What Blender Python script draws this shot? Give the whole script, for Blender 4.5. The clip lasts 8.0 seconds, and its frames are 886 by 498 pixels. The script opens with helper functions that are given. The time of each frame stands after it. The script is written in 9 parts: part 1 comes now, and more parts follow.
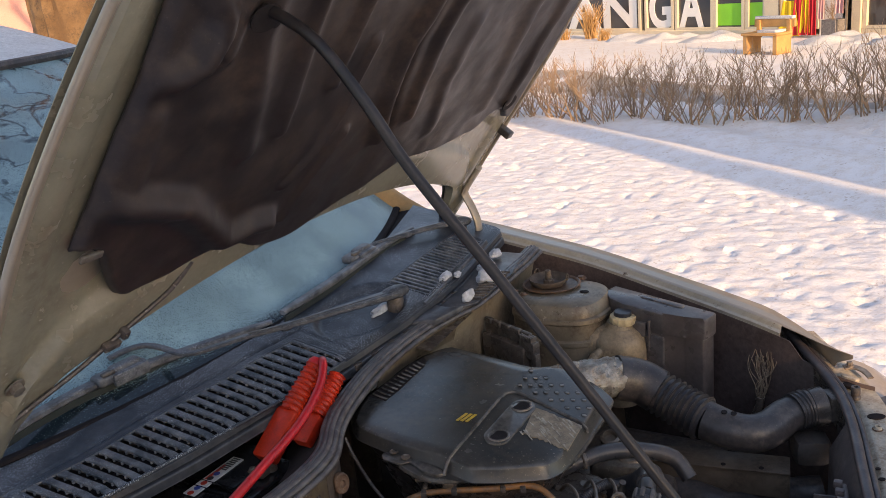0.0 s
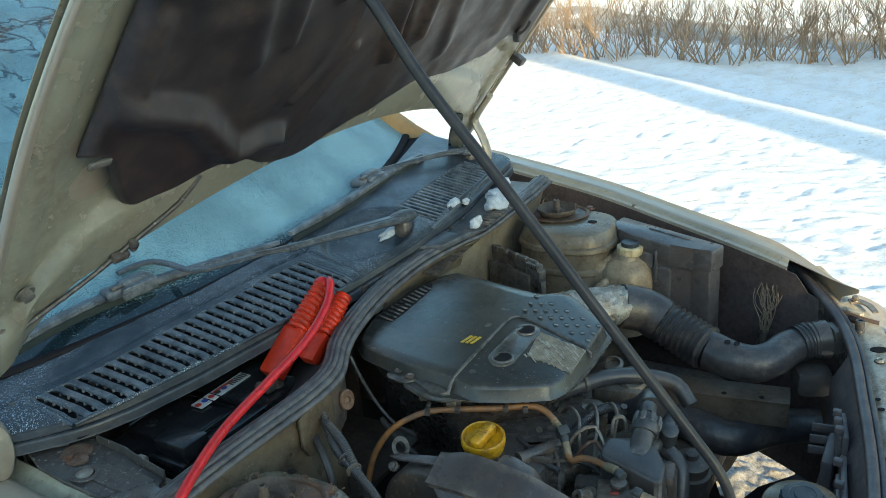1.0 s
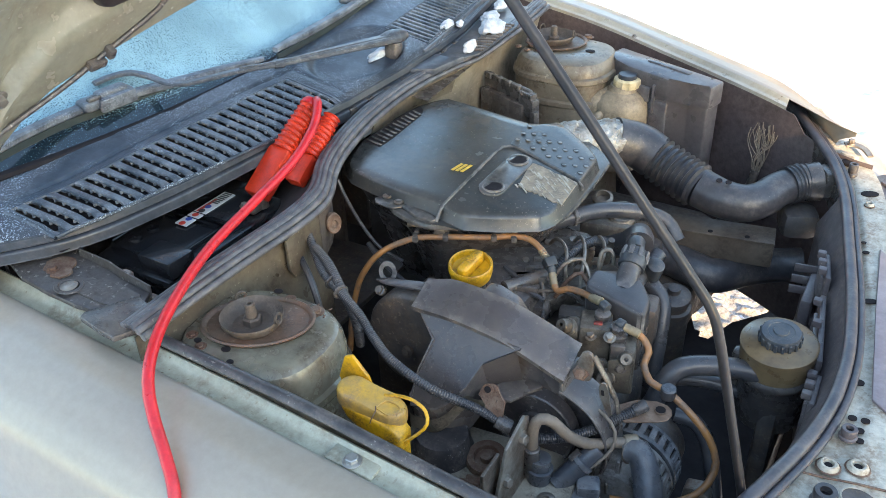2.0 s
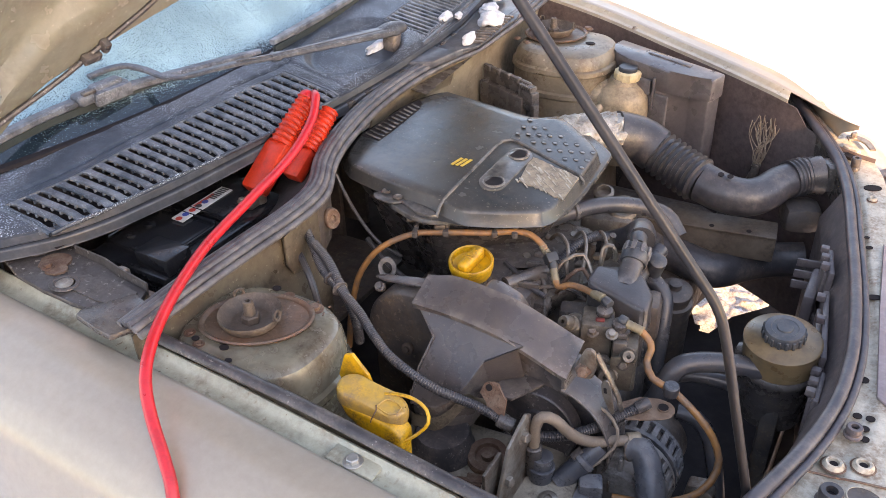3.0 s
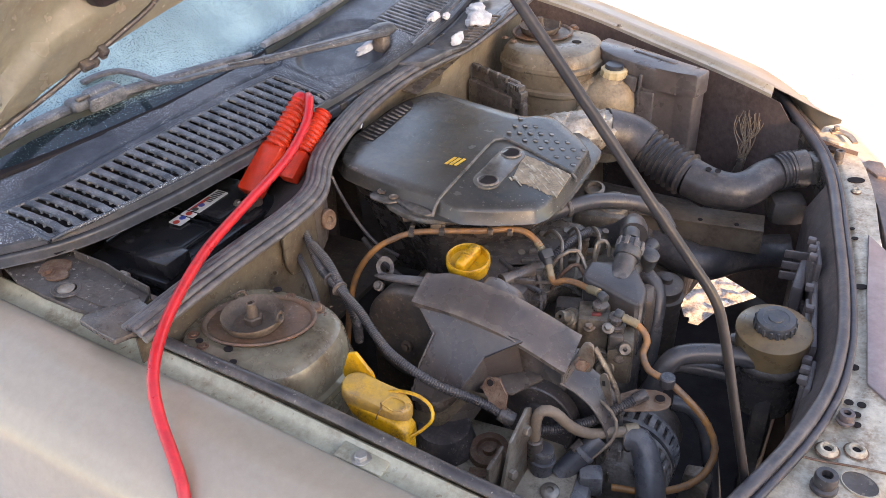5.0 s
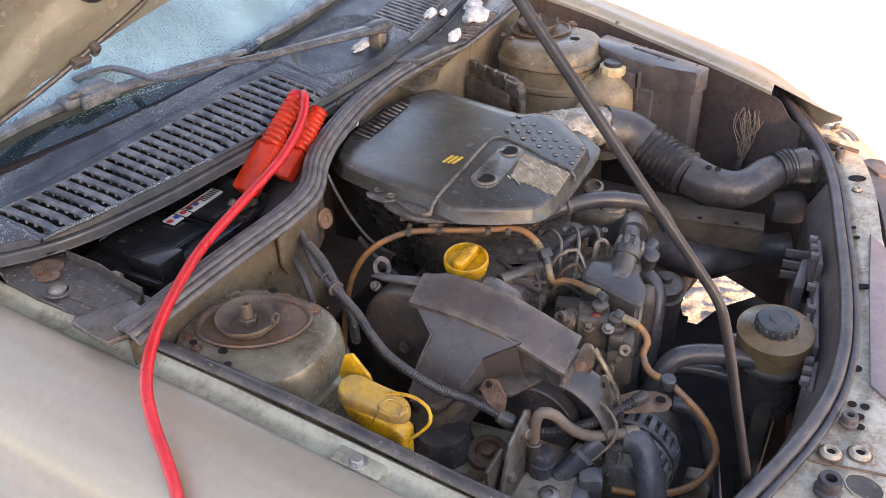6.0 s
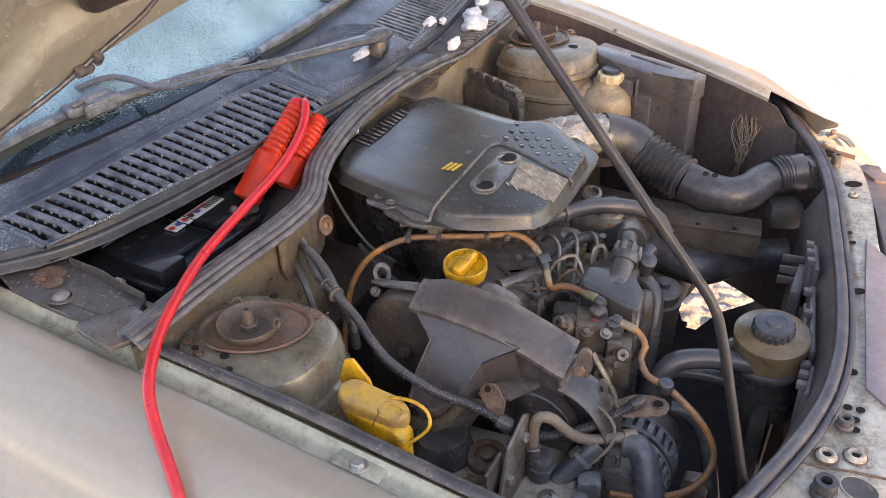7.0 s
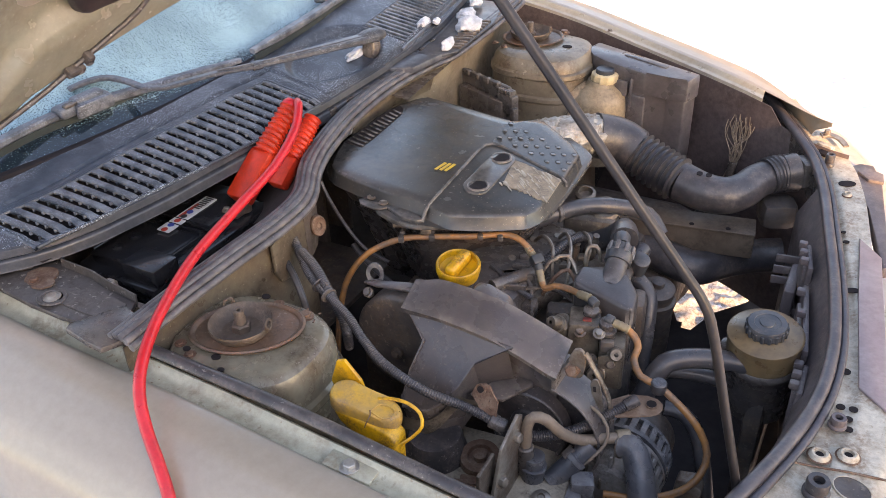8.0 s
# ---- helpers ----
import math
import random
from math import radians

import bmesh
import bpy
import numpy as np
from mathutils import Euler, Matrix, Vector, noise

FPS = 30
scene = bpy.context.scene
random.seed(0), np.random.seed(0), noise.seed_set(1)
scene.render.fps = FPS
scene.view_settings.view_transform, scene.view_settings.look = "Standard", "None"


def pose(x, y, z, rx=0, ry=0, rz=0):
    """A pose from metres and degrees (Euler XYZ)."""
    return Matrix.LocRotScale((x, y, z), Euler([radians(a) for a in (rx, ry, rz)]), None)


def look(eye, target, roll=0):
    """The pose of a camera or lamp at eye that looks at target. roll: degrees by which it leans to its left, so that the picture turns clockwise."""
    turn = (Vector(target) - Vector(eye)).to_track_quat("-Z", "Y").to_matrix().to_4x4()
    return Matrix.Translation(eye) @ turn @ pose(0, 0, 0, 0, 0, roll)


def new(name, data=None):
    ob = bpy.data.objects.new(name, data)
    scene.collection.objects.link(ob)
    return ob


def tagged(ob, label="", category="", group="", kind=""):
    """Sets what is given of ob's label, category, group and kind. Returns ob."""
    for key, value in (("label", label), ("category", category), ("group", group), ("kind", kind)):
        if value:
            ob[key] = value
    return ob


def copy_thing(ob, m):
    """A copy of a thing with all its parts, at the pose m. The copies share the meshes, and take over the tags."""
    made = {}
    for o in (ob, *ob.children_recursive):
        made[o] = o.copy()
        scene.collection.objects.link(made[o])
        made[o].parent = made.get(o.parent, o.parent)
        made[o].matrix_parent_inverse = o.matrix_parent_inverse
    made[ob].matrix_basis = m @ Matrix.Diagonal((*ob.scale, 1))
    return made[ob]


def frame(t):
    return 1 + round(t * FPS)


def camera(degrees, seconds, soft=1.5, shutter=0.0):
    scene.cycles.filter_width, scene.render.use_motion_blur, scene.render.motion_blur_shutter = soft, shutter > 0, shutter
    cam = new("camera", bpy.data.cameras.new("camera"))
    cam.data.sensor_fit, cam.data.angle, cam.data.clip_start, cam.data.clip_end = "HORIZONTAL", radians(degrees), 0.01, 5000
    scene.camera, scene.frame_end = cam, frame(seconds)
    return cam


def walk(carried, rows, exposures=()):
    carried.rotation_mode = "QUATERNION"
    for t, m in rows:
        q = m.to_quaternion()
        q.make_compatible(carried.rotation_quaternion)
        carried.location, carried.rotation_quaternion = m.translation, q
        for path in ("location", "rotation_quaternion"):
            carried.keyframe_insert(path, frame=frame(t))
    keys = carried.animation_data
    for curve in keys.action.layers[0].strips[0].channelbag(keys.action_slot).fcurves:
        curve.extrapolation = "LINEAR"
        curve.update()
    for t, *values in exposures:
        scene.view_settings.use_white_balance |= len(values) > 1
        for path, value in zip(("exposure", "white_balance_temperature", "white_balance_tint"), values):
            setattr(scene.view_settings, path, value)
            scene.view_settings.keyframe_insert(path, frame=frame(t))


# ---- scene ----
cam = camera(55.1, 8.0, 0.6)
PATH = [
    (0, (0.785, -0.7, 1.617), (-0.215, 0.929, 1.029), -6.0),
    (0.5, (0.794, -0.717, 1.618), (-0.204, 0.912, 1.026), -5.0),
    (0.8, (0.784, -0.713, 1.61), (-0.214, 0.892, 0.956), -4.8),
    (1, (0.784, -0.708, 1.588), (-0.217, 0.866, 0.866), -4.9),
    (1.1, (0.769, -0.706, 1.575), (-0.183, 0.84, 0.737), -4.1),
    (1.2, (0.763, -0.707, 1.577), (-0.163, 0.81, 0.659), -3.3),
    (1.3, (0.763, -0.705, 1.588), (-0.158, 0.788, 0.627), -3.5),
    (1.5, (0.753, -0.703, 1.578), (-0.161, 0.77, 0.579), -2.7),
    (1.7, (0.753, -0.7, 1.567), (-0.146, 0.742, 0.511), -2.4),
    (3, (0.737, -0.683, 1.565), (-0.135, 0.745, 0.47), -2.2),
    (3.5, (0.727, -0.687, 1.563), (-0.134, 0.741, 0.459), -2.0),
    (4, (0.721, -0.695, 1.573), (-0.142, 0.733, 0.47), -2.7),
    (4.5, (0.725, -0.715, 1.58), (-0.12, 0.728, 0.483), -2.6),
    (6, (0.711, -0.696, 1.572), (-0.11, 0.753, 0.464), -2.3),
    (6.5, (0.713, -0.7, 1.577), (-0.114, 0.749, 0.474), -2.5),
    (7, (0.72, -0.705, 1.577), (-0.108, 0.751, 0.484), -2.5),
    (7.5, (0.725, -0.703, 1.574), (-0.101, 0.755, 0.482), -2.5),
    (8, (0.726, -0.7, 1.574), (-0.098, 0.76, 0.483), -2.5),
]
EXPOSURES = [(0.0, 1.05, 7500, 20), (0.5, 1.13, 6780, 2.5), (1.0, 1.58, 6200, -12), (1.5, 2.58, 6200, -8), (2.1, 2.72, 6800, 8), (3.0, 2.80, 8050, 24), (3.5, 2.74, 8050, 24), (4.5, 2.64, 8050, 24), (6.0, 2.62, 8050, 24), (8.0, 2.58, 8050, 24)]
walk(cam, [(t, look(eye, target, roll)) for t, eye, target, roll in PATH], EXPOSURES)

# ---- light: low winter sun from behind the walker, clear sky ----
SUN_DIR = Vector((0.76, -0.65, 0.0))
SUN_UP = radians(15)
world = bpy.data.worlds.new("winter_sky")
scene.world = world
world.use_nodes = True
wn = world.node_tree.nodes
sky = wn.new("ShaderNodeTexSky")
sky.sky_type = "NISHITA"
sky.sun_disc = False
sky.sun_elevation = SUN_UP
sky.sun_rotation = math.atan2(SUN_DIR.x, SUN_DIR.y)
sky.air_density, sky.dust_density, sky.ozone_density = 1.0, 0.8, 1.0
wn["Background"].inputs["Strength"].default_value = 0.15
world.node_tree.links.new(sky.outputs[0], wn["Background"].inputs["Color"])
sun = new("sun", bpy.data.lights.new("sun", "SUN"))
sun.data.energy, sun.data.angle, sun.data.color = 3.0, radians(0.6), (1.0, 0.71, 0.41)
sun.matrix_world = look((SUN_DIR * 40) + Vector((0, 0, 40 * math.tan(SUN_UP))), (0, 0, 0))


# ---- materials ----
def surf(name, c1, c2, scale=8.0, rough=(0.4, 0.6), metal=0.0, bump=0.0, bscale=200.0, dirt=None, dscale=6.0, damt=0.5,
         specks=None, coat=0.0, spec=0.5, trans=0.0, sub=0.0, patch=7.0, wear=None, bdist=0.0006, mottle=0.12):
    """Two base colours mixed by a coarse noise, a fine grain on top, an optional patchy dirt colour and fine specks (frost, dust)."""
    m = bpy.data.materials.new(name)
    m.use_nodes = True
    n, l = m.node_tree.nodes, m.node_tree.links
    p = n["Principled BSDF"]
    geo = n.new("ShaderNodeNewGeometry")

    def noise_at(s, detail=4.0, roughness=0.6):
        t = n.new("ShaderNodeTexNoise")
        t.inputs["Scale"].default_value, t.inputs["Detail"].default_value, t.inputs["Roughness"].default_value = s, detail, roughness
        l.new(geo.outputs["Position"], t.inputs["Vector"])
        return t.outputs["Fac"]

    def ramp(v, a, b):
        r = n.new("ShaderNodeMapRange")
        r.inputs["From Min"].default_value, r.inputs["From Max"].default_value = a, b
        l.new(v, r.inputs["Value"])
        return r.outputs["Result"]

    def mix(f, a, b):
        x = n.new("ShaderNodeMix")
        x.data_type = "RGBA"
        if isinstance(f, float):
            x.inputs["Factor"].default_value = f
        else:
            l.new(f, x.inputs["Factor"])
        for k, c in ((6, a), (7, b)):
            if isinstance(c, tuple):
                x.inputs[k].default_value = (*c, 1)
            else:
                l.new(c, x.inputs[k])
        return x.outputs[2]

    def times(a, k):
        x = n.new("ShaderNodeMath")
        x.operation = "MULTIPLY"
        l.new(a, x.inputs[0])
        if isinstance(k, float):
            x.inputs[1].default_value = k
        else:
            l.new(k, x.inputs[1])
        return x.outputs[0]

    big = noise_at(scale)
    col = mix(ramp(big, 0.35, 0.65), c1, c2)
    fine = noise_at(bscale, 3.0)
    if dirt:
        mask = times(ramp(noise_at(dscale, 6.0, 0.7), 0.45, 0.62), ramp(noise_at(dscale * 9, 4.0), 0.3, 0.6))
        col = mix(times(mask, damt), col, dirt)
    if specks:
        sc, lo, colour, amount = specks
        sm = times(times(ramp(noise_at(sc, 2.0, 0.5), lo, lo + 0.06), amount), ramp(noise_at(patch, 3.0), 0.40, 0.62))
        col = mix(sm, col, colour)
    if wear:
        col = mix(times(times(ramp(geo.outputs["Pointiness"], 0.515, 0.60), ramp(noise_at(40, 4.0), 0.35, 0.6)), wear[1]), col, wear[0])
    if mottle:
        shade = n.new("ShaderNodeMapRange")
        shade.inputs["From Min"].default_value, shade.inputs["From Max"].default_value = 0.33, 0.67
        shade.inputs["To Min"].default_value, shade.inputs["To Max"].default_value = 1.0 - mottle, 1.0 + mottle
        l.new(noise_at(75, 8.0, 0.72), shade.inputs["Value"])
        tone = n.new("ShaderNodeVectorMath")
        tone.operation = "SCALE"
        l.new(col, tone.inputs[0])
        l.new(shade.outputs["Result"], tone.inputs["Scale"])
        col = tone.outputs[0]
    l.new(col, p.inputs["Base Color"])
    rr = n.new("ShaderNodeMapRange")
    rr.inputs["To Min"].default_value, rr.inputs["To Max"].default_value = rough
    l.new(ramp(noise_at(scale * 3), 0.3, 0.7), rr.inputs["Value"])
    l.new(rr.outputs["Result"], p.inputs["Roughness"])
    p.inputs["Metallic"].default_value = metal
    p.inputs["Specular IOR Level"].default_value = spec
    p.inputs["Coat Weight"].default_value = coat
    p.inputs["Coat Roughness"].default_value = 0.12
    p.inputs["Transmission Weight"].default_value = trans
    if sub:
        p.inputs["Subsurface Weight"].default_value = sub
        p.inputs["Subsurface Radius"].default_value = (0.02, 0.015, 0.01)
    if bump:
        b = n.new("ShaderNodeBump")
        b.inputs["Strength"].default_value, b.inputs["Distance"].default_value = min(1.0, bump), bdist
        l.new(fine, b.inputs["Height"])
        l.new(b.outputs["Normal"], p.inputs["Normal"])
    return m


PAINT = surf("champagne_paint", (0.325, 0.278, 0.222), (0.355, 0.302, 0.243), 3, (0.30, 0.36), 0.15, 0.02, 600, (0.27, 0.228, 0.177), 3, 0.15, coat=0.35, mottle=0.06)
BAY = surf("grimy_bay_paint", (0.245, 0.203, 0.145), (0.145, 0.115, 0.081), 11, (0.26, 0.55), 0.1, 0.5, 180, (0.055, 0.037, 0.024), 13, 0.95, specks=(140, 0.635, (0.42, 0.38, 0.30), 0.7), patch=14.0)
# lighter copy of the bay paint for the far bulkhead
BAYLIGHT = surf("lighter_beige_bay_paint", (0.305, 0.258, 0.190), (0.225, 0.186, 0.132), 8, (0.30, 0.55), 0.1, 0.4, 180, (0.10, 0.070, 0.045), 10, 0.7, specks=(140, 0.645, (0.44, 0.40, 0.32), 0.6), patch=14.0)
LEDGE = surf("pale_green_primer_paint", (0.406, 0.403, 0.319), (0.331, 0.323, 0.250), 9, (0.26, 0.46), 0.1, 0.15, 300, (0.15, 0.10, 0.06), 14, 0.6, specks=(110, 0.66, (0.16, 0.085, 0.045), 0.8), patch=12.0, mottle=0.15)
PANEL = surf("worn_beige_panel_paint", (0.53, 0.485, 0.40), (0.41, 0.36, 0.285), 14, (0.32, 0.62), 0.05, 0.4, 220, (0.20, 0.125, 0.075), 20, 0.8, specks=(130, 0.62, (0.22, 0.145, 0.095), 0.8), patch=12.0, mottle=0.25)
HOOD_IN = surf("hood_inner_paint", (0.315, 0.300, 0.232), (0.262, 0.245, 0.186), 4, (0.16, 0.30), 0.15, 0.06, 300, (0.16, 0.125, 0.085), 6, 0.55, specks=(150, 0.66, (0.50, 0.46, 0.37), 0.5), mottle=0.06)
# paler ledge paint: the reflected sky is put into the base colour
FARLEDGE = surf("sky_pale_ledge_paint", (0.46, 0.435, 0.375), (0.41, 0.385, 0.325), 7, (0.24, 0.40), 0.1, 0.1, 300, (0.26, 0.215, 0.155), 9, 0.5, specks=(70, 0.69, (0.20, 0.13, 0.08), 0.7), patch=8.0, mottle=0.06)
FARTOWER = surf("dusty_beige_tower_paint", (0.235, 0.198, 0.148), (0.155, 0.128, 0.095), 10, (0.24, 0.48), 0.12, 0.4, 120, (0.075, 0.052, 0.035), 14, 0.85, specks=(110, 0.65, (0.40, 0.36, 0.29), 0.6), patch=12.0, wear=((0.36, 0.32, 0.25), 0.6))
FELT = surf("sooty_insulation_felt", (0.016, 0.013, 0.0155), (0.034, 0.026, 0.027), 5, (0.36, 0.58), 0, 0.25, 420, (0.080, 0.055, 0.042), 6, 0.6, spec=0.45, specks=(300, 0.68, (0.12, 0.10, 0.085), 0.5), mottle=0.15)
NAVY = surf("blue_grey_plastic", (0.050, 0.055, 0.068), (0.080, 0.083, 0.094), 16, (0.22, 0.38), 0, 0.2, 300, (0.13, 0.11, 0.09), 18, 0.5, wear=((0.26, 0.25, 0.25), 0.8))
RODM = surf("black_rod_paint", (0.014, 0.012, 0.013), (0.026, 0.022, 0.022), 20, (0.30, 0.44), 0.1, 0.2, 300, (0.065, 0.048, 0.038), 16, 0.4)
PLASTIC = surf("dusty_black_plastic", (0.041, 0.036, 0.037), (0.065, 0.056, 0.055), 14, (0.18, 0.36), 0, 0.6, 300, (0.115, 0.089, 0.07), 18, 0.6, specks=(300, 0.63, (0.25, 0.20, 0.16), 0.7), wear=((0.20, 0.17, 0.145), 0.5))
AIRBOX = surf("dusty_grey_airbox_plastic", (0.029, 0.035, 0.038), (0.061, 0.058, 0.055), 4.0, (0.14, 0.28), 0, 0.4, 420, (0.105, 0.086, 0.068), 7, 0.4, specks=(230, 0.66, (0.34, 0.29, 0.24), 0.5), patch=9.0, wear=((0.22, 0.20, 0.185), 0.9))
COVER = surf("brown_grey_cover_plastic", (0.065, 0.056, 0.057), (0.091, 0.078, 0.075), 5, (0.20, 0.36), 0, 0.5, 300, (0.14, 0.11, 0.085), 10, 0.35, specks=(240, 0.645, (0.30, 0.24, 0.19), 0.5), patch=9.0, wear=((0.24, 0.20, 0.17), 0.7))
DARK = surf("oily_black_engine_metal", (0.060, 0.051, 0.050), (0.112, 0.095, 0.085), 22, (0.28, 0.7), 0.2, 0.9, 160, (0.15, 0.105, 0.072), 24, 0.8, specks=(140, 0.61, (0.26, 0.21, 0.165), 0.6))
COWL = surf("frosted_cowl_plastic", (0.021, 0.028, 0.040), (0.033, 0.042, 0.056), 9, (0.28, 0.44), 0, 0.35, 400, (0.11, 0.125, 0.15), 6, 0.4, specks=(480, 0.57, (0.60, 0.67, 0.76), 0.85), patch=7.0, mottle=0.25)
SLAT = surf("grey_grille_slat_plastic", (0.024, 0.032, 0.044), (0.038, 0.048, 0.062), 14, (0.28, 0.44), 0, 0.3, 400, None, specks=(360, 0.60, (0.52, 0.59, 0.68), 0.5), patch=10.0, wear=((0.22, 0.235, 0.26), 0.7), mottle=0.25)
WIPER = surf("frosted_wiper_paint", (0.034, 0.037, 0.044), (0.060, 0.065, 0.074), 12, (0.36, 0.5), 0, 0.5, 500, (0.14, 0.15, 0.17), 20, 0.4, specks=(420, 0.56, (0.52, 0.56, 0.62), 0.4), patch=16.0, wear=((0.30, 0.31, 0.33), 0.6), mottle=0.25)
WIPERARM = surf("dull_grey_wiper_paint", (0.044, 0.049, 0.059), (0.064, 0.070, 0.081), 10, (0.34, 0.48), 0, 0.3, 400, (0.22, 0.22, 0.235), 18, 0.5, specks=(420, 0.60, (0.50, 0.53, 0.58), 0.5), patch=14.0, mottle=0.25)
BLADERUBBER = surf("black_green_blade_rubber", (0.020, 0.028, 0.026), (0.032, 0.040, 0.038), 20, (0.4, 0.6), 0, 0.2, 300)
RUBBER = surf("grey_black_rubber", (0.034, 0.031, 0.034), (0.060, 0.054, 0.056), 20, (0.28, 0.50), 0, 0.5, 260, (0.15, 0.125, 0.112), 22, 0.65, specks=(170, 0.635, (0.36, 0.33, 0.31), 0.7), patch=16.0)
SEALM = surf("dusty_grey_seal_rubber", (0.042, 0.039, 0.044), (0.072, 0.067, 0.072), 16, (0.30, 0.50), 0, 0.5, 260, (0.15, 0.135, 0.13), 20, 0.5, specks=(170, 0.65, (0.34, 0.31, 0.29), 0.5), patch=16.0, wear=((0.26, 0.245, 0.24), 0.7))
HOSE = surf("black_rubber_hose", (0.038, 0.038, 0.044), (0.062, 0.060, 0.065), 12, (0.24, 0.42), 0, 0.3, 300, (0.11, 0.088, 0.073), 14, 0.55, specks=(260, 0.66, (0.24, 0.2, 0.17), 0.5))
DUCTM = surf("dusty_grey_duct_rubber", (0.032, 0.031, 0.036), (0.052, 0.049, 0.054), 9, (0.28, 0.46), 0, 0.35, 300, (0.15, 0.125, 0.108), 12, 0.6, specks=(260, 0.66, (0.26, 0.22, 0.19), 0.5), mottle=0.25)
RUST = surf("rusty_steel", (0.115, 0.058, 0.038), (0.16, 0.095, 0.064), 34, (0.5, 0.8), 0.2, 0.7, 260, (0.27, 0.20, 0.15), 34, 0.6, specks=(240, 0.62, (0.05, 0.032, 0.024), 0.8))
RUSTPALE = surf("pale_rusted_zinc", (0.30, 0.205, 0.145), (0.20, 0.115, 0.072), 26, (0.45, 0.7), 0.3, 0.5, 260, (0.11, 0.055, 0.033), 30, 0.7)
DUST = surf("dust_caked_metal", (0.36, 0.31, 0.24), (0.22, 0.18, 0.135), 26, (0.6, 0.9), 0, 0.7, 240, (0.10, 0.075, 0.055), 28, 0.8)
RUSTPAINT = surf("rust_blistered_paint", (0.105, 0.085, 0.066), (0.165, 0.083, 0.048), 15, (0.3, 0.6), 0.1, 0.6, 200, (0.055, 0.036, 0.026), 26, 0.7, specks=(120, 0.62, (0.26, 0.21, 0.165), 0.6))
STEEL = surf("stained_zinc_steel", (0.34, 0.31, 0.27), (0.24, 0.20, 0.17), 30, (0.35, 0.6), 0.75, 0.3, 300, (0.18, 0.11, 0.07), 30, 0.7)
ALU = surf("dull_cast_aluminium", (0.26, 0.225, 0.19), (0.15, 0.122, 0.10), 30, (0.38, 0.65), 0.6, 0.6, 260, (0.075, 0.054, 0.04), 24, 0.8, specks=(200, 0.63, (0.42, 0.38, 0.32), 0.5))
ALTM = surf("pale_cast_alternator_metal", (0.338, 0.319, 0.305), (0.234, 0.215, 0.202), 26, (0.30, 0.5), 0.35, 0.3, 300, (0.085, 0.068, 0.056), 24, 0.7)
GREY = surf("worn_grey_plastic", (0.047, 0.045, 0.050), (0.068, 0.064, 0.069), 14, (0.28, 0.5), 0, 0.4, 300, (0.055, 0.045, 0.038), 16, 0.65, specks=(260, 0.65, (0.28, 0.25, 0.22), 0.6), wear=((0.30, 0.28, 0.27), 0.7))
YELLOW = surf("yellow_plastic", (0.70, 0.37, 0.010), (0.58, 0.29, 0.010), 22, (0.30, 0.48), 0, 0.15, 300, (0.17, 0.085, 0.022), 30, 0.95, coat=0.1, mottle=0.15)
RED = surf("red_rubber_sleeve", (0.60, 0.040, 0.012), (0.50, 0.028, 0.010), 20, (0.32, 0.48), 0, 0.15, 400, (0.22, 0.02, 0.01), 26, 0.5, mottle=0.15)
REDCABLE = surf("red_cable_jacket", (0.62, 0.020, 0.028), (0.52, 0.015, 0.022), 14, (0.26, 0.38), 0, 0.06, 300, (0.30, 0.02, 0.025), 22, 0.45, coat=0.2, mottle=0.15)
NYLON = surf("brown_nylon_pipe", (0.34, 0.145, 0.040), (0.22, 0.115, 0.060), 30, (0.3, 0.5), 0, 0.15, 400, (0.115, 0.075, 0.05), 30, 0.85)
NYLON_GREY = surf("dusty_brown_hose", (0.22, 0.165, 0.12), (0.16, 0.12, 0.09), 26, (0.45, 0.65), 0, 0.2, 400, (0.30, 0.24, 0.18), 26, 0.6)
TANK = surf("yellowed_tank_plastic", (0.34, 0.275, 0.195), (0.26, 0.205, 0.14), 12, (0.36, 0.52), 0, 0.1, 300, (0.13, 0.095, 0.06), 14, 0.8, sub=0.1, mottle=0.25)
FLUID = surf("amber_tank_plastic", (0.200, 0.135, 0.070), (0.125, 0.082, 0.044), 14, (0.24, 0.38), 0, 0.1, 300, (0.075, 0.05, 0.030), 14, 0.8)
CREAM = surf("cream_cap_plastic", (0.66, 0.56, 0.36), (0.56, 0.46, 0.29), 24, (0.4, 0.55), 0, 0.1, 400, (0.30, 0.22, 0.12), 30, 0.5, mottle=0.15)
BLUECAP = surf("black_cap_plastic", (0.030, 0.034, 0.042), (0.045, 0.050, 0.060), 20, (0.3, 0.45), 0, 0.1, 400, (0.15, 0.13, 0.11), 30, 0.5)
FOIL = surf("torn_foil_tape", (0.22, 0.20, 0.175), (0.42, 0.40, 0.365), 38, (0.24, 0.5), 0.35, 1.0, 70, (0.17, 0.105, 0.05), 16, 0.8, bdist=0.006)
TORN = surf("torn_label_paper", (0.37, 0.30, 0.215), (0.24, 0.195, 0.145), 60, (0.6, 0.9), 0, 0.6, 300, (0.10, 0.088, 0.075), 46, 0.8)
PAPER = surf("pale_torn_paper", (0.46, 0.41, 0.34), (0.36, 0.32, 0.26), 60, (0.7, 0.9), 0, 0.5, 300, (0.20, 0.17, 0.14), 60, 0.7)
LABEL = surf("white_label", (0.70, 0.70, 0.70), (0.62, 0.62, 0.62), 20, (0.4, 0.5), 0, 0.0, 300, mottle=0.06)
INK = surf("black_ink", (0.03, 0.03, 0.035), (0.04, 0.04, 0.04), 20, (0.4, 0.5))
BLUEINK = surf("blue_ink", (0.03, 0.07, 0.35), (0.03, 0.07, 0.35), 20, (0.4, 0.5))
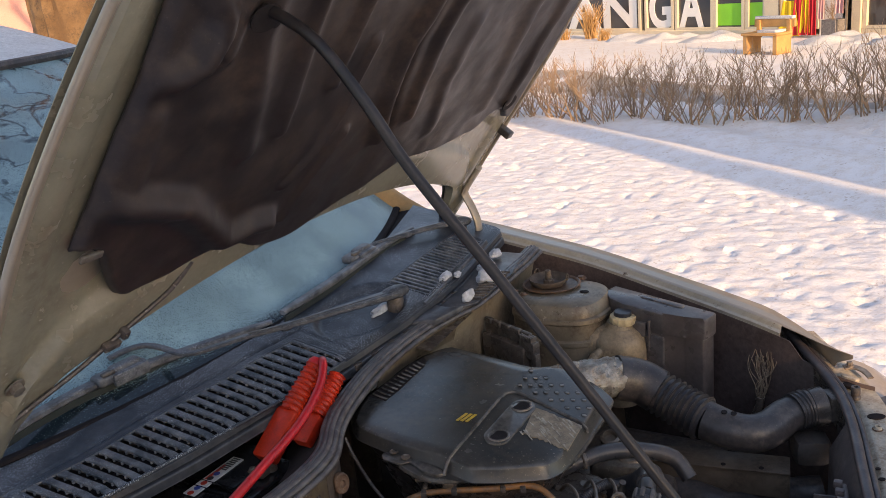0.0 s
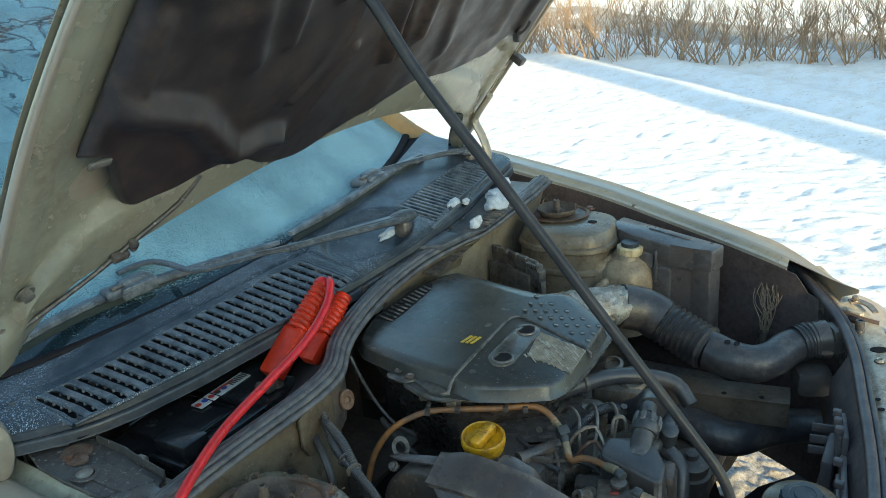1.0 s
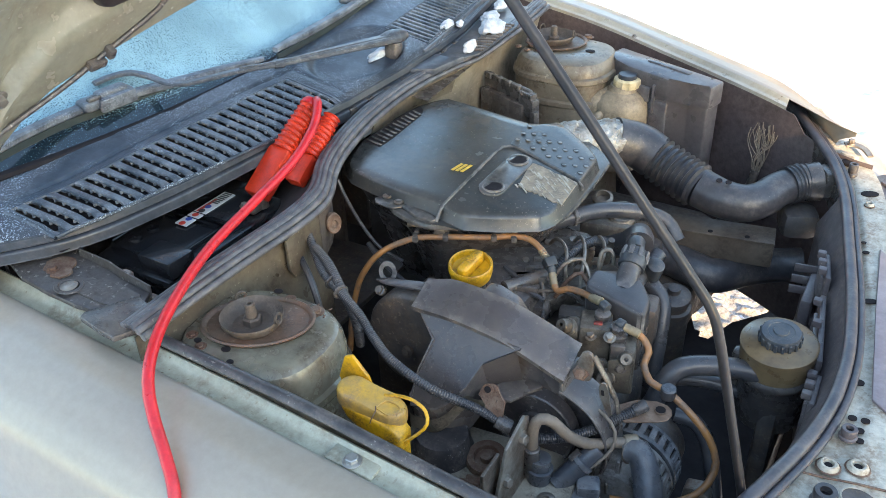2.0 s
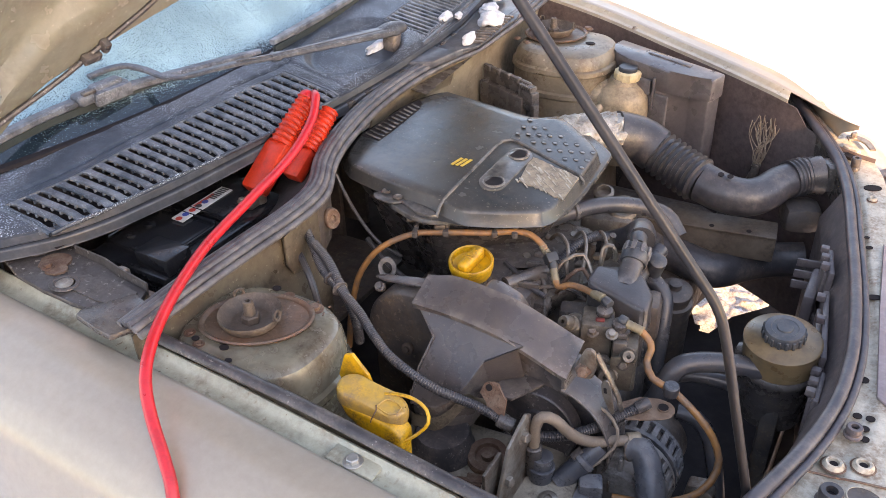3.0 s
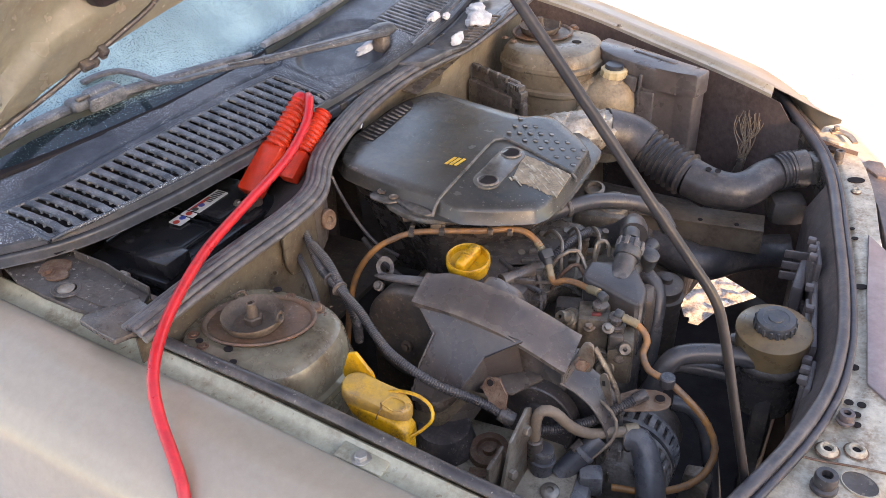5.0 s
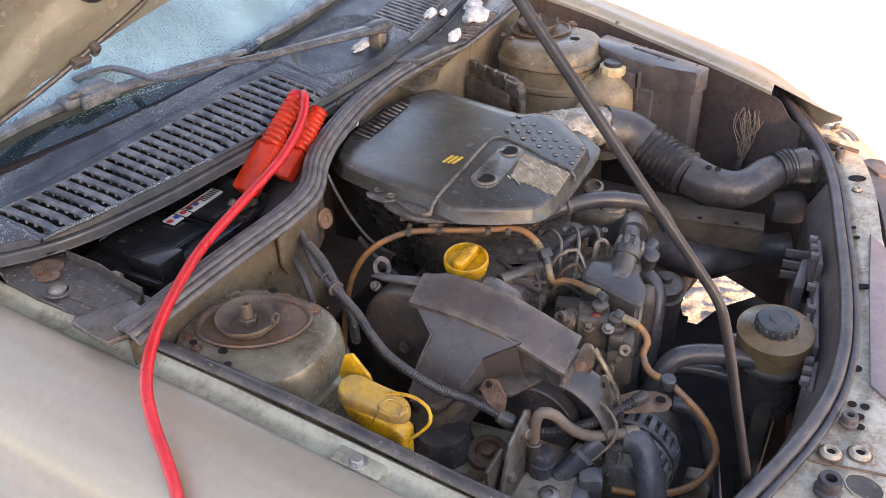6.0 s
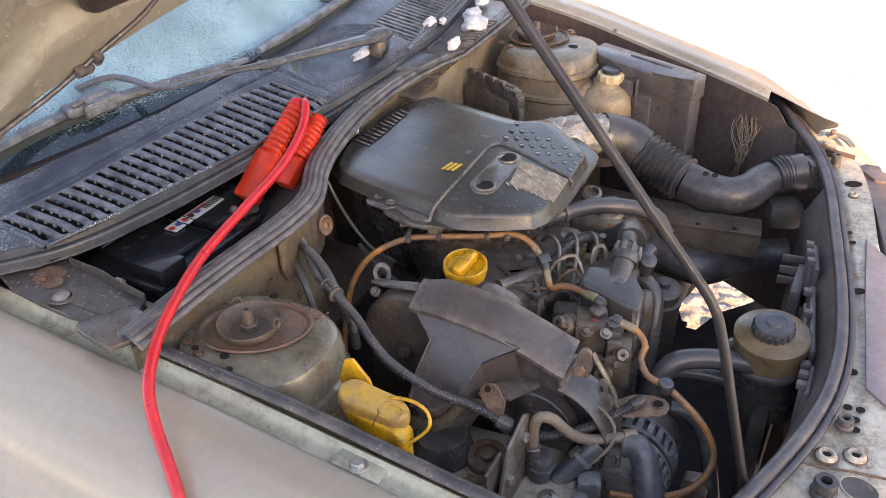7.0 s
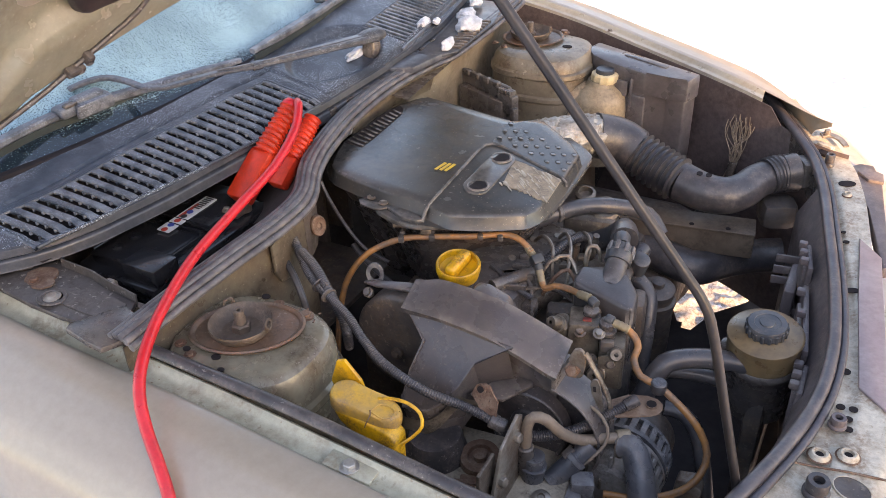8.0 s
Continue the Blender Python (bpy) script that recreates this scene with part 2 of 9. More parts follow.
REDINK = surf("red_ink", (0.55, 0.05, 0.03), (0.55, 0.05, 0.03), 20, (0.4, 0.5))
REDTAG = surf("dirty_red_plastic", (0.22, 0.035, 0.03), (0.14, 0.03, 0.026), 40, (0.4, 0.6), 0, 0.3, 300, (0.06, 0.04, 0.03), 40, 0.7)
YELLOWINK = surf("yellow_ink", (0.66, 0.42, 0.04), (0.60, 0.38, 0.04), 40, (0.5, 0.6), 0, 0.1, 300, (0.2, 0.15, 0.08), 60, 0.6)
HOLE = surf("dark_hole", (0.020, 0.017, 0.018), (0.026, 0.022, 0.023), 20, (0.7, 0.9), spec=0.1)
BATTERY = surf("black_battery_case", (0.012, 0.013, 0.016), (0.019, 0.020, 0.023), 20, (0.14, 0.26), 0, 0.1, 500, (0.05, 0.047, 0.044), 26, 0.35)
SNOW = surf("snow", (0.87, 0.87, 0.89), (0.92, 0.915, 0.92), 1.2, (0.6, 0.8), 0, 1.0, 22, (0.70, 0.62, 0.54), 7, 0.6, bdist=0.006, specks=(34, 0.61, (0.50, 0.42, 0.35), 0.6), patch=4.0, mottle=0.06)
SNOWBIT = surf("snow_clump_white", (0.62, 0.64, 0.68), (0.46, 0.49, 0.54), 60, (0.5, 0.8), 0, 0.9, 300, (0.34, 0.35, 0.37), 60, 0.7, mottle=0.15)
GRAVEL = surf("sanded_road", (0.33, 0.29, 0.25), (0.46, 0.43, 0.40), 1.5, (0.7, 0.9), 0, 0.4, 80, (0.70, 0.69, 0.68), 1.2, 0.8, mottle=0.15)
TWIG = surf("bare_twig_bark", (0.26, 0.175, 0.115), (0.38, 0.275, 0.185), 8, (0.7, 0.9), 0, 0.2, 200, mottle=0.15)
BARK = surf("rough_tree_bark", (0.13, 0.075, 0.035), (0.22, 0.135, 0.065), 5, (0.8, 0.95), 0, 1.0, 30, (0.06, 0.04, 0.025), 12, 0.8)
WALLPINK = surf("pink_render_wall", (0.62, 0.33, 0.27), (0.58, 0.30, 0.25), 0.8, (0.8, 0.9), 0, 0.3, 40, mottle=0.15)
WALLTAN = surf("tan_render_wall", (0.52, 0.42, 0.32), (0.48, 0.38, 0.29), 0.7, (0.8, 0.9), 0, 0.3, 40, mottle=0.15)
FRAME = surf("cream_window_frame", (0.66, 0.58, 0.44), (0.60, 0.52, 0.40), 3, (0.4, 0.6), 0, 0.1, 100, mottle=0.15)
SIGNWHITE = surf("white_sign_vinyl", (0.80, 0.80, 0.80), (0.76, 0.76, 0.77), 3, (0.4, 0.5), mottle=0.06)
GREENVINYL = surf("green_vinyl", (0.20, 0.62, 0.03), (0.18, 0.56, 0.03), 3, (0.4, 0.5), mottle=0.06)
WOOD = surf("golden_bench_wood", (0.52, 0.30, 0.11), (0.40, 0.22, 0.08), 6, (0.5, 0.7), 0, 0.3, 60, None)
CLOTHRED = surf("red_cloth", (0.55, 0.02, 0.04), (0.48, 0.02, 0.03), 5, (0.7, 0.9))
CLOTHYELLOW = surf("yellow_cloth", (0.75, 0.50, 0.02), (0.70, 0.45, 0.02), 5, (0.7, 0.9))
CLOTHPINK = surf("pink_cloth", (0.70, 0.42, 0.42), (0.66, 0.38, 0.40), 5, (0.7, 0.9))
SHOPGLASS = surf("dark_shop_glass", (0.05, 0.05, 0.055), (0.08, 0.075, 0.07), 1.0, (0.05, 0.1), 0, 0.0, 10, None, spec=0.6, mottle=0.06)
STRAW = surf("dry_straw_grass", (0.48, 0.30, 0.13), (0.38, 0.22, 0.09), 8, (0.7, 0.9), mottle=0.15)
INTERIOR = surf("dark_car_interior", (0.018, 0.018, 0.020), (0.030, 0.030, 0.032), 6, (0.6, 0.8))
BUMPER = surf("rosy_bumper_paint", (0.38, 0.33, 0.30), (0.42, 0.37, 0.33), 5, (0.3, 0.42), 0.1, 0.05, 300, (0.22, 0.17, 0.15), 6, 0.5, coat=0.3, mottle=0.06)
PLUM = surf("brown_shroud_plastic", (0.095, 0.076, 0.079), (0.130, 0.106, 0.107), 10, (0.32, 0.55), 0, 0.4, 300, (0.24, 0.19, 0.16), 16, 0.5, specks=(240, 0.65, (0.33, 0.29, 0.25), 0.6))
MAUVE = surf("dusty_mauve_trim_paint", (0.23, 0.175, 0.18), (0.28, 0.22, 0.225), 8, (0.35, 0.5), 0, 0.2, 300, (0.34, 0.29, 0.28), 14, 0.5)
FSEAL = surf("dusty_plum_grey_rubber", (0.046, 0.042, 0.050), (0.068, 0.062, 0.071), 12, (0.30, 0.50), 0, 0.3, 260, (0.17, 0.145, 0.132), 16, 0.5)
FUSEM = surf("slate_grey_box_plastic", (0.070, 0.062, 0.066), (0.092, 0.082, 0.086), 5, (0.24, 0.38), 0, 0.2, 300, (0.10, 0.088, 0.08), 9, 0.3, specks=(260, 0.68, (0.28, 0.25, 0.22), 0.4), wear=((0.22, 0.21, 0.21), 0.5), mottle=0.25)
# darker copy of the grimy bay paint for the near bulkhead and its plate
BAYDARK = surf("grimy_dark_bay_paint", (0.175, 0.142, 0.102), (0.105, 0.083, 0.060), 11, (0.26, 0.5), 0.1, 0.5, 180, (0.050, 0.034, 0.023), 13, 0.9, specks=(140, 0.645, (0.36, 0.32, 0.25), 0.6), patch=14.0)
# rail brown with the shade below the duct put into the colour
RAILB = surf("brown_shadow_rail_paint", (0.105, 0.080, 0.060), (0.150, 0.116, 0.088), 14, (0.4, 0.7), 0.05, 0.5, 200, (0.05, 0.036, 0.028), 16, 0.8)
TAN = surf("tan_fuel_connector", (0.25, 0.195, 0.115), (0.17, 0.13, 0.08), 40, (0.35, 0.5), 0, 0.2, 300, (0.12, 0.08, 0.05), 40, 0.7)
OILCAST = surf("oily_brown_casting", (0.072, 0.057, 0.044), (0.125, 0.10, 0.078), 34, (0.26, 0.55), 0.3, 0.7, 220, (0.035, 0.026, 0.022), 30, 0.85, specks=(200, 0.62, (0.30, 0.25, 0.2), 0.6), wear=((0.30, 0.26, 0.21), 0.7))
WASHLID = surf("stained_yellow_lid", (0.60, 0.33, 0.035), (0.40, 0.25, 0.085), 26, (0.34, 0.52), 0, 0.25, 260, (0.26, 0.165, 0.085), 34, 0.9)
COWLP = surf("plain_blue_black_plastic", (0.030, 0.036, 0.047), (0.044, 0.051, 0.063), 7, (0.28, 0.42), 0, 0.25, 400, (0.10, 0.095, 0.095), 14, 0.45, wear=((0.22, 0.22, 0.24), 0.6), mottle=0.25)
# near-black with the shade of deep gaps put into the colour
GAPBLACK = surf("black_gap_shade", (0.034, 0.029, 0.031), (0.056, 0.048, 0.048), 10, (0.6, 0.9), 0, 0.8, 300, spec=0.3)
DISH = surf("brown_grey_steel", (0.075, 0.055, 0.043), (0.115, 0.086, 0.068), 30, (0.5, 0.8), 0.3, 0.5, 260, (0.21, 0.165, 0.13), 34, 0.6)
PLATE = surf("grimy_scuttle_plate", (0.060, 0.054, 0.054), (0.105, 0.090, 0.083), 16, (0.32, 0.65), 0.2, 0.6, 200, (0.036, 0.027, 0.022), 16, 0.85, specks=(130, 0.615, (0.34, 0.31, 0.28), 0.8), patch=12.0)
DIRTYSNOW = surf("dirty_gritty_snow", (0.36, 0.33, 0.31), (0.58, 0.55, 0.53), 110, (0.7, 0.9), 0, 0.9, 90, (0.15, 0.12, 0.10), 120, 0.8, specks=(90, 0.58, (0.14, 0.10, 0.07), 0.8), patch=40.0)
# far inner wing colour: shade is put into the paint as plum-brown
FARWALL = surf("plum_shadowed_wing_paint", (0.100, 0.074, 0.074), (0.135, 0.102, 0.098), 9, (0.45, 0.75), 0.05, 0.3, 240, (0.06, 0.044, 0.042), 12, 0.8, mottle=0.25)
ROOF = surf("frosted_roof_paint", (0.60, 0.64, 0.68), (0.74, 0.77, 0.80), 5, (0.35, 0.55), 0.05, 0.5, 300, (0.42, 0.45, 0.48), 8, 0.6, specks=(200, 0.55, (0.85, 0.88, 0.90), 0.8), patch=6.0, mottle=0.15)
TOWER = surf("rust_stained_tower_paint", (0.200, 0.183, 0.138), (0.100, 0.083, 0.062), 12, (0.12, 0.34), 0.15, 0.6, 90, (0.060, 0.036, 0.024), 18, 0.9, specks=(90, 0.63, (0.40, 0.37, 0.31), 0.6), patch=9.0, wear=((0.34, 0.31, 0.26), 0.6))
ZINC = surf("bright_zinc", (0.50, 0.49, 0.46), (0.40, 0.385, 0.36), 40, (0.35, 0.5), 0.75, 0.2, 300)


def frosted_glass():
    """Windscreen glass: clear tinted pane with patches of hoar frost crystals and painted branch reflections."""
    m = bpy.data.materials.new("frosted_windscreen_glass")
    m.use_nodes = True
    n, l = m.node_tree.nodes, m.node_tree.links
    p = n["Principled BSDF"]
    p.inputs["Base Color"].default_value = (0.012, 0.022, 0.032, 1)
    p.inputs["Roughness"].default_value = 0.04
    p.inputs["Specular IOR Level"].default_value = 0.6
    p.inputs["Coat Weight"].default_value = 0.3
    p.inputs["Coat Roughness"].default_value = 0.02
    frost = n.new("ShaderNodeBsdfPrincipled")
    frost.inputs["Roughness"].default_value = 0.45
    # cyan of the frost grain also paints in the sky reflected by the pane
    grain = n.new("ShaderNodeMix")
    grain.data_type = "RGBA"
    grain.inputs[6].default_value, grain.inputs[7].default_value = (0.20, 0.34, 0.385, 1), (0.36, 0.555, 0.60, 1)
    l.new(grain.outputs[2], frost.inputs["Base Color"])
    geo = n.new("ShaderNodeNewGeometry")
    a, b = n.new("ShaderNodeTexNoise"), n.new("ShaderNodeTexNoise")
    a.inputs["Scale"].default_value, a.inputs["Detail"].default_value = 6.0, 8.0
    b.inputs["Scale"].default_value, b.inputs["Detail"].default_value, b.inputs["Distortion"].default_value = 460.0, 3.0, 0.2
    l.new(geo.outputs["Position"], a.inputs["Vector"])
    l.new(geo.outputs["Position"], b.inputs["Vector"])
    span = n.new("ShaderNodeMapRange")
    span.inputs["From Min"].default_value, span.inputs["From Max"].default_value = 0.36, 0.64
    l.new(b.outputs["Fac"], span.inputs["Value"])
    l.new(span.outputs["Result"], grain.inputs["Factor"])
    # frost thickens from loose grains at the foot of the screen to a full coat higher up
    r1, r2, mul = n.new("ShaderNodeMapRange"), n.new("ShaderNodeMapRange"), n.new("ShaderNodeMath")
    r1.inputs["From Min"].default_value, r1.inputs["From Max"].default_value = 0.36, 0.64
    r1.inputs["To Min"].default_value, r1.inputs["To Max"].default_value = 0.62, 0.97
    l.new(a.outputs["Fac"], r1.inputs["Value"])
    sep, low, mul2 = n.new("ShaderNodeSeparateXYZ"), n.new("ShaderNodeMapRange"), n.new("ShaderNodeMath")
    l.new(geo.outputs["Position"], sep.inputs[0])
    lean = n.new("ShaderNodeMath")
    lean.operation = "MULTIPLY_ADD"
    lean.inputs[1].default_value = -0.006
    l.new(sep.outputs["Y"], lean.inputs[0])
    l.new(sep.outputs["Z"], lean.inputs[2])
    l.new(lean.outputs[0], low.inputs["Value"])
    low.inputs["From Min"].default_value, low.inputs["From Max"].default_value = 0.952, 0.980
    low.inputs["To Min"].default_value, low.inputs["To Max"].default_value = -0.14, 0.15
    mul2.operation = "ADD"
    l.new(low.outputs["Result"], mul2.inputs[0])
    l.new(b.outputs["Fac"], mul2.inputs[1])
    r2.inputs["From Min"].default_value, r2.inputs["From Max"].default_value = 0.50, 0.60
    l.new(mul2.outputs[0], r2.inputs["Value"])
    mul.operation = "MULTIPLY"
    l.new(r1.outputs["Result"], mul.inputs[0])
    l.new(r2.outputs["Result"], mul.inputs[1])
    # dark veins paint in the reflected tree branches, higher up the pane
    branch_lines, rid, hi, thin = n.new("ShaderNodeTexNoise"), n.new("ShaderNodeMath"), n.new("ShaderNodeMapRange"), n.new("ShaderNodeMapRange")
    branch_lines.inputs["Scale"].default_value, branch_lines.inputs["Detail"].default_value, branch_lines.inputs["Distortion"].default_value = 7.0, 9.0, 0.6
    l.new(geo.outputs["Position"], branch_lines.inputs["Vector"])
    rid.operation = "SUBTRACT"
    l.new(branch_lines.outputs["Fac"], rid.inputs[0])
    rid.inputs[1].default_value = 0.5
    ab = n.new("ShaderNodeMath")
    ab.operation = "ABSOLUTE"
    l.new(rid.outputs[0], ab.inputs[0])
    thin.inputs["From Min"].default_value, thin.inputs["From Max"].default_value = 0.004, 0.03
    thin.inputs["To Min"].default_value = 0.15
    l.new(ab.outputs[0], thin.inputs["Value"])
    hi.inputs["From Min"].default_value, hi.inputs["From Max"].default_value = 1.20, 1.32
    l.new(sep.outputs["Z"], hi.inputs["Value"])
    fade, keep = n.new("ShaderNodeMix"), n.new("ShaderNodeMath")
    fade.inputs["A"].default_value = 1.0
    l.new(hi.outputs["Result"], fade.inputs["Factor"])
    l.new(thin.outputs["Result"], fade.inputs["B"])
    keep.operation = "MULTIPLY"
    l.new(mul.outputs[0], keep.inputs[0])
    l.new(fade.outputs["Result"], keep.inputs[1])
    bump = n.new("ShaderNodeBump")
    bump.inputs["Strength"].default_value, bump.inputs["Distance"].default_value = 0.7, 0.002
    l.new(b.outputs["Fac"], bump.inputs["Height"])
    l.new(bump.outputs["Normal"], frost.inputs["Normal"])
    x = n.new("ShaderNodeMixShader")
    l.new(keep.outputs[0], x.inputs[0])
    l.new(p.outputs[0], x.inputs[1])
    l.new(frost.outputs[0], x.inputs[2])
    l.new(x.outputs[0], n["Material Output"].inputs["Surface"])
    return m


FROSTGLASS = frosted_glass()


# ---- building helpers ----
V = Vector


def thing(name, at, label, category, group="", kind=""):
    ob = new(name)
    ob.empty_display_size = 0.05
    ob.location = at
    return tagged(ob, label, category, group, kind)


def origin(ob):
    p = Vector((0, 0, 0))
    while ob:
        p += Vector(ob.location)
        ob = ob.parent
    return p


def part(name, bm, material, parent, label="", smooth=40):
    """Links a bmesh given in world metres as one mesh object under a thing or a part."""
    o = origin(parent)
    for v in bm.verts:
        v.co -= o
    bmesh.ops.recalc_face_normals(bm, faces=bm.faces[:])
    me = bpy.data.meshes.new(name)
    bm.to_mesh(me)
    bm.free()
    me.materials.append(material)
    me.polygons.foreach_set("use_smooth", [True] * len(me.polygons))
    me.set_sharp_from_angle(angle=radians(smooth))
    ob = new(name, me)
    ob.parent = parent
    return tagged(ob, label) if label else ob


def solo(name, bm, material, label, category, group="", kind="", at=None, smooth=40):
    """A thing or piece of setting that is one mesh."""
    e = thing(name, at or (0, 0, 0), label, category, group, kind)
    o = Vector(e.location)
    for v in bm.verts:
        v.co -= o
    bmesh.ops.recalc_face_normals(bm, faces=bm.faces[:])
    me = bpy.data.meshes.new(name)
    bm.to_mesh(me)
    bm.free()
    me.materials.append(material)
    me.polygons.foreach_set("use_smooth", [True] * len(me.polygons))
    me.set_sharp_from_angle(angle=radians(smooth))
    bpy.data.objects.remove(e)
    ob = new(name, me)
    ob.location = o
    return tagged(ob, label, category, group, kind)


def B():
    return bmesh.new()


def aim(axis, up=(0, 0, 1)):
    """Rotation whose z runs along axis."""
    z = V(axis).normalized()
    x = V(up).cross(z)
    if x.length < 1e-4:
        x = V((1, 0, 0))
    x.normalize()
    return Matrix((x, z.cross(x), z)).transposed()


def box(bm, c, size, rot=None, bevel=0.0, segs=2):
    m = Matrix.Translation(c) @ (rot.to_4x4() if rot else Matrix.Identity(4)) @ Matrix.Diagonal((*size, 1))
    made = bmesh.ops.create_cube(bm, size=1.0, matrix=m)["verts"]
    if bevel:
        edges = list({e for v in made for e in v.link_edges})
        bmesh.ops.bevel(bm, geom=edges, offset=bevel, segments=segs, affect="EDGES", profile=0.5)
    return bm


def prism(bm, pts, place, w0, w1, bevel=0.0, segs=2):
    """A solid from a flat outline pts (u, v), carried from w0 to w1; place(u, v, w) gives the point."""
    lo = [bm.verts.new(place(u, v, w0)) for u, v in pts]
    hi = [bm.verts.new(place(u, v, w1)) for u, v in pts]
    n = len(pts)
    faces = [bm.faces.new(lo[::-1]), bm.faces.new(hi)]
    for i in range(n):
        faces.append(bm.faces.new((lo[i], lo[(i + 1) % n], hi[(i + 1) % n], hi[i])))
    if bevel:
        edges = list({e for f in faces for e in f.edges})
        bmesh.ops.bevel(bm, geom=edges, offset=bevel, segments=segs, affect="EDGES", profile=0.5)
    return bm


def smooth_line(pts, step):
    """Points every step metres along a rounded curve through pts."""
    p = [V(q) for q in pts]
    p = [p[0] * 2 - p[1]] + p + [p[-1] * 2 - p[-2]]
    out = []
    for a, b, c, d in zip(p, p[1:], p[2:], p[3:]):
        k = max(2, int((c - b).length / step))
        for i in range(k):
            t = i / k
            out.append(0.5 * (2 * b + (c - a) * t + (2 * a - 5 * b + 4 * c - d) * t * t + (3 * b - a - 3 * c + d) * t ** 3))
    out.append(p[-2])
    return out


def tube(bm, pts, r, seg=12, step=0.012, ribs=None, caps=True, flat=1.0):
    """A pipe along a rounded curve. r: radius, or a pair from start to end. ribs: (pitch, height) for corrugated pipe. flat squashes the section."""
    r0, r1 = r if isinstance(r, tuple) else (r, r)
    if ribs:
        step = ribs[0] / 4
    line = smooth_line(pts, step)
    rings, x, s = [], None, 0.0
    for i, q in enumerate(line):
        t = (line[min(i + 1, len(line) - 1)] - line[max(i - 1, 0)]).normalized()
        if x is None:
            x = t.cross(V((0, 0, 1)))
            if x.length < 1e-3:
                x = t.cross(V((1, 0, 0)))
        x = (x - t * x.dot(t)).normalized()
        y = t.cross(x)
        if i:
            s += (q - line[i - 1]).length
        rr = r0 + (r1 - r0) * i / (len(line) - 1)
        if ribs:
            rr += ribs[1] * max(0.0, math.cos(2 * math.pi * i / 4)) - ribs[1] * 0.3
        rings.append([bm.verts.new(q + x * rr * math.cos(2 * math.pi * k / seg) + y * rr * flat * math.sin(2 * math.pi * k / seg)) for k in range(seg)])
    for a, b in zip(rings, rings[1:]):
        for k in range(seg):
            bm.faces.new((a[k], a[(k + 1) % seg], b[(k + 1) % seg], b[k]))
    if caps:
        bm.faces.new(rings[0][::-1])
        bm.faces.new(rings[-1])
    return bm


def lathe(bm, profile, at, axis=(0, 0, 1), seg=32, sx=1.0, sy=1.0, turn=0.0, power=2.0, wave=None):
    """A turned form: profile of (radius, height) along axis from at. sx, sy, power make the round oval or squarish; wave: (count, depth) flutes it."""
    m = aim(axis) @ Matrix.Rotation(turn, 3, "Z")
    rings = []
    for r, h in profile:
        ring = []
        for k in range(seg):
            a = 2 * math.pi * k / seg
            c, s = math.cos(a), math.sin(a)
            q = (abs(c) ** power + abs(s) ** power) ** (-1 / power)
            w = 1.0 if not wave else 1 + wave[1] * (1 if math.cos(a * wave[0]) > 0 else -1)
            ring.append(bm.verts.new(V(at) + m @ V((r * q * c * sx * w, r * q * s * sy * w, h))))
        rings.append(ring)
    for a, b in zip(rings, rings[1:]):
        for k in range(seg):
            bm.faces.new((a[k], a[(k + 1) % seg], b[(k + 1) % seg], b[k]))
    if len(profile) > 4 and min(profile[0][0], profile[-1][0]) > 1e-5 and abs(profile[0][0] - profile[-1][0]) < 0.0015 and abs(profile[0][1] - profile[-1][1]) < 0.004:
        for k in range(seg):
            bm.faces.new((rings[-1][k], rings[-1][(k + 1) % seg], rings[0][(k + 1) % seg], rings[0][k]))
    else:
        if profile[0][0] > 1e-5:
            bm.faces.new(rings[0][::-1])
        if profile[-1][0] > 1e-5:
            bm.faces.new(rings[-1])
    bmesh.ops.remove_doubles(bm, verts=[v for v in bm.verts], dist=1e-6)
    return bm


def sheet(bm, fn, nu, nv, skip=None, thick=None):
    """A surface fn(u, v) for u, v in 0..1."""
    g = [[bm.verts.new(fn(i / nu, j / nv)) for j in range(nv + 1)] for i in range(nu + 1)]
    for i in range(nu):
        for j in range(nv):
            if not skip or not skip((i + 0.5) / nu, (j + 0.5) / nv):
                bm.faces.new((g[i][j], g[i + 1][j], g[i + 1][j + 1], g[i][j + 1]))
    if thick:
        bmesh.ops.recalc_face_normals(bm, faces=bm.faces[:])
        bmesh.ops.solidify(bm, geom=bm.faces[:], thickness=thick)
    for v in [v for v in bm.verts if not v.link_faces]:
        bm.verts.remove(v)
    return bm


def bolt(bm, at, axis=(0, 0, 1), r=0.007, h=0.006):
    lathe(bm, [(r * 1.5, 0), (r * 1.5, 0.0012), (r * 1.45, 0.0016), (0, 0.0016)], at, axis, 16)
    lathe(bm, [(r, 0.0012), (r, h), (r * 0.85, h + 0.001), (0, h + 0.001)], at, axis, 6)
    return bm


def lerp(a, b, t):
    return a + (b - a) * t


def table(rows, x):
    """Straight interpolation in rows of (x, value)."""
    if x <= rows[0][0]:
        return rows[0][1]
    for (a, p), (b, q) in zip(rows, rows[1:]):
        if x <= b:
            return lerp(p, q, (x - a) / (b - a))
    return rows[-1][1]


def soft_table(rows, x, r=0.05):
    """The table with its corners rounded over a reach of r."""
    return sum(table(rows, x + r * k / 4) for k in range(-4, 5)) / 9


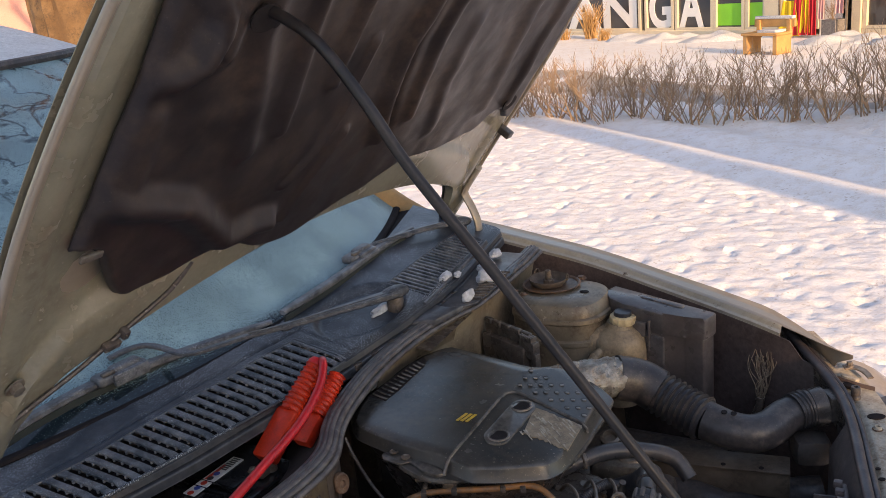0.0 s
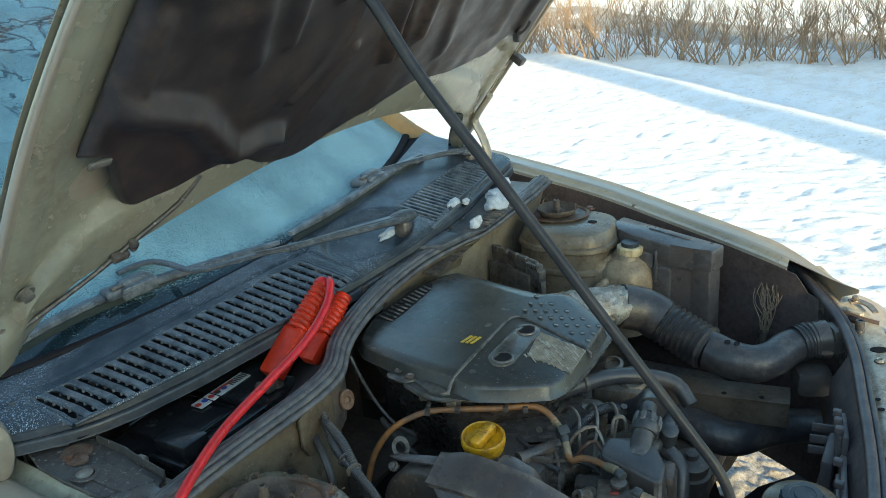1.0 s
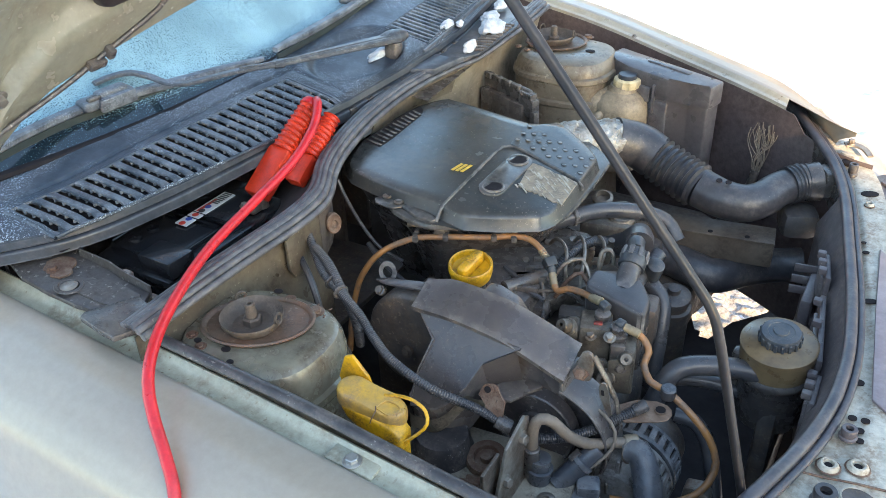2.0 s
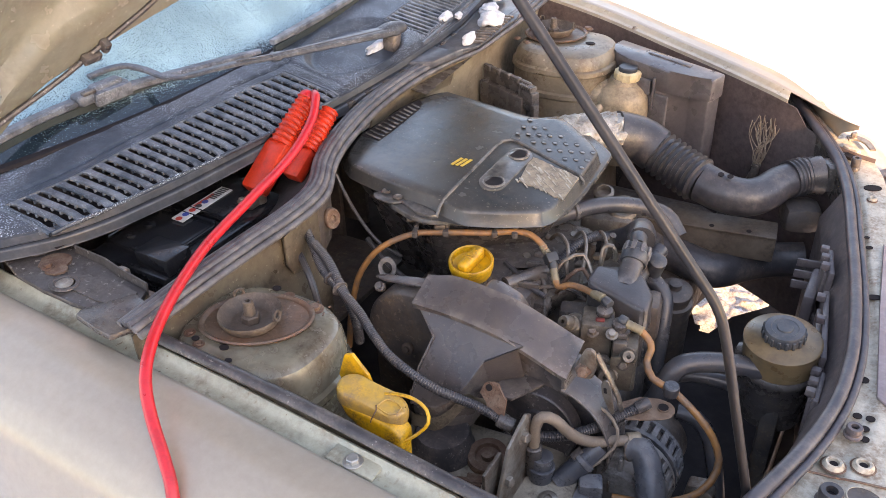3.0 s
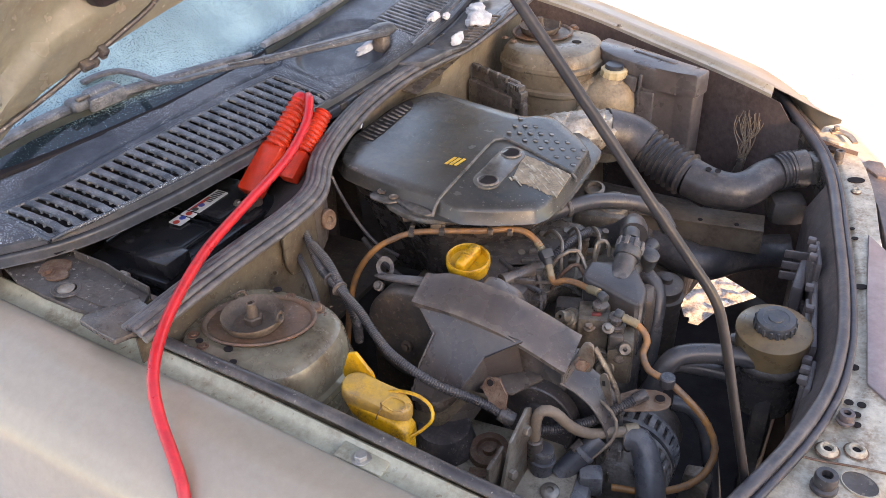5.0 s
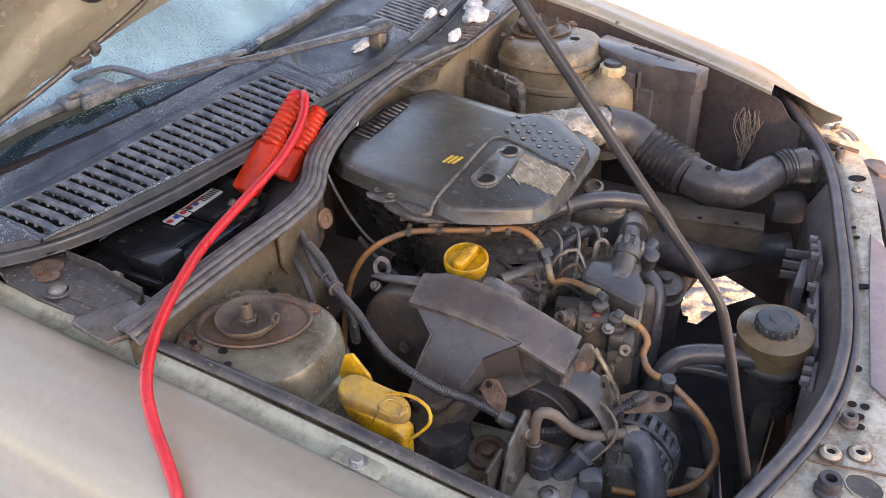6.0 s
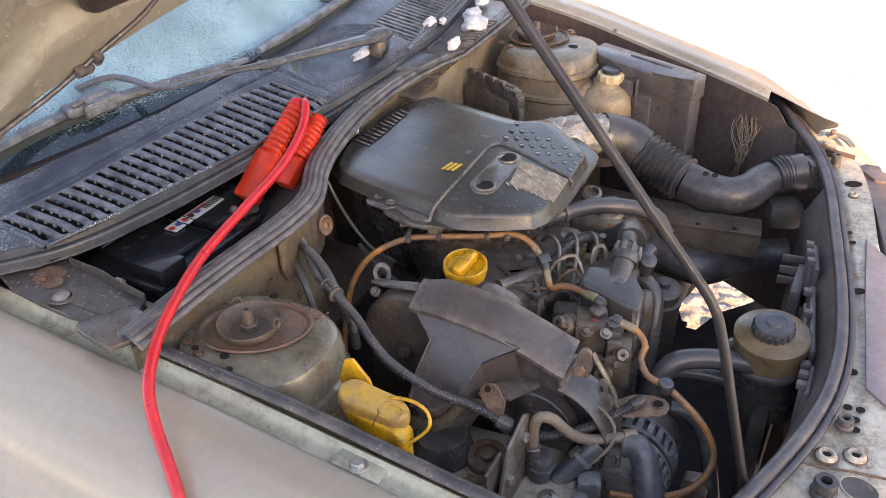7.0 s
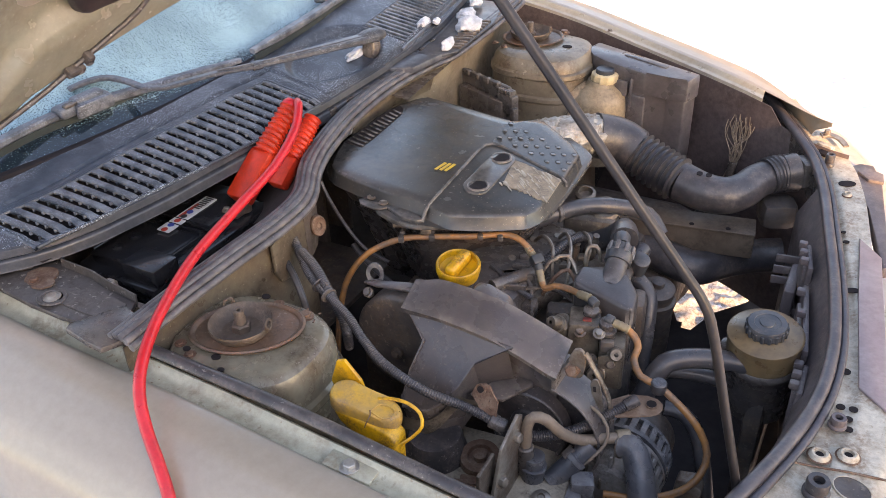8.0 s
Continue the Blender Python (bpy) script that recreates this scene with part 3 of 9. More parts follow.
def strap(bm, pts, size, step=0.012, up=(0, 0, 1), round_=0.25):
    """A bar of chamfered rectangular section along a rounded curve. size: rows of (share of the way, width, height)."""
    line = smooth_line(pts, step)
    rings = []
    for i, q in enumerate(line):
        t = (line[min(i + 1, len(line) - 1)] - line[max(i - 1, 0)]).normalized()
        x = t.cross(V(up)).normalized()
        y = x.cross(t)
        k = i / (len(line) - 1)
        w, h = table([(a, b) for a, b, c in size], k) / 2, table([(a, c) for a, b, c in size], k) / 2
        c = min(w, h) * round_ * 2
        ring = [(w, -h + c), (w, h - c), (w - c, h), (-w + c, h), (-w, h - c), (-w, -h + c), (-w + c, -h), (w - c, -h)]
        rings.append([bm.verts.new(q + x * a + y * b) for a, b in ring])
    for a, b in zip(rings, rings[1:]):
        for k in range(8):
            bm.faces.new((a[k], a[(k + 1) % 8], b[(k + 1) % 8], b[k]))
    bm.faces.new(rings[0][::-1])
    bm.faces.new(rings[-1])
    return bm


def ease(t):
    t = max(0.0, min(1.0, t))
    return t * t * (3 - 2 * t)


# ---- ground, far street, walls behind the walker ----
def band(x, y):
    """Across the street: the distance that runs square to the sun's way."""
    return 0.65 * x + 0.76 * y


def ground_height(x, y):
    near = 1 - ease((math.hypot(x, y) - 14) / 10)
    q = band(x, y)
    road = ease((q - 3.9) / 0.25) * (1 - ease((q - 5.6) / 0.4))
    h = 0.016 * noise.noise(V((x * 0.9, y * 0.9, 0)))
    trodden = 0.006 * noise.noise(V((x * 4.5, y * 4.5, 3))) + 0.008 * noise.noise(V((x * 10, y * 13, 7))) + 0.008 * noise.noise(V((x * 21, y * 26, 9)))
    pits = -0.06 * max(0.0, noise.noise(V((x * 6.5, y * 6.5, 11))) - 0.34)
    pits -= 0.055 * max(0.0, noise.noise(V((x * 11, y * 14, 15))) - 0.26)
    h += (trodden + pits) * (1 - 0.8 * road) * near
    h += 0.03 * road * math.sin(q * 9.0)
    h -= 0.05 * ease((y - 6) / 8)
    h += 0.14 * math.exp(-((q - 6.6) / 0.35) ** 2) * (0.6 + noise.noise(V((x, y, 5))))
    return h


def spaced(lo, hi, c0, c1, fine):
    out, v, s = [], c0, fine
    while v < c1:
        out.append(v)
        v += fine
    s = fine
    while v < hi:
        out.append(v)
        s *= 1.16
        v += s
    out.append(hi)
    v, s = c0, fine
    while v > lo:
        s *= 1.16
        v -= s
        out.insert(0, max(v, lo))
    return out


gx, gy = spaced(-900, 900, -4.5, 2.0, 0.028), spaced(-900, 900, 2.2, 8.6, 0.028)
bm = B()
rows_v = [[bm.verts.new((x, y, ground_height(x, y) if abs(x) < 60 and abs(y) < 60 else -0.05)) for y in gy] for x in gx]
for a, b in zip(rows_v, rows_v[1:]):
    for j in range(len(gy) - 1):
        bm.faces.new((a[j], b[j], b[j + 1], a[j + 1]))
solo("ground", bm, SNOW, "trodden snow with footprints and wheel tracks", "snow", kind="structure")

def grit_point(u, v):
    """A ragged round patch that dips under the clean snow at its rim."""
    an = 2 * math.pi * u
    rad = v * (0.52 + 0.12 * noise.noise(V((math.cos(an) * 1.5, math.sin(an) * 1.5, 2))) + 0.05 * noise.noise(V((math.cos(an) * 6, math.sin(an) * 6, 5))))
    x, y = 0.46 + rad * math.cos(an), 1.52 + rad * math.sin(an)
    return V((x, y, ground_height(x, y) + 0.016 - 0.045 * ease((v - 0.75) * 4) + 0.012 * noise.noise(V((x * 40, y * 40, 1)))))


bm = sheet(B(), grit_point, 90, 44)
solo("dirty_snow", bm, DIRTYSNOW, "gritty brown snow beside the car", "snow", kind="structure")

ALONG, FACING = V((0.855, -0.519, 0)), V((-0.519, -0.855, 0))
SHOP = V((-8.8, 22.6, -0.1))


def shop_at(a, h, out=0.0):
    return SHOP + ALONG * a + FACING * out + V((0, 0, h + 0.1))


def road_point(u, v):
    wide = 0.85 + 0.12 * noise.noise(V((u * 40, 1 if v > 0.5 else 0, 4)))
    p = V((-3.3, 11.3, 0)) + ALONG * lerp(-30, 30, u) + FACING * lerp(-wide, wide, v)
    return V((p.x, p.y, max(ground_height(p.x, p.y), -0.06) - 0.03 + 0.045 * ease(min(v, 1 - v) * 8)))


bm = sheet(B(), road_point, 200, 16)
solo("road", bm, GRAVEL, "sanded grey street with patches of snow", "road", kind="structure")

# shop front
SHOPROT = Matrix((ALONG, -FACING, V((0, 0, 1)))).transposed()


def shop_box(bm, a0, a1, h0, h1, o0, o1, bevel=0.0):
    return box(bm, shop_at((a0 + a1) / 2, (h0 + h1) / 2, (o0 + o1) / 2), (a1 - a0, abs(o1 - o0), h1 - h0), SHOPROT, bevel, 1)


shop = thing("shop_building", shop_at(5, -0.1), "cream shop front with dark windows and white letters", "shop building")
bm = B()
shop_box(bm, -14, 22, 2.7, 5.5, -6, 0.0)
shop_box(bm, -14, 22, -0.1, 5.5, -6.2, -6.0)
shop_box(bm, -14.2, -14, -0.1, 5.5, -6, 0)
shop_box(bm, 22, 22.2, -0.1, 5.5, -6, 0)
part("wall", bm, WALLTAN, shop, "tan rendered wall")
bm = B()
shop_box(bm, -14.3, 22.3, 5.5, 5.7, -6.4, 0.4)
part("roof", bm, GREY, shop)
bm = B()
shop_box(bm, -14, 7.95, -0.1, 0.06, -0.15, 0.03, 0.01)
shop_box(bm, 9.4, 22, -0.1, 0.06, -0.15, 0.03, 0.01)
part("plinth", bm, FRAME, shop, "cream plinth under the windows")
bays = [(-14, -10), (-10, -6), (-6, -2.6), (-2.6, 0.1), (0.1, 3.3), (3.52, 4.46), (4.58, 5.72), (5.80, 6.62), (6.72, 7.2), (7.66, 8.5), (9.55, 12.2), (12.3, 15), (15.1, 22)]
for a0, a1 in bays:
    w = part("window", shop_box(B(), a0 + 0.03, a1 - 0.03, 0.10, 2.66, -0.06, -0.04), SHOPGLASS, shop, "dark shop window pane")
    bm = B()
    shop_box(bm, a0 - 0.04, a0 + 0.05, 0.06, 2.7, -0.08, 0.02, 0.006)
    shop_box(bm, a1 - 0.05, a1 + 0.04, 0.06, 2.7, -0.08, 0.02, 0.006)
    shop_box(bm, a0 + 0.05, a1 - 0.05, 0.06, 0.12, -0.08, 0.02, 0.006)
    part("frame", bm, FRAME, w)
for a0, a1 in ((7.22, 7.62), (9.3, 9.5)):
    part("column", shop_box(B(), a0, a1, -0.1, 2.7, -0.1, 0.06, 0.01), FRAME, shop)
part("door", shop_box(B(), 8.55, 9.05, -0.1, 2.1, -0.05, -0.01, 0.004), SIGNWHITE, shop, "white glazed shop door")
for a0, a1, h1 in ((5.86, 6.58, 0.62), (6.76, 7.16, 0.62)):
    part("panel", shop_box(B(), a0, a1, 0.15, h1, -0.036, -0.03), GREENVINYL, shop, "green vinyl panel on the window")
for ch, a0, a1 in (("A", 0.30, 1.75), ("N", 1.84, 3.16), ("G", 3.62, 4.40), ("A", 4.64, 5.44)):
    cu = bpy.data.curves.new("letter", "FONT")
    cu.body, cu.size, cu.extrude, cu.offset = ch, 1.0, 0.006, 0.03
    tmp = new("letter_source", cu)
    me = bpy.data.meshes.new_from_object(tmp.evaluated_get(bpy.context.evaluated_depsgraph_get()))
    bpy.data.objects.remove(tmp)
    xs = [v.co.x for v in me.vertices]
    lo, hi = min(xs), max(xs)
    o = origin(shop)
    for v in me.vertices:
        v.co = shop_at(lerp(a0, a1, (v.co.x - lo) / (hi - lo)), 0.14 + v.co.y / 0.73 * 0.95, -0.028 + v.co.z) - o
    me.materials.append(SIGNWHITE)
    ob = new("letter", me)
    ob.parent = shop
    tagged(ob, "white letter on the shop window")

# unseen walls added behind the walker to shade car and road, one wall beyond
PERP = V((0.65, 0.76, 0))


def wall_square(name, p, q0, q1, h, mat, label):
    """A plain shade-casting wall out of view, square to the sun's way, p metres towards the sun."""
    c = SUN_DIR * p + PERP * ((q0 + q1) / 2) + V((0, 0, h / 2 - 0.2))
    rot = Matrix((PERP, SUN_DIR, V((0, 0, 1)))).transposed()
    return solo(name, box(B(), c, (q1 - q0, 0.4, h + 0.4), rot), mat, label, "wall", kind="structure")


wall_square("shade_wall_car", 9.0, -14.0, 1.20, 4.9, WALLTAN, "plain tan wall out of view, added to shade the car")
wall_square("shade_wall_strip", 9.0, 4.05, 4.36, 4.9, WALLTAN, "narrow tan wall out of view, added to shade a strip of road")
wall_square("shade_wall_road", 9.0, 4.56, 6.5, 4.9, WALLTAN, "wide tan wall out of view, added to shade the road")
solo("wall_west", box(B(), (-15.5, 9.5, 2.4), (12, 0.4, 5.2), Matrix.Rotation(radians(38), 3, "Z")), WALLPINK, "plain pink rendered house wall behind the tree", "wall", kind="structure")

# bare tree beside the car
def limb(bm, a, d, length, r, depth, rnd):
    n = 4
    pts = [V(a)]
    for i in range(n):
        d = (d + V((rnd.uniform(-1, 1), rnd.uniform(-1, 1), rnd.uniform(-0.4, 0.8))) * 0.22).normalized()
        pts.append(pts[-1] + d * length / n)
    tube(bm, pts, (r, r * 0.45), 8 if depth < 2 else 5, length / 8, caps=False)
    if depth < 4:
        for i in range(3 + (depth < 2)):
            k = rnd.randint(1, n)
            side = (d + V((rnd.uniform(-1, 1), rnd.uniform(-1, 1), rnd.uniform(-0.2, 0.9))) * 0.9).normalized()
            limb(bm, pts[k], side, length * rnd.uniform(0.5, 0.72), r * (0.75 - 0.1 * k), depth + 1, rnd)


rnd = random.Random(3)
tree = thing("tree", (-4.95, 3.5, -0.05), "bare winter tree with thick furrowed brown trunk", "tree")
bm = B()
tube(bm, [(-4.95, 3.5, -0.1), (-4.95, 3.48, 1.2), (-4.97, 3.46, 2.4), (-4.9, 3.5, 3.4)], (0.42, 0.27), 40, 0.06)
for v in bm.verts:
    ang = math.atan2(v.co.y - 3.48, v.co.x + 4.95)
    k = 0.022 * math.sin(ang * 17 + 2 * noise.noise(V((0, 0, v.co.z * 2.5))) * 3) + 0.03 * noise.noise(v.co * 5)
    v.co += V((math.cos(ang), math.sin(ang), 0)) * k
bmesh.ops.translate(bm, vec=(0.12, 0.20, 0), verts=bm.verts[:])
part("trunk", bm, BARK, tree, "thick furrowed trunk", 60)
bm = B()
for i in range(6):
    an = i * 1.05 + 0.3
    limb(bm, (-4.93, 3.5, 3.0 + 0.1 * i), V((math.cos(an), math.sin(an), 0.9)).normalized(), 2.3, 0.11, 0, rnd)
part("crown", bm, BARK, tree, "bare spreading branches")


# ---- hedge of bare shrubs ----
def shrub_mesh(seed):
    r = random.Random(seed)
    bm = B()
    for i in range(17):
        an, lean = r.uniform(0, 6.28), r.uniform(0.05, 1.0)
        d = V((math.cos(an) * lean, math.sin(an) * lean, 1)).normalized()
        a = V((r.uniform(-0.12, 0.12), r.uniform(-0.08, 0.08), -0.05))
        ln = r.uniform(0.46, 0.74)
        pts = [a]
        for k in range(5):
            d = (d + V((r.uniform(-1, 1), r.uniform(-1, 1), 0.25)) * 0.34).normalized()
            pts.append(pts[-1] + d * ln / 5)
        tube(bm, pts, (r.uniform(0.005, 0.009), 0.0024), 4, 0.1, caps=False)
        for k in (1, 2, 2, 3, 3, 3, 4, 4, 4, 5, 5, 5):
            e = (d + V((r.uniform(-1, 1), r.uniform(-1, 1), 0.35)) * 0.9).normalized()
            f = (e + V((r.uniform(-1, 1), r.uniform(-1, 1), 0.4)) * 0.6).normalized()
            g = r.uniform(0.05, 0.11)
            tube(bm, [pts[k], pts[k] + e * g, pts[k] + e * g + f * g], (0.0032, 0.0014), 3, 0.1, caps=False)
            h = (e + V((r.uniform(-1, 1), r.uniform(-1, 1), 0.3)) * 0.9).normalized()
            tube(bm, [pts[k] + e * g * 0.8, pts[k] + e * g * 0.8 + h * 0.05, pts[k] + e * g * 0.8 + h * 0.09 + V((0, 0, 0.012))], (0.0022, 0.0011), 3, 0.1, caps=False)
    return bm


shrubs = []
for i in range(5):
    s = solo("hedge_shrub", shrub_mesh(20 + i), TWIG, "leafless brown hedge shrub standing in the snow", "shrub", "hedge along the street")
    shrubs.append(s)
rnd = random.Random(8)
for i in range(26):
    x = -5.2 + 0.335 * i
    m = pose(x, 8.22 - 0.16 * x + rnd.uniform(-0.08, 0.08), ground_height(x, 8.3), 0, 0, rnd.uniform(0, 360))
    if i < 5:
        shrubs[i].matrix_world = m
    else:
        copy_thing(shrubs[i % 5], m)

# bench, hanging cloths, dry grass, planter by the shop
bench = thing("bench", (-1.95, 15.1, -0.05), "golden wooden bench with snow on its seat", "bench")
BROT = SHOPROT


def bench_box(bm, a, o, h, sa, so, sh):
    return box(bm, V((-1.95, 15.1, -0.05)) + ALONG * a + FACING * o + V((0, 0, h)), (sa, so, sh), BROT, 0.008, 1)


for a in (-0.32, 0.32):
    bm = B()
    bench_box(bm, a, 0, 0.16, 0.09, 0.36, 0.32)
    bench_box(bm, a, -0.18, 0.40, 0.08, 0.07, 0.30)
    part("leg", bm, WOOD, bench)
part("seat", bench_box(B(), 0, 0.02, 0.34, 0.78, 0.38, 0.045), WOOD, bench)
part("backrest", bench_box(B(), 0, -0.2, 0.50, 0.86, 0.05, 0.14), WOOD, bench)
bm = B()
bench_box(bm, 0.1, 0.0, 0.38, 0.4, 0.26, 0.05)
bench_box(bm, 0.0, -0.2, 0.59, 0.8, 0.09, 0.05)
part("snow_cap", bm, SNOWBIT, bench, "white snow lying on the bench")


def cloth(a, w, h0, h1, mat, label, flare=0.2):
    def f(u, v):
        return shop_at(a + (u - 0.5) * w * (1 + flare * (1 - v)), lerp(h0, h1, v), 0.55 + 0.04 * math.sin(u * 14) * (1 - 0.5 * v))
    solo("hanging_cloth", sheet(B(), f, 18, 6, thick=0.006), mat, label, "cloth", "cloths hung outside the shop")


cloth(8.28, 0.30, -0.02, 0.66, CLOTHYELLOW, "yellow cloth hung outside the shop", 0.9)
cloth(8.52, 0.22, 0.0, 0.70, CLOTHRED, "red cloth hung outside the shop", 0.8)
cloth(8.66, 0.16, 0.05, 0.72, CLOTHYELLOW, "yellow cloth hung outside the shop", 0.6)
cloth(8.82, 0.16, 0.0, 0.76, CLOTHRED, "red cloth hung outside the shop", 0.3)
cloth(9.02, 0.12, 0.3, 0.85, CLOTHPINK, "pale pink cloth hung outside the shop", 0.1)
cloth(9.42, 0.16, 0.4, 0.85, CLOTHPINK, "pale pink cloth hung outside the shop", 0.1)
solo("cloth_rail", shop_box(B(), 8.0, 9.6, 0.84, 0.88, 0.53, 0.57, 0.004), STEEL, "steel rail that carries the cloths", "rail")
bm = B()
shop_box(bm, 8.02, 8.05, -0.1, 0.84, 0.53, 0.57)
shop_box(bm, 9.55, 9.58, -0.1, 0.84, 0.53, 0.57)
solo("rail_stand", bm, STEEL, "steel stand of the cloth rail", "rail")
planter = thing("planter", shop_at(9.18, -0.1, 0.4), "dark square planter with a small snowy shrub", "planter")
part("pot", shop_box(B(), 9.02, 9.34, -0.1, 0.28, 0.25, 0.55, 0.01), GREY, planter)
bm = shrub_mesh(77)
bmesh.ops.scale(bm, vec=(0.5, 0.5, 0.6), verts=bm.verts[:])
bmesh.ops.translate(bm, vec=shop_at(9.18, 0.28, 0.4), verts=bm.verts[:])
part("plant", bm, TWIG, planter)


def grass_tuft(at, n, h, seed):
    r = random.Random(seed)
    bm = B()
    for i in range(n):
        an, le = r.uniform(0, 6.28), r.uniform(0.05, 0.45)
        a = V(at) + V((r.uniform(-0.12, 0.12), r.uniform(-0.12, 0.12), 0))
        tip = a + V((math.cos(an) * le * h, math.sin(an) * le * h, h * r.uniform(0.6, 1.0)))
        tube(bm, [a, (a + tip) / 2 + V((0, 0, 0.1 * h)), tip], (0.008, 0.003), 3, 0.2, caps=False)
    solo("dry_grass", bm, STRAW, "tuft of dry straw-coloured grass in front of the shop", "grass", "tufts of dry grass", at=at)


grass_tuft(shop_at(2.2, -0.1, 0.7), 160, 0.95, 1)
grass_tuft(shop_at(1.6, -0.1, 1.1), 90, 0.35, 2)
grass_tuft(shop_at(3.2, -0.1, 1.1), 90, 0.35, 3)
grass_tuft(shop_at(0.4, -0.1, 1.2), 110, 0.4, 4)


def heap(name, at, sx, sy, h, seed, mat=SNOWBIT, label="heap of cleared snow", nu=22, group=""):
    """A low lumpy heap."""
    def f(u, v):
        x, y = (u - 0.5) * 2, (v - 0.5) * 2
        d = max(0.0, 1 - (x * x + y * y))
        z = h * d ** 0.6 * (1 + 0.5 * noise.noise(V((x * 2.2, y * 2.2, seed)))) - 0.02 * h
        return V(at) + V((x * sx, y * sy, z))
    return solo(name, sheet(B(), f, nu, nu, lambda u, v: (u - 0.5) ** 2 + (v - 0.5) ** 2 > 0.26), mat, label, "snow", group, at=at)


for i, a in enumerate((4.3, 5.6, 6.8, 9.9, 11.2)):
    heap("snow_bank", shop_at(a, -0.16, 1.0 + 0.2 * (i % 2)), 0.9, 0.5, 0.26, i + 1, group="snow banks along the shop")


# ---- the car's body ----
car = thing("car", (0.1, 0.56, 0.0), "champagne-coloured hatchback parked on snow with its engine bay open", "car")


def near_edge(x):
    """Top inner edge of the near wing."""
    return V((x, -0.131 - 0.01 * math.sin((x + 0.4) * 2.0) - 0.030 * max(0.0, min(x, 0.45) - 0.05), 0.829 - 0.045 * (x + 0.38) - 0.05 * max(0.0, x - 0.3) ** 2))


WING = [(0.0, -0.030), (0.0, -0.004), (-0.005, 0.0), (-0.020, 0.002), (-0.05, 0.000), (-0.085, -0.010), (-0.12, -0.030), (-0.15, -0.062), (-0.17, -0.11), (-0.183, -0.18), (-0.187, -0.30), (-0.18, -0.50), (-0.17, -0.62)]


def wing_point(x, k):
    i = min(int(k), len(WING) - 2)
    f = k - i
    e = near_edge(x)
    fade = 1 - 0.55 * ease((x - 0.55) / 0.45)
    return V((x, e.y + lerp(WING[i][0], WING[i + 1][0], f) * fade, e.z + lerp(WING[i][1], WING[i + 1][1], f)))


bm = sheet(B(), lambda u, v: wing_point(lerp(-0.80, 0.80, u), v * (len(WING) - 1)), 48, 36, thick=0.0015)
part("front_wing", bm, PAINT, car, "near front wing with a soft rounded shoulder", 60)

# drip ledge between wing and bay, with its black sealing strip
bm = sheet(B(), lambda u, v: (lambda x, e: V((x, e.y + lerp(0.0005, 0.038, v), e.z - 0.012 + 0.010 * math.exp(-((v - 0.9) / 0.2) ** 2))))(lerp(-0.80, 0.80, u), near_edge(lerp(-0.80, 0.80, u))), 60, 10, thick=0.002)
part("drip_ledge", bm, LEDGE, car, "pale green painted drip ledge with rust marks")
part("ledge_pad", box(B(), V((0.262, -0.1285, 0.7910)), (0.070, 0.030, 0.006), Matrix.Rotation(0.055, 3, "Y"), 0.003), LEDGE, car)
part("wing_bolt", bolt(B(), (0.262, -0.1320, 0.7940), r=0.0085, h=0.007), ZINC, car, "zinc hexagon bolt")
bm = B()
tube(bm, [(-0.10, -0.098, 0.828), (0.1, -0.100, 0.820), (0.2, -0.102, 0.8145), (0.3, -0.106, 0.808), (0.4, -0.110, 0.802), (0.5, -0.111, 0.797), (0.66, -0.105, 0.785)], 0.0095, 10, 0.03, flat=0.75)
part("sealing_strip", bm, RUBBER, car, "black rubber sealing strip")

# inner wing walls
bm = sheet(B(), lambda u, v: V((lerp(-0.12, 0.80, u), -0.091 - 0.018 * u + 0.01 * v, lerp(0.818 - 0.03 * u, 0.36, v))), 20, 8, thick=0.002)
part("inner_wing", bm, BAY, car, "grimy inner wing panel")


def far_edge(x):
    y = soft_table([(-0.8, 1.375), (-0.37, 1.366), (-0.03, 1.350), (0.097, 1.322), (0.256, 1.268), (0.406, 1.197), (0.499, 1.152), (0.591, 1.096), (0.66, 1.052)], x, 0.06)
    z = soft_table([(-0.8, 1.005), (-0.37, 0.945), (-0.03, 0.889), (0.2, 0.853), (0.4, 0.838), (0.5, 0.829), (0.66, 0.812)], x, 0.08)
    return V((x, y, z))


FARWING = [(-0.030, -0.040), (-0.028, -0.006), (-0.018, -0.004), (-0.010, 0.006), (0.0, 0.008), (0.008, 0.007), (0.035, 0.006), (0.075, -0.002), (0.11, -0.022), (0.138, -0.075), (0.155, -0.26), (0.145, -0.56)]


def far_wing(u, v, lo=3 / 11, hi=1.0):
    x = lerp(-0.80, 0.655, u)
    k = lerp(lo, hi, v) * (len(FARWING) - 1)
    i = min(int(k), len(FARWING) - 2)
    e = far_edge(x)
    a, b = lerp(FARWING[i][0], FARWING[i + 1][0], k - i), lerp(FARWING[i][1], FARWING[i + 1][1], k - i)
    tip = 1 - 0.985 * ease((x - 0.44) / 0.21)
    a, b = (a, b) if k < 3 else (a * tip, b * tip)
    return V((x, e.y + a, e.z + b))


part("front_wing", sheet(B(), far_wing, 48, 28, thick=0.0015), PAINT, car, "far front wing catching the sun at its tip", 60)
part("drip_ledge", sheet(B(), lambda u, v: far_wing(0.897 * u, v, 0.0, 3 / 11), 48, 12, thick=0.0015), FARLEDGE, car, "drip ledge of the far wing, sky reflection painted in as pale", 60)
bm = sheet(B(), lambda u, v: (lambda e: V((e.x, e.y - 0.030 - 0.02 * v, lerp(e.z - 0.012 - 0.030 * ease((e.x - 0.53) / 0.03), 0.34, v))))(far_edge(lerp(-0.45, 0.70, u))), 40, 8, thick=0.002)
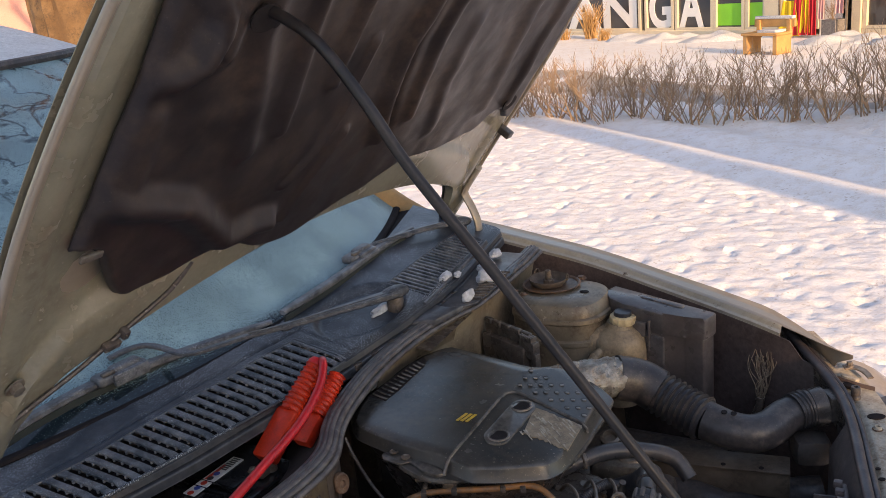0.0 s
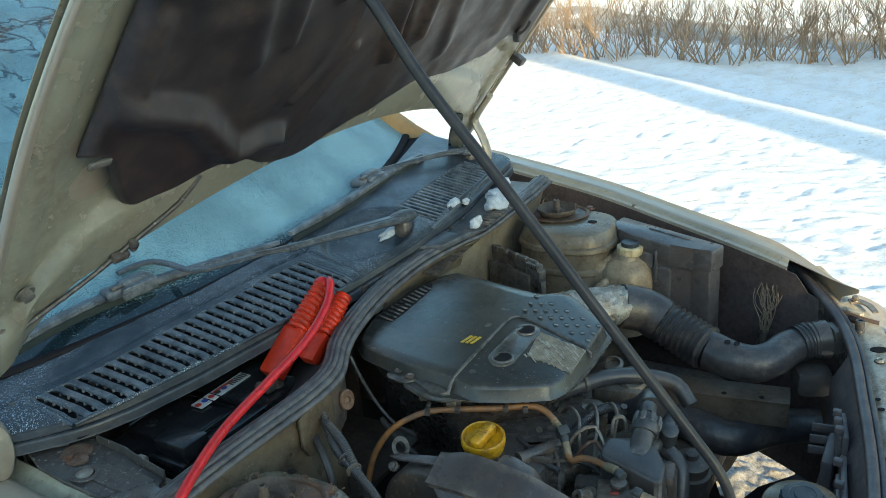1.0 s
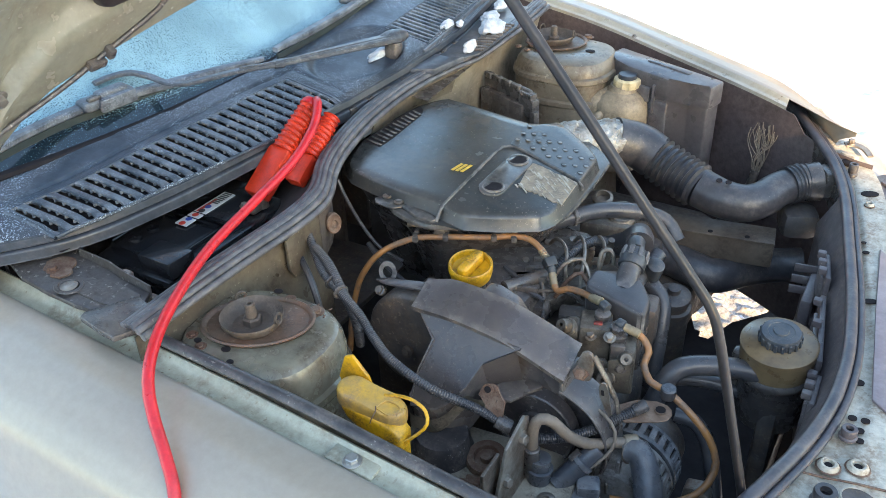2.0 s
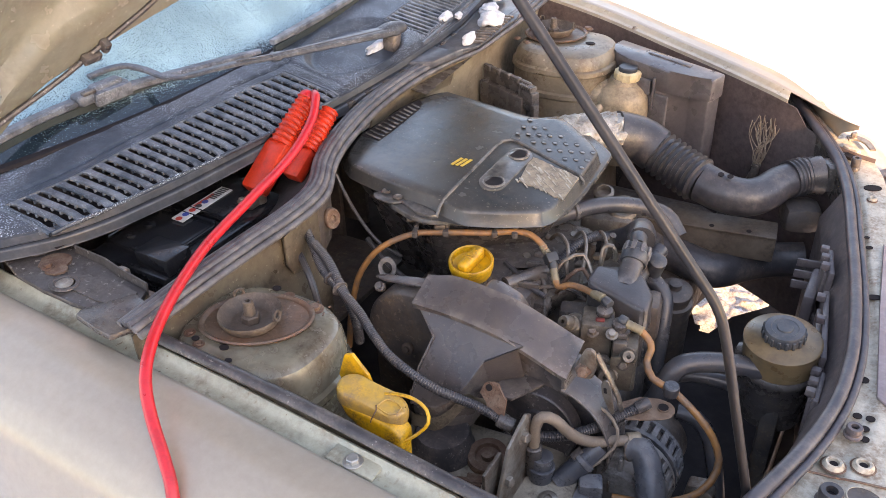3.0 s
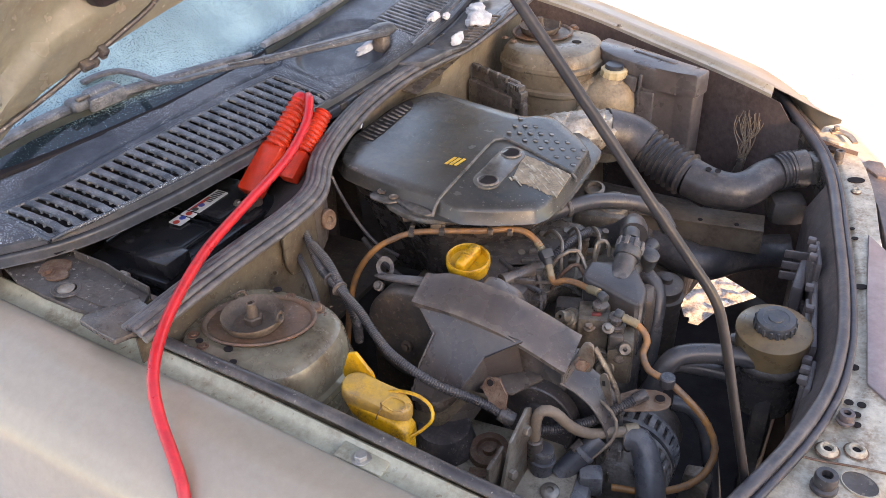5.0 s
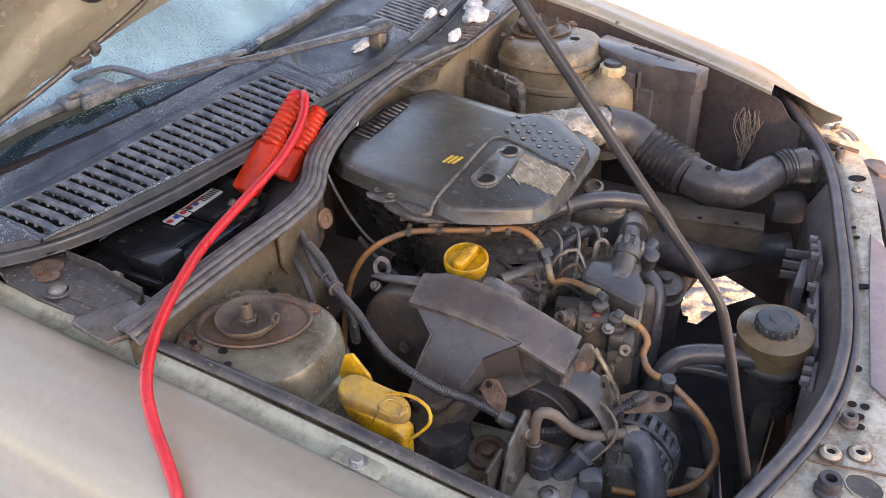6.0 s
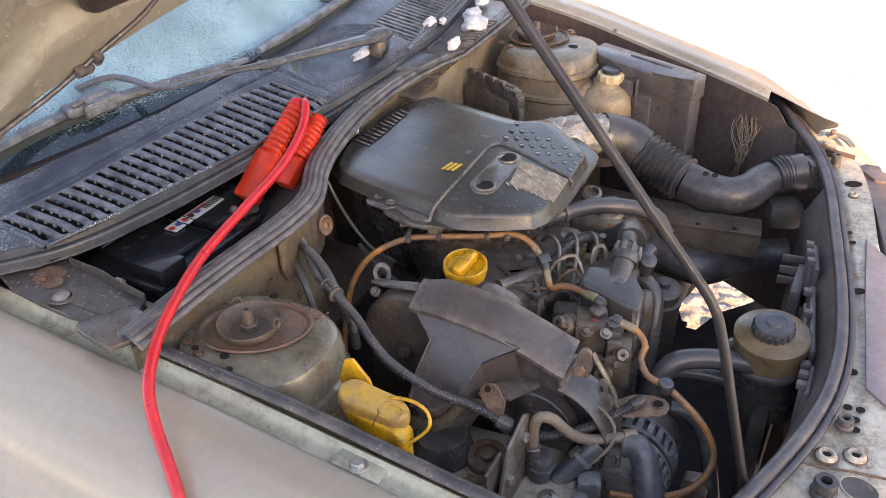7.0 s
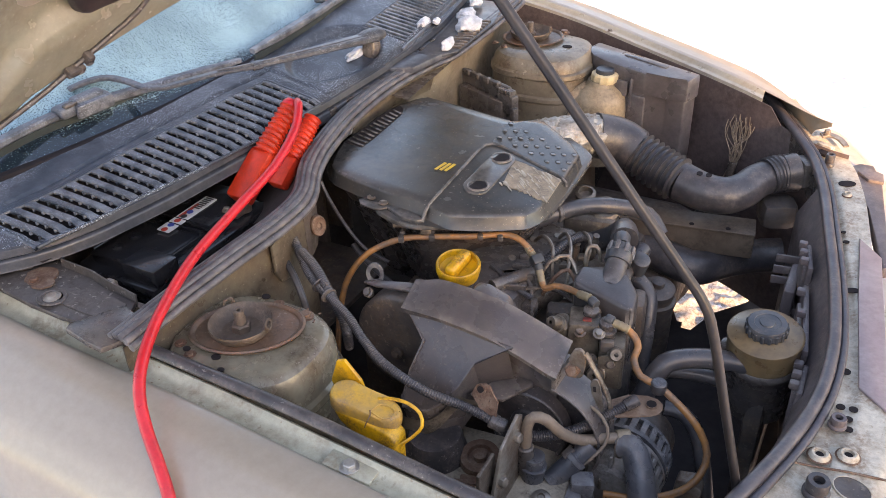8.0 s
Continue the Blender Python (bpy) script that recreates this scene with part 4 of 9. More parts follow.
part("inner_wing", bm, FARWALL, car, "inner wing panel, its shade painted in as plum-brown")
bm = B()
e = far_edge(0.10)
bolt(bm, (0.10, e.y - 0.022, e.z - 0.005), r=0.005, h=0.004)
part("wing_bolt", bm, STEEL, car)


# strut towers
def tower(at, sx, sy, name_label, drop, mt, k, profile, plate, dish_at):
    t = thing("strut_tower", at, name_label, "strut tower", "strut towers")
    a = V(at)
    bm = B()
    lathe(bm, profile + [(0.136, -drop)], a, seg=72, sx=sx, sy=sy, power=2.7)
    part("dome", bm, mt, t, "stained beige pressed dome", 30)
    bm = B()
    tn = radians(30)
    lathe(bm, [(0.050, 0.0), (0.052, 0.004), (0.050, 0.006), (0.047, 0.004), (0.046, 0.001), (0.0, 0.001)], a + V((plate[0], plate[1], 0.002)), seg=56, sx=plate[2], sy=plate[3], turn=tn)
    part("top_plate", bm, RUSTPAINT, t, "rusty oval strut top plate")
    a = a + V((dish_at[0], dish_at[1], -0.002))
    bm = B()
    lathe(bm, [(0.050, 0.006), (0.056, 0.014), (0.058, 0.020), (0.057, 0.0225), (0.054, 0.020), (0.044, 0.009), (0.028, 0.003), (0.016, 0.005), (0.0, 0.005)], a, seg=40, sx=k * 0.80, sy=k * 0.80)
    dish = part("dish", bm, DISH, t, "brown dished washer")
    for an in (radians(150), radians(8)):
        bm = B()
        d = V((math.cos(an), math.sin(an), 0))
        lathe(bm, [(0.0055, -0.0015), (0.0088, -0.0015), (0.0092, 0), (0.0088, 0.0015), (0.0055, 0.0015), (0.005, 0)], a + d * 0.046 * k + V((0, 0, 0.026)), d + V((0, 0, 0.15)), 18)
        part("ear", bm, DISH, dish)
    bm = B()
    lathe(bm, [(0.014, 0.004), (0.014, 0.016), (0.012, 0.018), (0.009, 0.018)], a, seg=6)
    lathe(bm, [(0.0085, 0.016), (0.0085, 0.027), (0.0075, 0.029), (0.0075, 0.040), (0.0065, 0.041), (0.0035, 0.041), (0.003, 0.030)], a, seg=18)
    part("nut", bm, DISH, t, "worn strut nut and stud")
    for k, (dx, dy) in enumerate(((0.060, 0.070), (-0.065, -0.058), (-0.035, -0.072), (0.005, 0.078))):
        part("stud", bolt(B(), a + V((dx, dy, 0.0)), r=0.006 if k else 0.009, h=0.003 if k else 0.006), RUST, t)
    return t


near_tower = tower((0.008, -0.002, 0.818), 1.0, 0.86, "rust-stained suspension strut tower with bare steel nut", 0.42, TOWER, 1.0,
                   [(0.0, 0.0), (0.045, 0.0), (0.085, -0.001), (0.100, -0.003), (0.109, -0.009), (0.115, -0.022), (0.118, -0.040), (0.119, -0.062), (0.124, -0.068), (0.125, -0.078), (0.1225, -0.083), (0.128, -0.14)], (-0.008, 0.006, 1.62, 1.16), (-0.013, 0.000))
far_tower = tower((0.0, 1.118, 0.878), 1.0, 0.92, "beige suspension strut tower beside the far wing", 0.40, FARTOWER, 1.05,
                  [(0.0, 0.0), (0.05, 0.0), (0.088, -0.002), (0.104, -0.008), (0.113, -0.020), (0.1155, -0.034), (0.121, -0.038), (0.122, -0.047), (0.1175, -0.052), (0.1185, -0.088), (0.1245, -0.092), (0.1245, -0.101), (0.120, -0.106), (0.122, -0.18)], (-0.038, 0.020, 1.42, 1.30), (-0.046, 0.022))
part("drain_hole", lathe(B(), [(0.009, 0.0), (0.009, 0.0012), (0, 0.0012)], (0.057, 1.117, 0.878), seg=20, sx=1.3), HOLE, far_tower)
for x, y, r in ((-0.002, -0.063, 0.006), (0.022, -0.081, 0.0045), (-0.052, -0.067, 0.005), (-0.027, 0.081, 0.006)):
    part("pit", lathe(B(), [(r, 0), (r, 0.0010), (0, 0.0010)], (x, y, 0.8178), seg=16, sx=1.2), HOLE, near_tower)
r = random.Random(9)
for k in range(14):
    x, y, q = 0.02 + 0.06 * r.random(), 0.045 + 0.04 * r.random(), r.uniform(0.002, 0.005)
    part("rust_flake", box(B(), (x, y, 0.8192), (q * 2.2, q, 0.0012), Matrix.Rotation(r.uniform(0, 3), 3, "Z") @ Matrix.Rotation(r.uniform(-0.3, 0.3), 3, "X")), RUST if k % 3 else TORN, near_tower)
# bulkhead below the cowl seal
SEAL = [(-0.105, -0.128, 0.858), (-0.098, -0.02, 0.866), (-0.091, 0.086, 0.870), (-0.080, 0.20, 0.876), (-0.088, 0.275, 0.880), (-0.128, 0.35, 0.886), (-0.156, 0.43, 0.890), (-0.180, 0.56, 0.896), (-0.186, 0.708, 0.900), (-0.172, 0.83, 0.902), (-0.149, 0.92, 0.904), (-0.140, 1.05, 0.912), (-0.138, 1.18, 0.918), (-0.140, 1.27, 0.925)]
seal_line = smooth_line(SEAL, 0.02)


def along_seal(u):
    k = u * (len(seal_line) - 1)
    i = min(int(k), len(seal_line) - 2)
    return seal_line[i].lerp(seal_line[i + 1], k - i)


# black middle stretch paints in the shade of the gap by the air box
for u0, u1, back, mt, lab in ((0.0, 0.275, 0.0, BAYDARK, "grimy beige bulkhead panel"), (0.275, 0.60, 0.13, GAPBLACK, "black felt lining on the bulkhead"), (0.60, 1.0, 0.02, BAYLIGHT, "grimy beige bulkhead panel")):
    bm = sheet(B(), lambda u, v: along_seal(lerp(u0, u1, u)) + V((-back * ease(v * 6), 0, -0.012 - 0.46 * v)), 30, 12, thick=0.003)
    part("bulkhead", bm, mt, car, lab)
bm = sheet(B(), lambda u, v: along_seal(lerp(0.50, 0.72, u)) + V((0.004 - 0.02 * v, 0, -0.014 - 0.06 * v)), 12, 4, thick=0.003)
part("bulkhead_edge", bm, BAY, car)
seal = thing("cowl_seal", (-0.1, 0.56, 0.88), "dusty grey double-lipped rubber weather strip on the cowl edge", "weather strip")
for dx, dz, r in ((0.019, -0.006, 0.0060), (0.010, 0.001, 0.0062), (0.001, 0.005, 0.0058), (-0.008, 0.005, 0.0056), (-0.018, 0.001, 0.0060)):
    part("rubber_lip", tube(B(), [V(p) + V((dx, 0, dz)) for p in SEAL], r, 10, 0.015), SEALM, seal)

# front panel with its seal
FRONT = [(0.500, 1.205, 0.800), (0.560, 1.11, 0.788), (0.629, 0.997, 0.772), (0.670, 0.88, 0.765), (0.699, 0.742, 0.760), (0.735, 0.55, 0.754), (0.752, 0.40, 0.750), (0.748, 0.29, 0.746), (0.728, 0.20, 0.742), (0.690, 0.085, 0.740), (0.645, -0.03, 0.742), (0.60, -0.085, 0.75)]
front_line = smooth_line(FRONT, 0.02)


def along_front(u):
    k = u * (len(front_line) - 1)
    i = min(int(k), len(front_line) - 2)
    return front_line[i].lerp(front_line[i + 1], k - i)


def front_out(u):
    a, b = along_front(max(0, u - 0.04)), along_front(min(1, u + 0.04))
    t = (b - a).normalized()
    n = V((-t.y, t.x, 0)).normalized()
    n = (n + V((0.6, 0, 0))).normalized()
    return n


def panel_point(u, v):
    p, n = along_front(u), front_out(u)
    wide = table([(0, 0.07), (0.2, 0.085), (0.45, 0.075), (0.6, 0.10), (0.8, 0.16), (1, 0.16)], u)
    z = -0.016 + 0.006 * ease((v - 0.25) * 6) - 0.008 * ease((v - 0.7) * 8) * (0.4 < u < 0.95) - 0.05 * ease((v - 0.93) / 0.07)
    return p + n * wide * v + V((0, 0, z))


bm = sheet(B(), panel_point, 70, 24, thick=0.002)
panel = part("front_panel", bm, PANEL, car, "worn beige slam panel with holes and rust spots", 40)
bm = sheet(B(), lambda u, v: along_front(u) + front_out(u) * (-0.003) + V((0, 0, -0.002 - 0.07 * v)), 50, 3, thick=0.002)
part("panel_flange", bm, PLASTIC, car)


def on_panel(x, y, dz=0.0):
    return V((x, y, 0.7262 + 0.033 * y + dz))


for x, y, r, oval in ((0.7097, 0.925, 0.011, 1.5), (0.7250, 0.748, 0.0035, 1.3), (0.7330, 0.718, 0.0045, 1.3), (0.7590, 0.578, 0.0065, 1.9), (0.7740, 0.376, 0.0065, 1.1), (0.777, 0.300, 0.0055, 1.1), (0.793, 0.302, 0.0055, 1.1), (0.789, 0.280, 0.0055, 1.1), (0.792, 0.261, 0.0050, 1.1)):
    part("hole", lathe(B(), [(r, 0.0), (r, 0.0016), (0, 0.0016)], on_panel(x, y), seg=24, sx=oval, turn=0.5), HOLE, panel)
for x, y, r in ((0.764, 0.198, 0.0115), (0.797, 0.212, 0.0115), (0.715, 0.880, 0.007)):
    nut = part("pressed_nut", lathe(B(), [(r * 1.25, 0), (r * 1.1, 0.004), (r * 0.85, 0.007), (r * 0.6, 0.0065), (r * 0.52, 0.002), (0, 0.002)], on_panel(x, y), seg=28), PANEL, panel, "pressed raised boss with a hole")
    part("boss_hole", lathe(B(), [(r * 0.45, 0), (r * 0.45, 0.0012), (0, 0.0012)], on_panel(x, y, 0.002), seg=16), HOLE, nut)
    part("rust_ring", lathe(B(), [(r * 1.30, 0.0), (r * 1.38, 0.0008), (r * 1.22, 0.0022), (r * 1.15, 0.001)], on_panel(x, y), seg=28), RUST, nut)
for x, y, r, h, mt in ((0.777, 0.262, 0.0105, 0.016, PLUM), (0.769, 0.134, 0.0145, 0.024, RUBBER), (0.668, 0.985, 0.009, 0.026, RUBBER)):
    stop = part("rubber_buffer", lathe(B(), [(r * 1.15, 0), (r * 1.15, h * 0.2), (r * 0.92, h * 0.3), (r, h * 0.5), (r, h * 0.85), (r * 0.9, h), (r * 0.5, h), (r * 0.45, h * 0.6), (0, h * 0.6)], on_panel(x, y), seg=28), mt, panel, "small rubber bump stop")
    part("buffer_hole", lathe(B(), [(r * 0.42, 0), (r * 0.42, 0.001), (0, 0.001)], on_panel(x, y, h * 0.62), seg=16), HOLE, stop)
part("large_hole", lathe(B(), [(0.018, 0), (0.018, 0.0015), (0, 0.0015)], on_panel(0.808, 0.158), seg=28, sx=1.25, turn=-0.4), DARK, panel, "large oval hole")
part("large_hole_rim", lathe(B(), [(0.018, 0), (0.0195, 0.0006), (0.0193, 0.0022), (0.018, 0.0024), (0.0177, 0.0006)], on_panel(0.808, 0.158), seg=28, sx=1.25, turn=-0.4), PANEL, panel)
part("grille_top", prism(B(), [(0.752, 0.735), (0.792, 0.686), (0.834, 0.330), (0.833, 0.312), (0.794, 0.346), (0.771, 0.55)], lambda u, v, w: on_panel(u, v, w), 0.0, 0.0045, 0.0015), MAUVE, panel, "dusty mauve painted trim plate")
part("seam", strap(B(), [on_panel(0.735, 0.172, 0.002), on_panel(0.765, 0.176, 0.002), on_panel(0.80, 0.184, 0.002), on_panel(0.845, 0.19, 0.002)], [(0, 0.003, 0.003), (1, 0.003, 0.003)]), RUST, panel, "rusty panel joint")
part("lamp_surround", prism(B(), [(0.700, 1.00), (0.722, 1.03), (0.748, 1.03), (0.770, 0.965), (0.808, 0.675), (0.796, 0.668), (0.757, 0.855)], lambda u, v, w: V((u, v, 0.722 + 0.030 * v + w)), -0.02, 0.002, 0.003), PLUM, car, "dark mauve headlamp surround")
part("surround_tongue", prism(B(), [(0.722, 0.985), (0.728, 1.010), (0.768, 0.990), (0.772, 0.958), (0.745, 0.958)], lambda u, v, w: V((u, v, 0.7265 + 0.030 * v + w)), -0.004, 0.003, 0.001), PLUM, car)
latch = part("lamp_latch", strap(B(), [(0.638, 1.075, 0.781), (0.655, 1.080, 0.782), (0.675, 1.072, 0.780), (0.690, 1.050, 0.776)], [(0, 0.020, 0.005), (1, 0.012, 0.004)]), STEEL, car, "worn steel headlamp latch")
part("latch_bolt", bolt(B(), (0.648, 1.080, 0.784), r=0.006, h=0.008), STEEL, latch)
part("lamp_bracket", box(B(), (0.652, 1.050, 0.770), (0.036, 0.014, 0.008), Matrix.Rotation(-0.55, 3, "Z"), 0.003), PANEL, car, "sunlit pale bracket by the lamp")
part("bracket_gap", box(B(), (0.652, 1.022, 0.7665), (0.022, 0.018, 0.006), Matrix.Rotation(-0.5, 3, "Z"), 0.001), HOLE, car)
fseal = thing("front_seal", (0.7, 0.5, 0.76), "grey rubber weather strip along the front panel", "weather strip")
for dn, dz, r in ((-0.001, 0.003, 0.0098), (0.0140, -0.001, 0.0058)):
    pts = [along_front(k / 16) + front_out(k / 16) * dn + V((0, 0, dz)) for k in range(17)]
    part("rubber_lip", tube(B(), pts, r, 12, 0.02), FSEAL, fseal)

bm = sheet(B(), lambda u, v: panel_point(lerp(0.05, 0.98, u), 1.0) + front_out(lerp(0.05, 0.98, u)) * (0.006 + 0.24 * math.sin(v * 1.57)) + V((0, 0, 0.025 - 0.42 * (1 - math.cos(v * 1.57)) - 0.03 * v)), 50, 14, thick=0.003)
part("bumper", bm, BUMPER, car, "rosy beige front bumper skin")

# cabin: pillars, roof, dashboard hollow
def screen(u, v):
    """Windscreen surface: u along the base from near to far, v up."""
    y = lerp(-0.20, 1.34, u)
    base = V((-0.428 - 0.34 * (y - 0.6) ** 2, y, 0.922 + 0.055 * y))
    top = V((-1.45 - 0.30 * (y - 0.6) ** 2, lerp(-0.05, 1.22, u), 1.505 + 0.025 * y))
    p = base.lerp(top, v)
    p.z += 0.05 * math.sin(v * math.pi)
    return p


glass = thing("windscreen", (-0.9, 0.56, 1.2), "frost-covered windscreen reflecting the blue sky", "windscreen")
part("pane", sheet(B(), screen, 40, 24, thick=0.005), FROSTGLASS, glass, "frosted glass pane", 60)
bm = B()
tube(bm, [screen(k / 12, 0.0) + V((0, 0, 0.004)) for k in range(13)], 0.012, 8, 0.05, flat=0.6)
part("edge_band", bm, HOLE, glass, "black screen edge band")
bm = sheet(B(), lambda u, v: screen(u, 1) + V((-1.5 * v, 0, 0.004 + 0.16 * math.sin(min(1.0, v * 1.5) * 1.6))) if 0.06 < u < 0.94 else screen(u, 1) + V((-1.5 * v, 0, -0.03 + 0.16 * math.sin(min(1.0, v * 1.5) * 1.6))), 30, 14, thick=0.004)
part("roof", bm, ROOF, car, "frosted roof", 60)
part("roof_edge_trim", tube(B(), [screen(k / 12, 1.0) + V((0.004, 0, 0.006)) for k in range(13)], 0.014, 8, 0.05), RUBBER, car)
# bench-wood brown on the far pillar paints in a reflection of sunlit bark
for u, lab in ((0.0, "near windscreen pillar"), (1.0, "far windscreen pillar")):
    s = -1 if u == 0 else 1
    part("pillar", tube(B(), [screen(u, 0) + V((0.16, s * 0.03, -0.07))] + [screen(u, k / 6) + V((0, s * 0.03, 0.004)) for k in range(7)], 0.034 if u == 0 else 0.038, 10, 0.06, flat=0.7), PAINT if u == 0 else WOOD, car, lab)
bm = B()
box(bm, (-1.6, 0.56, 0.75), (1.9, 1.3, 0.3), None, 0.04)
box(bm, (-2.5, 0.56, 1.1), (0.1, 1.3, 0.9), None, 0.02)
part("cabin_floor", bm, INTERIOR, car)
for y, s in ((-0.26, -1), (1.38, 1)):
    bm = sheet(B(), lambda u, v: V((lerp(-0.78, -3.0, u), y + s * 0.05 * math.sin(v * 3.1), lerp(0.3, 0.95, v))), 10, 8, thick=0.01)
    part("door", bm, PAINT, car)
    bm = sheet(B(), lambda u, v: V((lerp(-1.0 - 0.5 * v, -3.0, u), y - s * 0.16 * v, lerp(0.95, 1.5, v))), 6, 6, thick=0.006)
    part("side_window", bm, SHOPGLASS, car)
part("tailgate", sheet(B(), lambda u, v: V((-3.0 - 0.10 * math.sin(v * 2.4), lerp(-0.26, 1.38, u), lerp(0.3, 0.95, v))), 12, 10, thick=0.01), PAINT, car)
part("rear_window", sheet(B(), lambda u, v: V((-3.02 + 0.10 * v, lerp(-0.24 + 0.16 * v, 1.36 - 0.16 * v, u), lerp(0.95, 1.55, v))), 8, 6, thick=0.006), SHOPGLASS, car)
for x, y in ((0.12, -0.22), (0.12, 1.34), (-2.4, -0.20), (-2.4, 1.32)):
    wh = lathe(B(), [(0.0, -0.07), (0.17, -0.07), (0.25, -0.075), (0.285, -0.06), (0.29, 0.0), (0.285, 0.06), (0.25, 0.075), (0.17, 0.07), (0.0, 0.07)], (x, y, 0.28), (0, 1, 0), 40)
    w = part("wheel", wh, RUBBER, car, "black tyre on steel wheel")

# under tray, open at the far side where the lit snow shows through; its black paints in the bay's deep shade
for c, sz in (((-0.08, 0.40, 0.32), (1.04, 1.06, 0.01)), ((0.62, 0.40, 0.32), (0.36, 1.02, 0.01)), ((-0.12, 1.15, 0.32), (0.96, 0.44, 0.01)), ((0.68, 1.12, 0.32), (0.24, 0.42, 0.01))):
    part("under_tray", box(B(), c, sz), GAPBLACK, car)
bm = B()
prism(bm, [(0.36, 0.91), (0.44, 0.905), (0.395, 1.0), (0.36, 1.08)], lambda u, v, w: V((u, v, w)), 0.312, 0.322)
prism(bm, [(0.56, 0.91), (0.56, 1.08), (0.545, 1.06), (0.495, 1.0), (0.462, 0.91)], lambda u, v, w: V((u, v, w)), 0.312, 0.322)
part("under_tray", bm, GAPBLACK, car)


# ---- hood, standing open ----
HA = radians(52)
H_UP, H_N = V((math.cos(HA), 0, math.sin(HA))), V((math.sin(HA), 0, -math.cos(HA)))


def hood_at(u, s, out=0.0):
    """u across the car, s up the hood, out towards the bay."""
    return V((-0.30, u, 1.15)) + H_UP * s + H_N * out


def hood_rim(u):
    return 0.075 - 0.36 * (u - 0.57) ** 2 - 0.10 * ease((abs(u - 0.60) - 0.60) / 0.12)


def hood_side(s, near):
    draw_in = 0.22 * max(0.0, s - 0.28) ** 1.5
    return -0.150 + draw_in if near else 1.358 - draw_in


hood = thing("hood", hood_at(0.6, -0.1), "raised champagne car hood with sooty insulation under it", "hood")


def hood_skin(u, v, out):
    y = lerp(hood_side(0.2, True), hood_side(0.2, False), u)
    s = lerp(hood_rim(y), 0.98, v)
    y = lerp(hood_side(s, True), hood_side(s, False), u)
    return hood_at(y, s, out - 0.045 * math.sin(math.pi * u) ** 0.6 - 0.02 * math.sin(math.pi * v) * math.sin(math.pi * u))


part("outer_skin", sheet(B(), lambda u, v: hood_skin(u, v, -0.008), 60, 30, thick=0.001), PAINT, hood, "painted outer skin", 60)


def inner_point(u, v):
    y = lerp(hood_side(0.2, True), hood_side(0.2, False), u)
    s = lerp(hood_rim(y) + 0.002, 0.975, v)
    near, far = hood_side(s, True) + 0.003, hood_side(s, False) - 0.003
    y = lerp(near, far, u)
    edge = min(y - near, far - y)
    rim = s - hood_rim(y)
    out = -0.022
    out += 0.016 * ease((edge - 0.012) / 0.012) - 0.012 * ease((edge - 0.05) / 0.03)
    out += 0.018 * ease(rim / 0.012) - 0.022 * ease((rim - 0.105) / 0.035)
    out -= 0.020 * math.exp(-((y - 0.02) / 0.06) ** 2 - ((s - 0.16) / 0.06) ** 2)
    return hood_at(y, s, out)


part("inner_frame", sheet(B(), inner_point, 110, 70, thick=0.001), HOOD_IN, hood, "beige pressed inner frame", 50)
for near in (True, False):
    bm = tube(B(), [hood_at(hood_side(s, near) + (0.006 if near else -0.006), s, -0.010) for s in (-0.10, 0.1, 0.3, 0.5, 0.7, 0.95)], 0.006, 10, 0.05)
    part("folded_edge", bm, PAINT, hood, "folded painted edge")

# insulation mat with pressed ridges
MAT_LOW = [(-0.06, 0.245), (-0.005, 0.235), (0.018, 0.16), (0.035, 0.108), (0.12, 0.10), (0.20, 0.125), (0.28, 0.120), (0.36, 0.078), (0.45, 0.066), (0.60, 0.115), (0.75, 0.165), (0.95, 0.150), (1.10, 0.165), (1.17, 0.215), (1.23, 0.205), (1.27, 0.15), (1.30, 0.17)]
RIDGES = [([(-0.045, 0.328), (0.017, 0.309), (0.096, 0.283), (0.158, 0.227), (0.219, 0.168), (0.275, 0.180), (0.318, 0.172)], 0.019, 0.028),
          ([(-0.016, 0.450), (-0.014, 0.387), (-0.010, 0.325)], 0.017, 0.014), ([(-0.040, 0.508), (-0.003, 0.515), (0.022, 0.536), (0.038, 0.575), (0.036, 0.60), (0.012, 0.630), (-0.035, 0.70)], 0.017, 0.026),
          ([(0.075, 0.70), (0.068, 0.60), (0.063, 0.54)], 0.018, 0.016), ([(0.119, 0.66), (0.123, 0.56), (0.16, 0.47), (0.18, 0.36)], 0.020, 0.013), ([(0.21, 0.62), (0.24, 0.48), (0.25, 0.38)], 0.012, 0.012),
          ([(0.40, 0.52), (0.393, 0.381), (0.373, 0.316), (0.327, 0.245)], 0.007, 0.009), ([(0.43, 0.34), (0.40, 0.24), (0.38, 0.15)], 0.007, 0.008), ([(0.30, 0.70), (0.33, 0.55), (0.335, 0.45)], 0.010, 0.012),
          ([(0.495, 0.62), (0.500, 0.50), (0.515, 0.40), (0.560, 0.29)], 0.013, 0.018), ([(0.535, 0.60), (0.538, 0.48), (0.552, 0.397), (0.600, 0.285)], 0.010, -0.014), ([(0.60, 0.62), (0.605, 0.50), (0.64, 0.33)], 0.016, 0.014),
          ([(0.72, 0.52), (0.74, 0.38), (0.80, 0.25)], 0.020, 0.010), ([(0.97, 0.60), (1.00, 0.42), (1.04, 0.26)], 0.024, 0.012), ([(1.14, 0.55), (1.17, 0.36), (1.19, 0.22)], 0.016, 0.016), ([(0.10, 0.75), (1.10, 0.75)], 0.03, 0.02)]


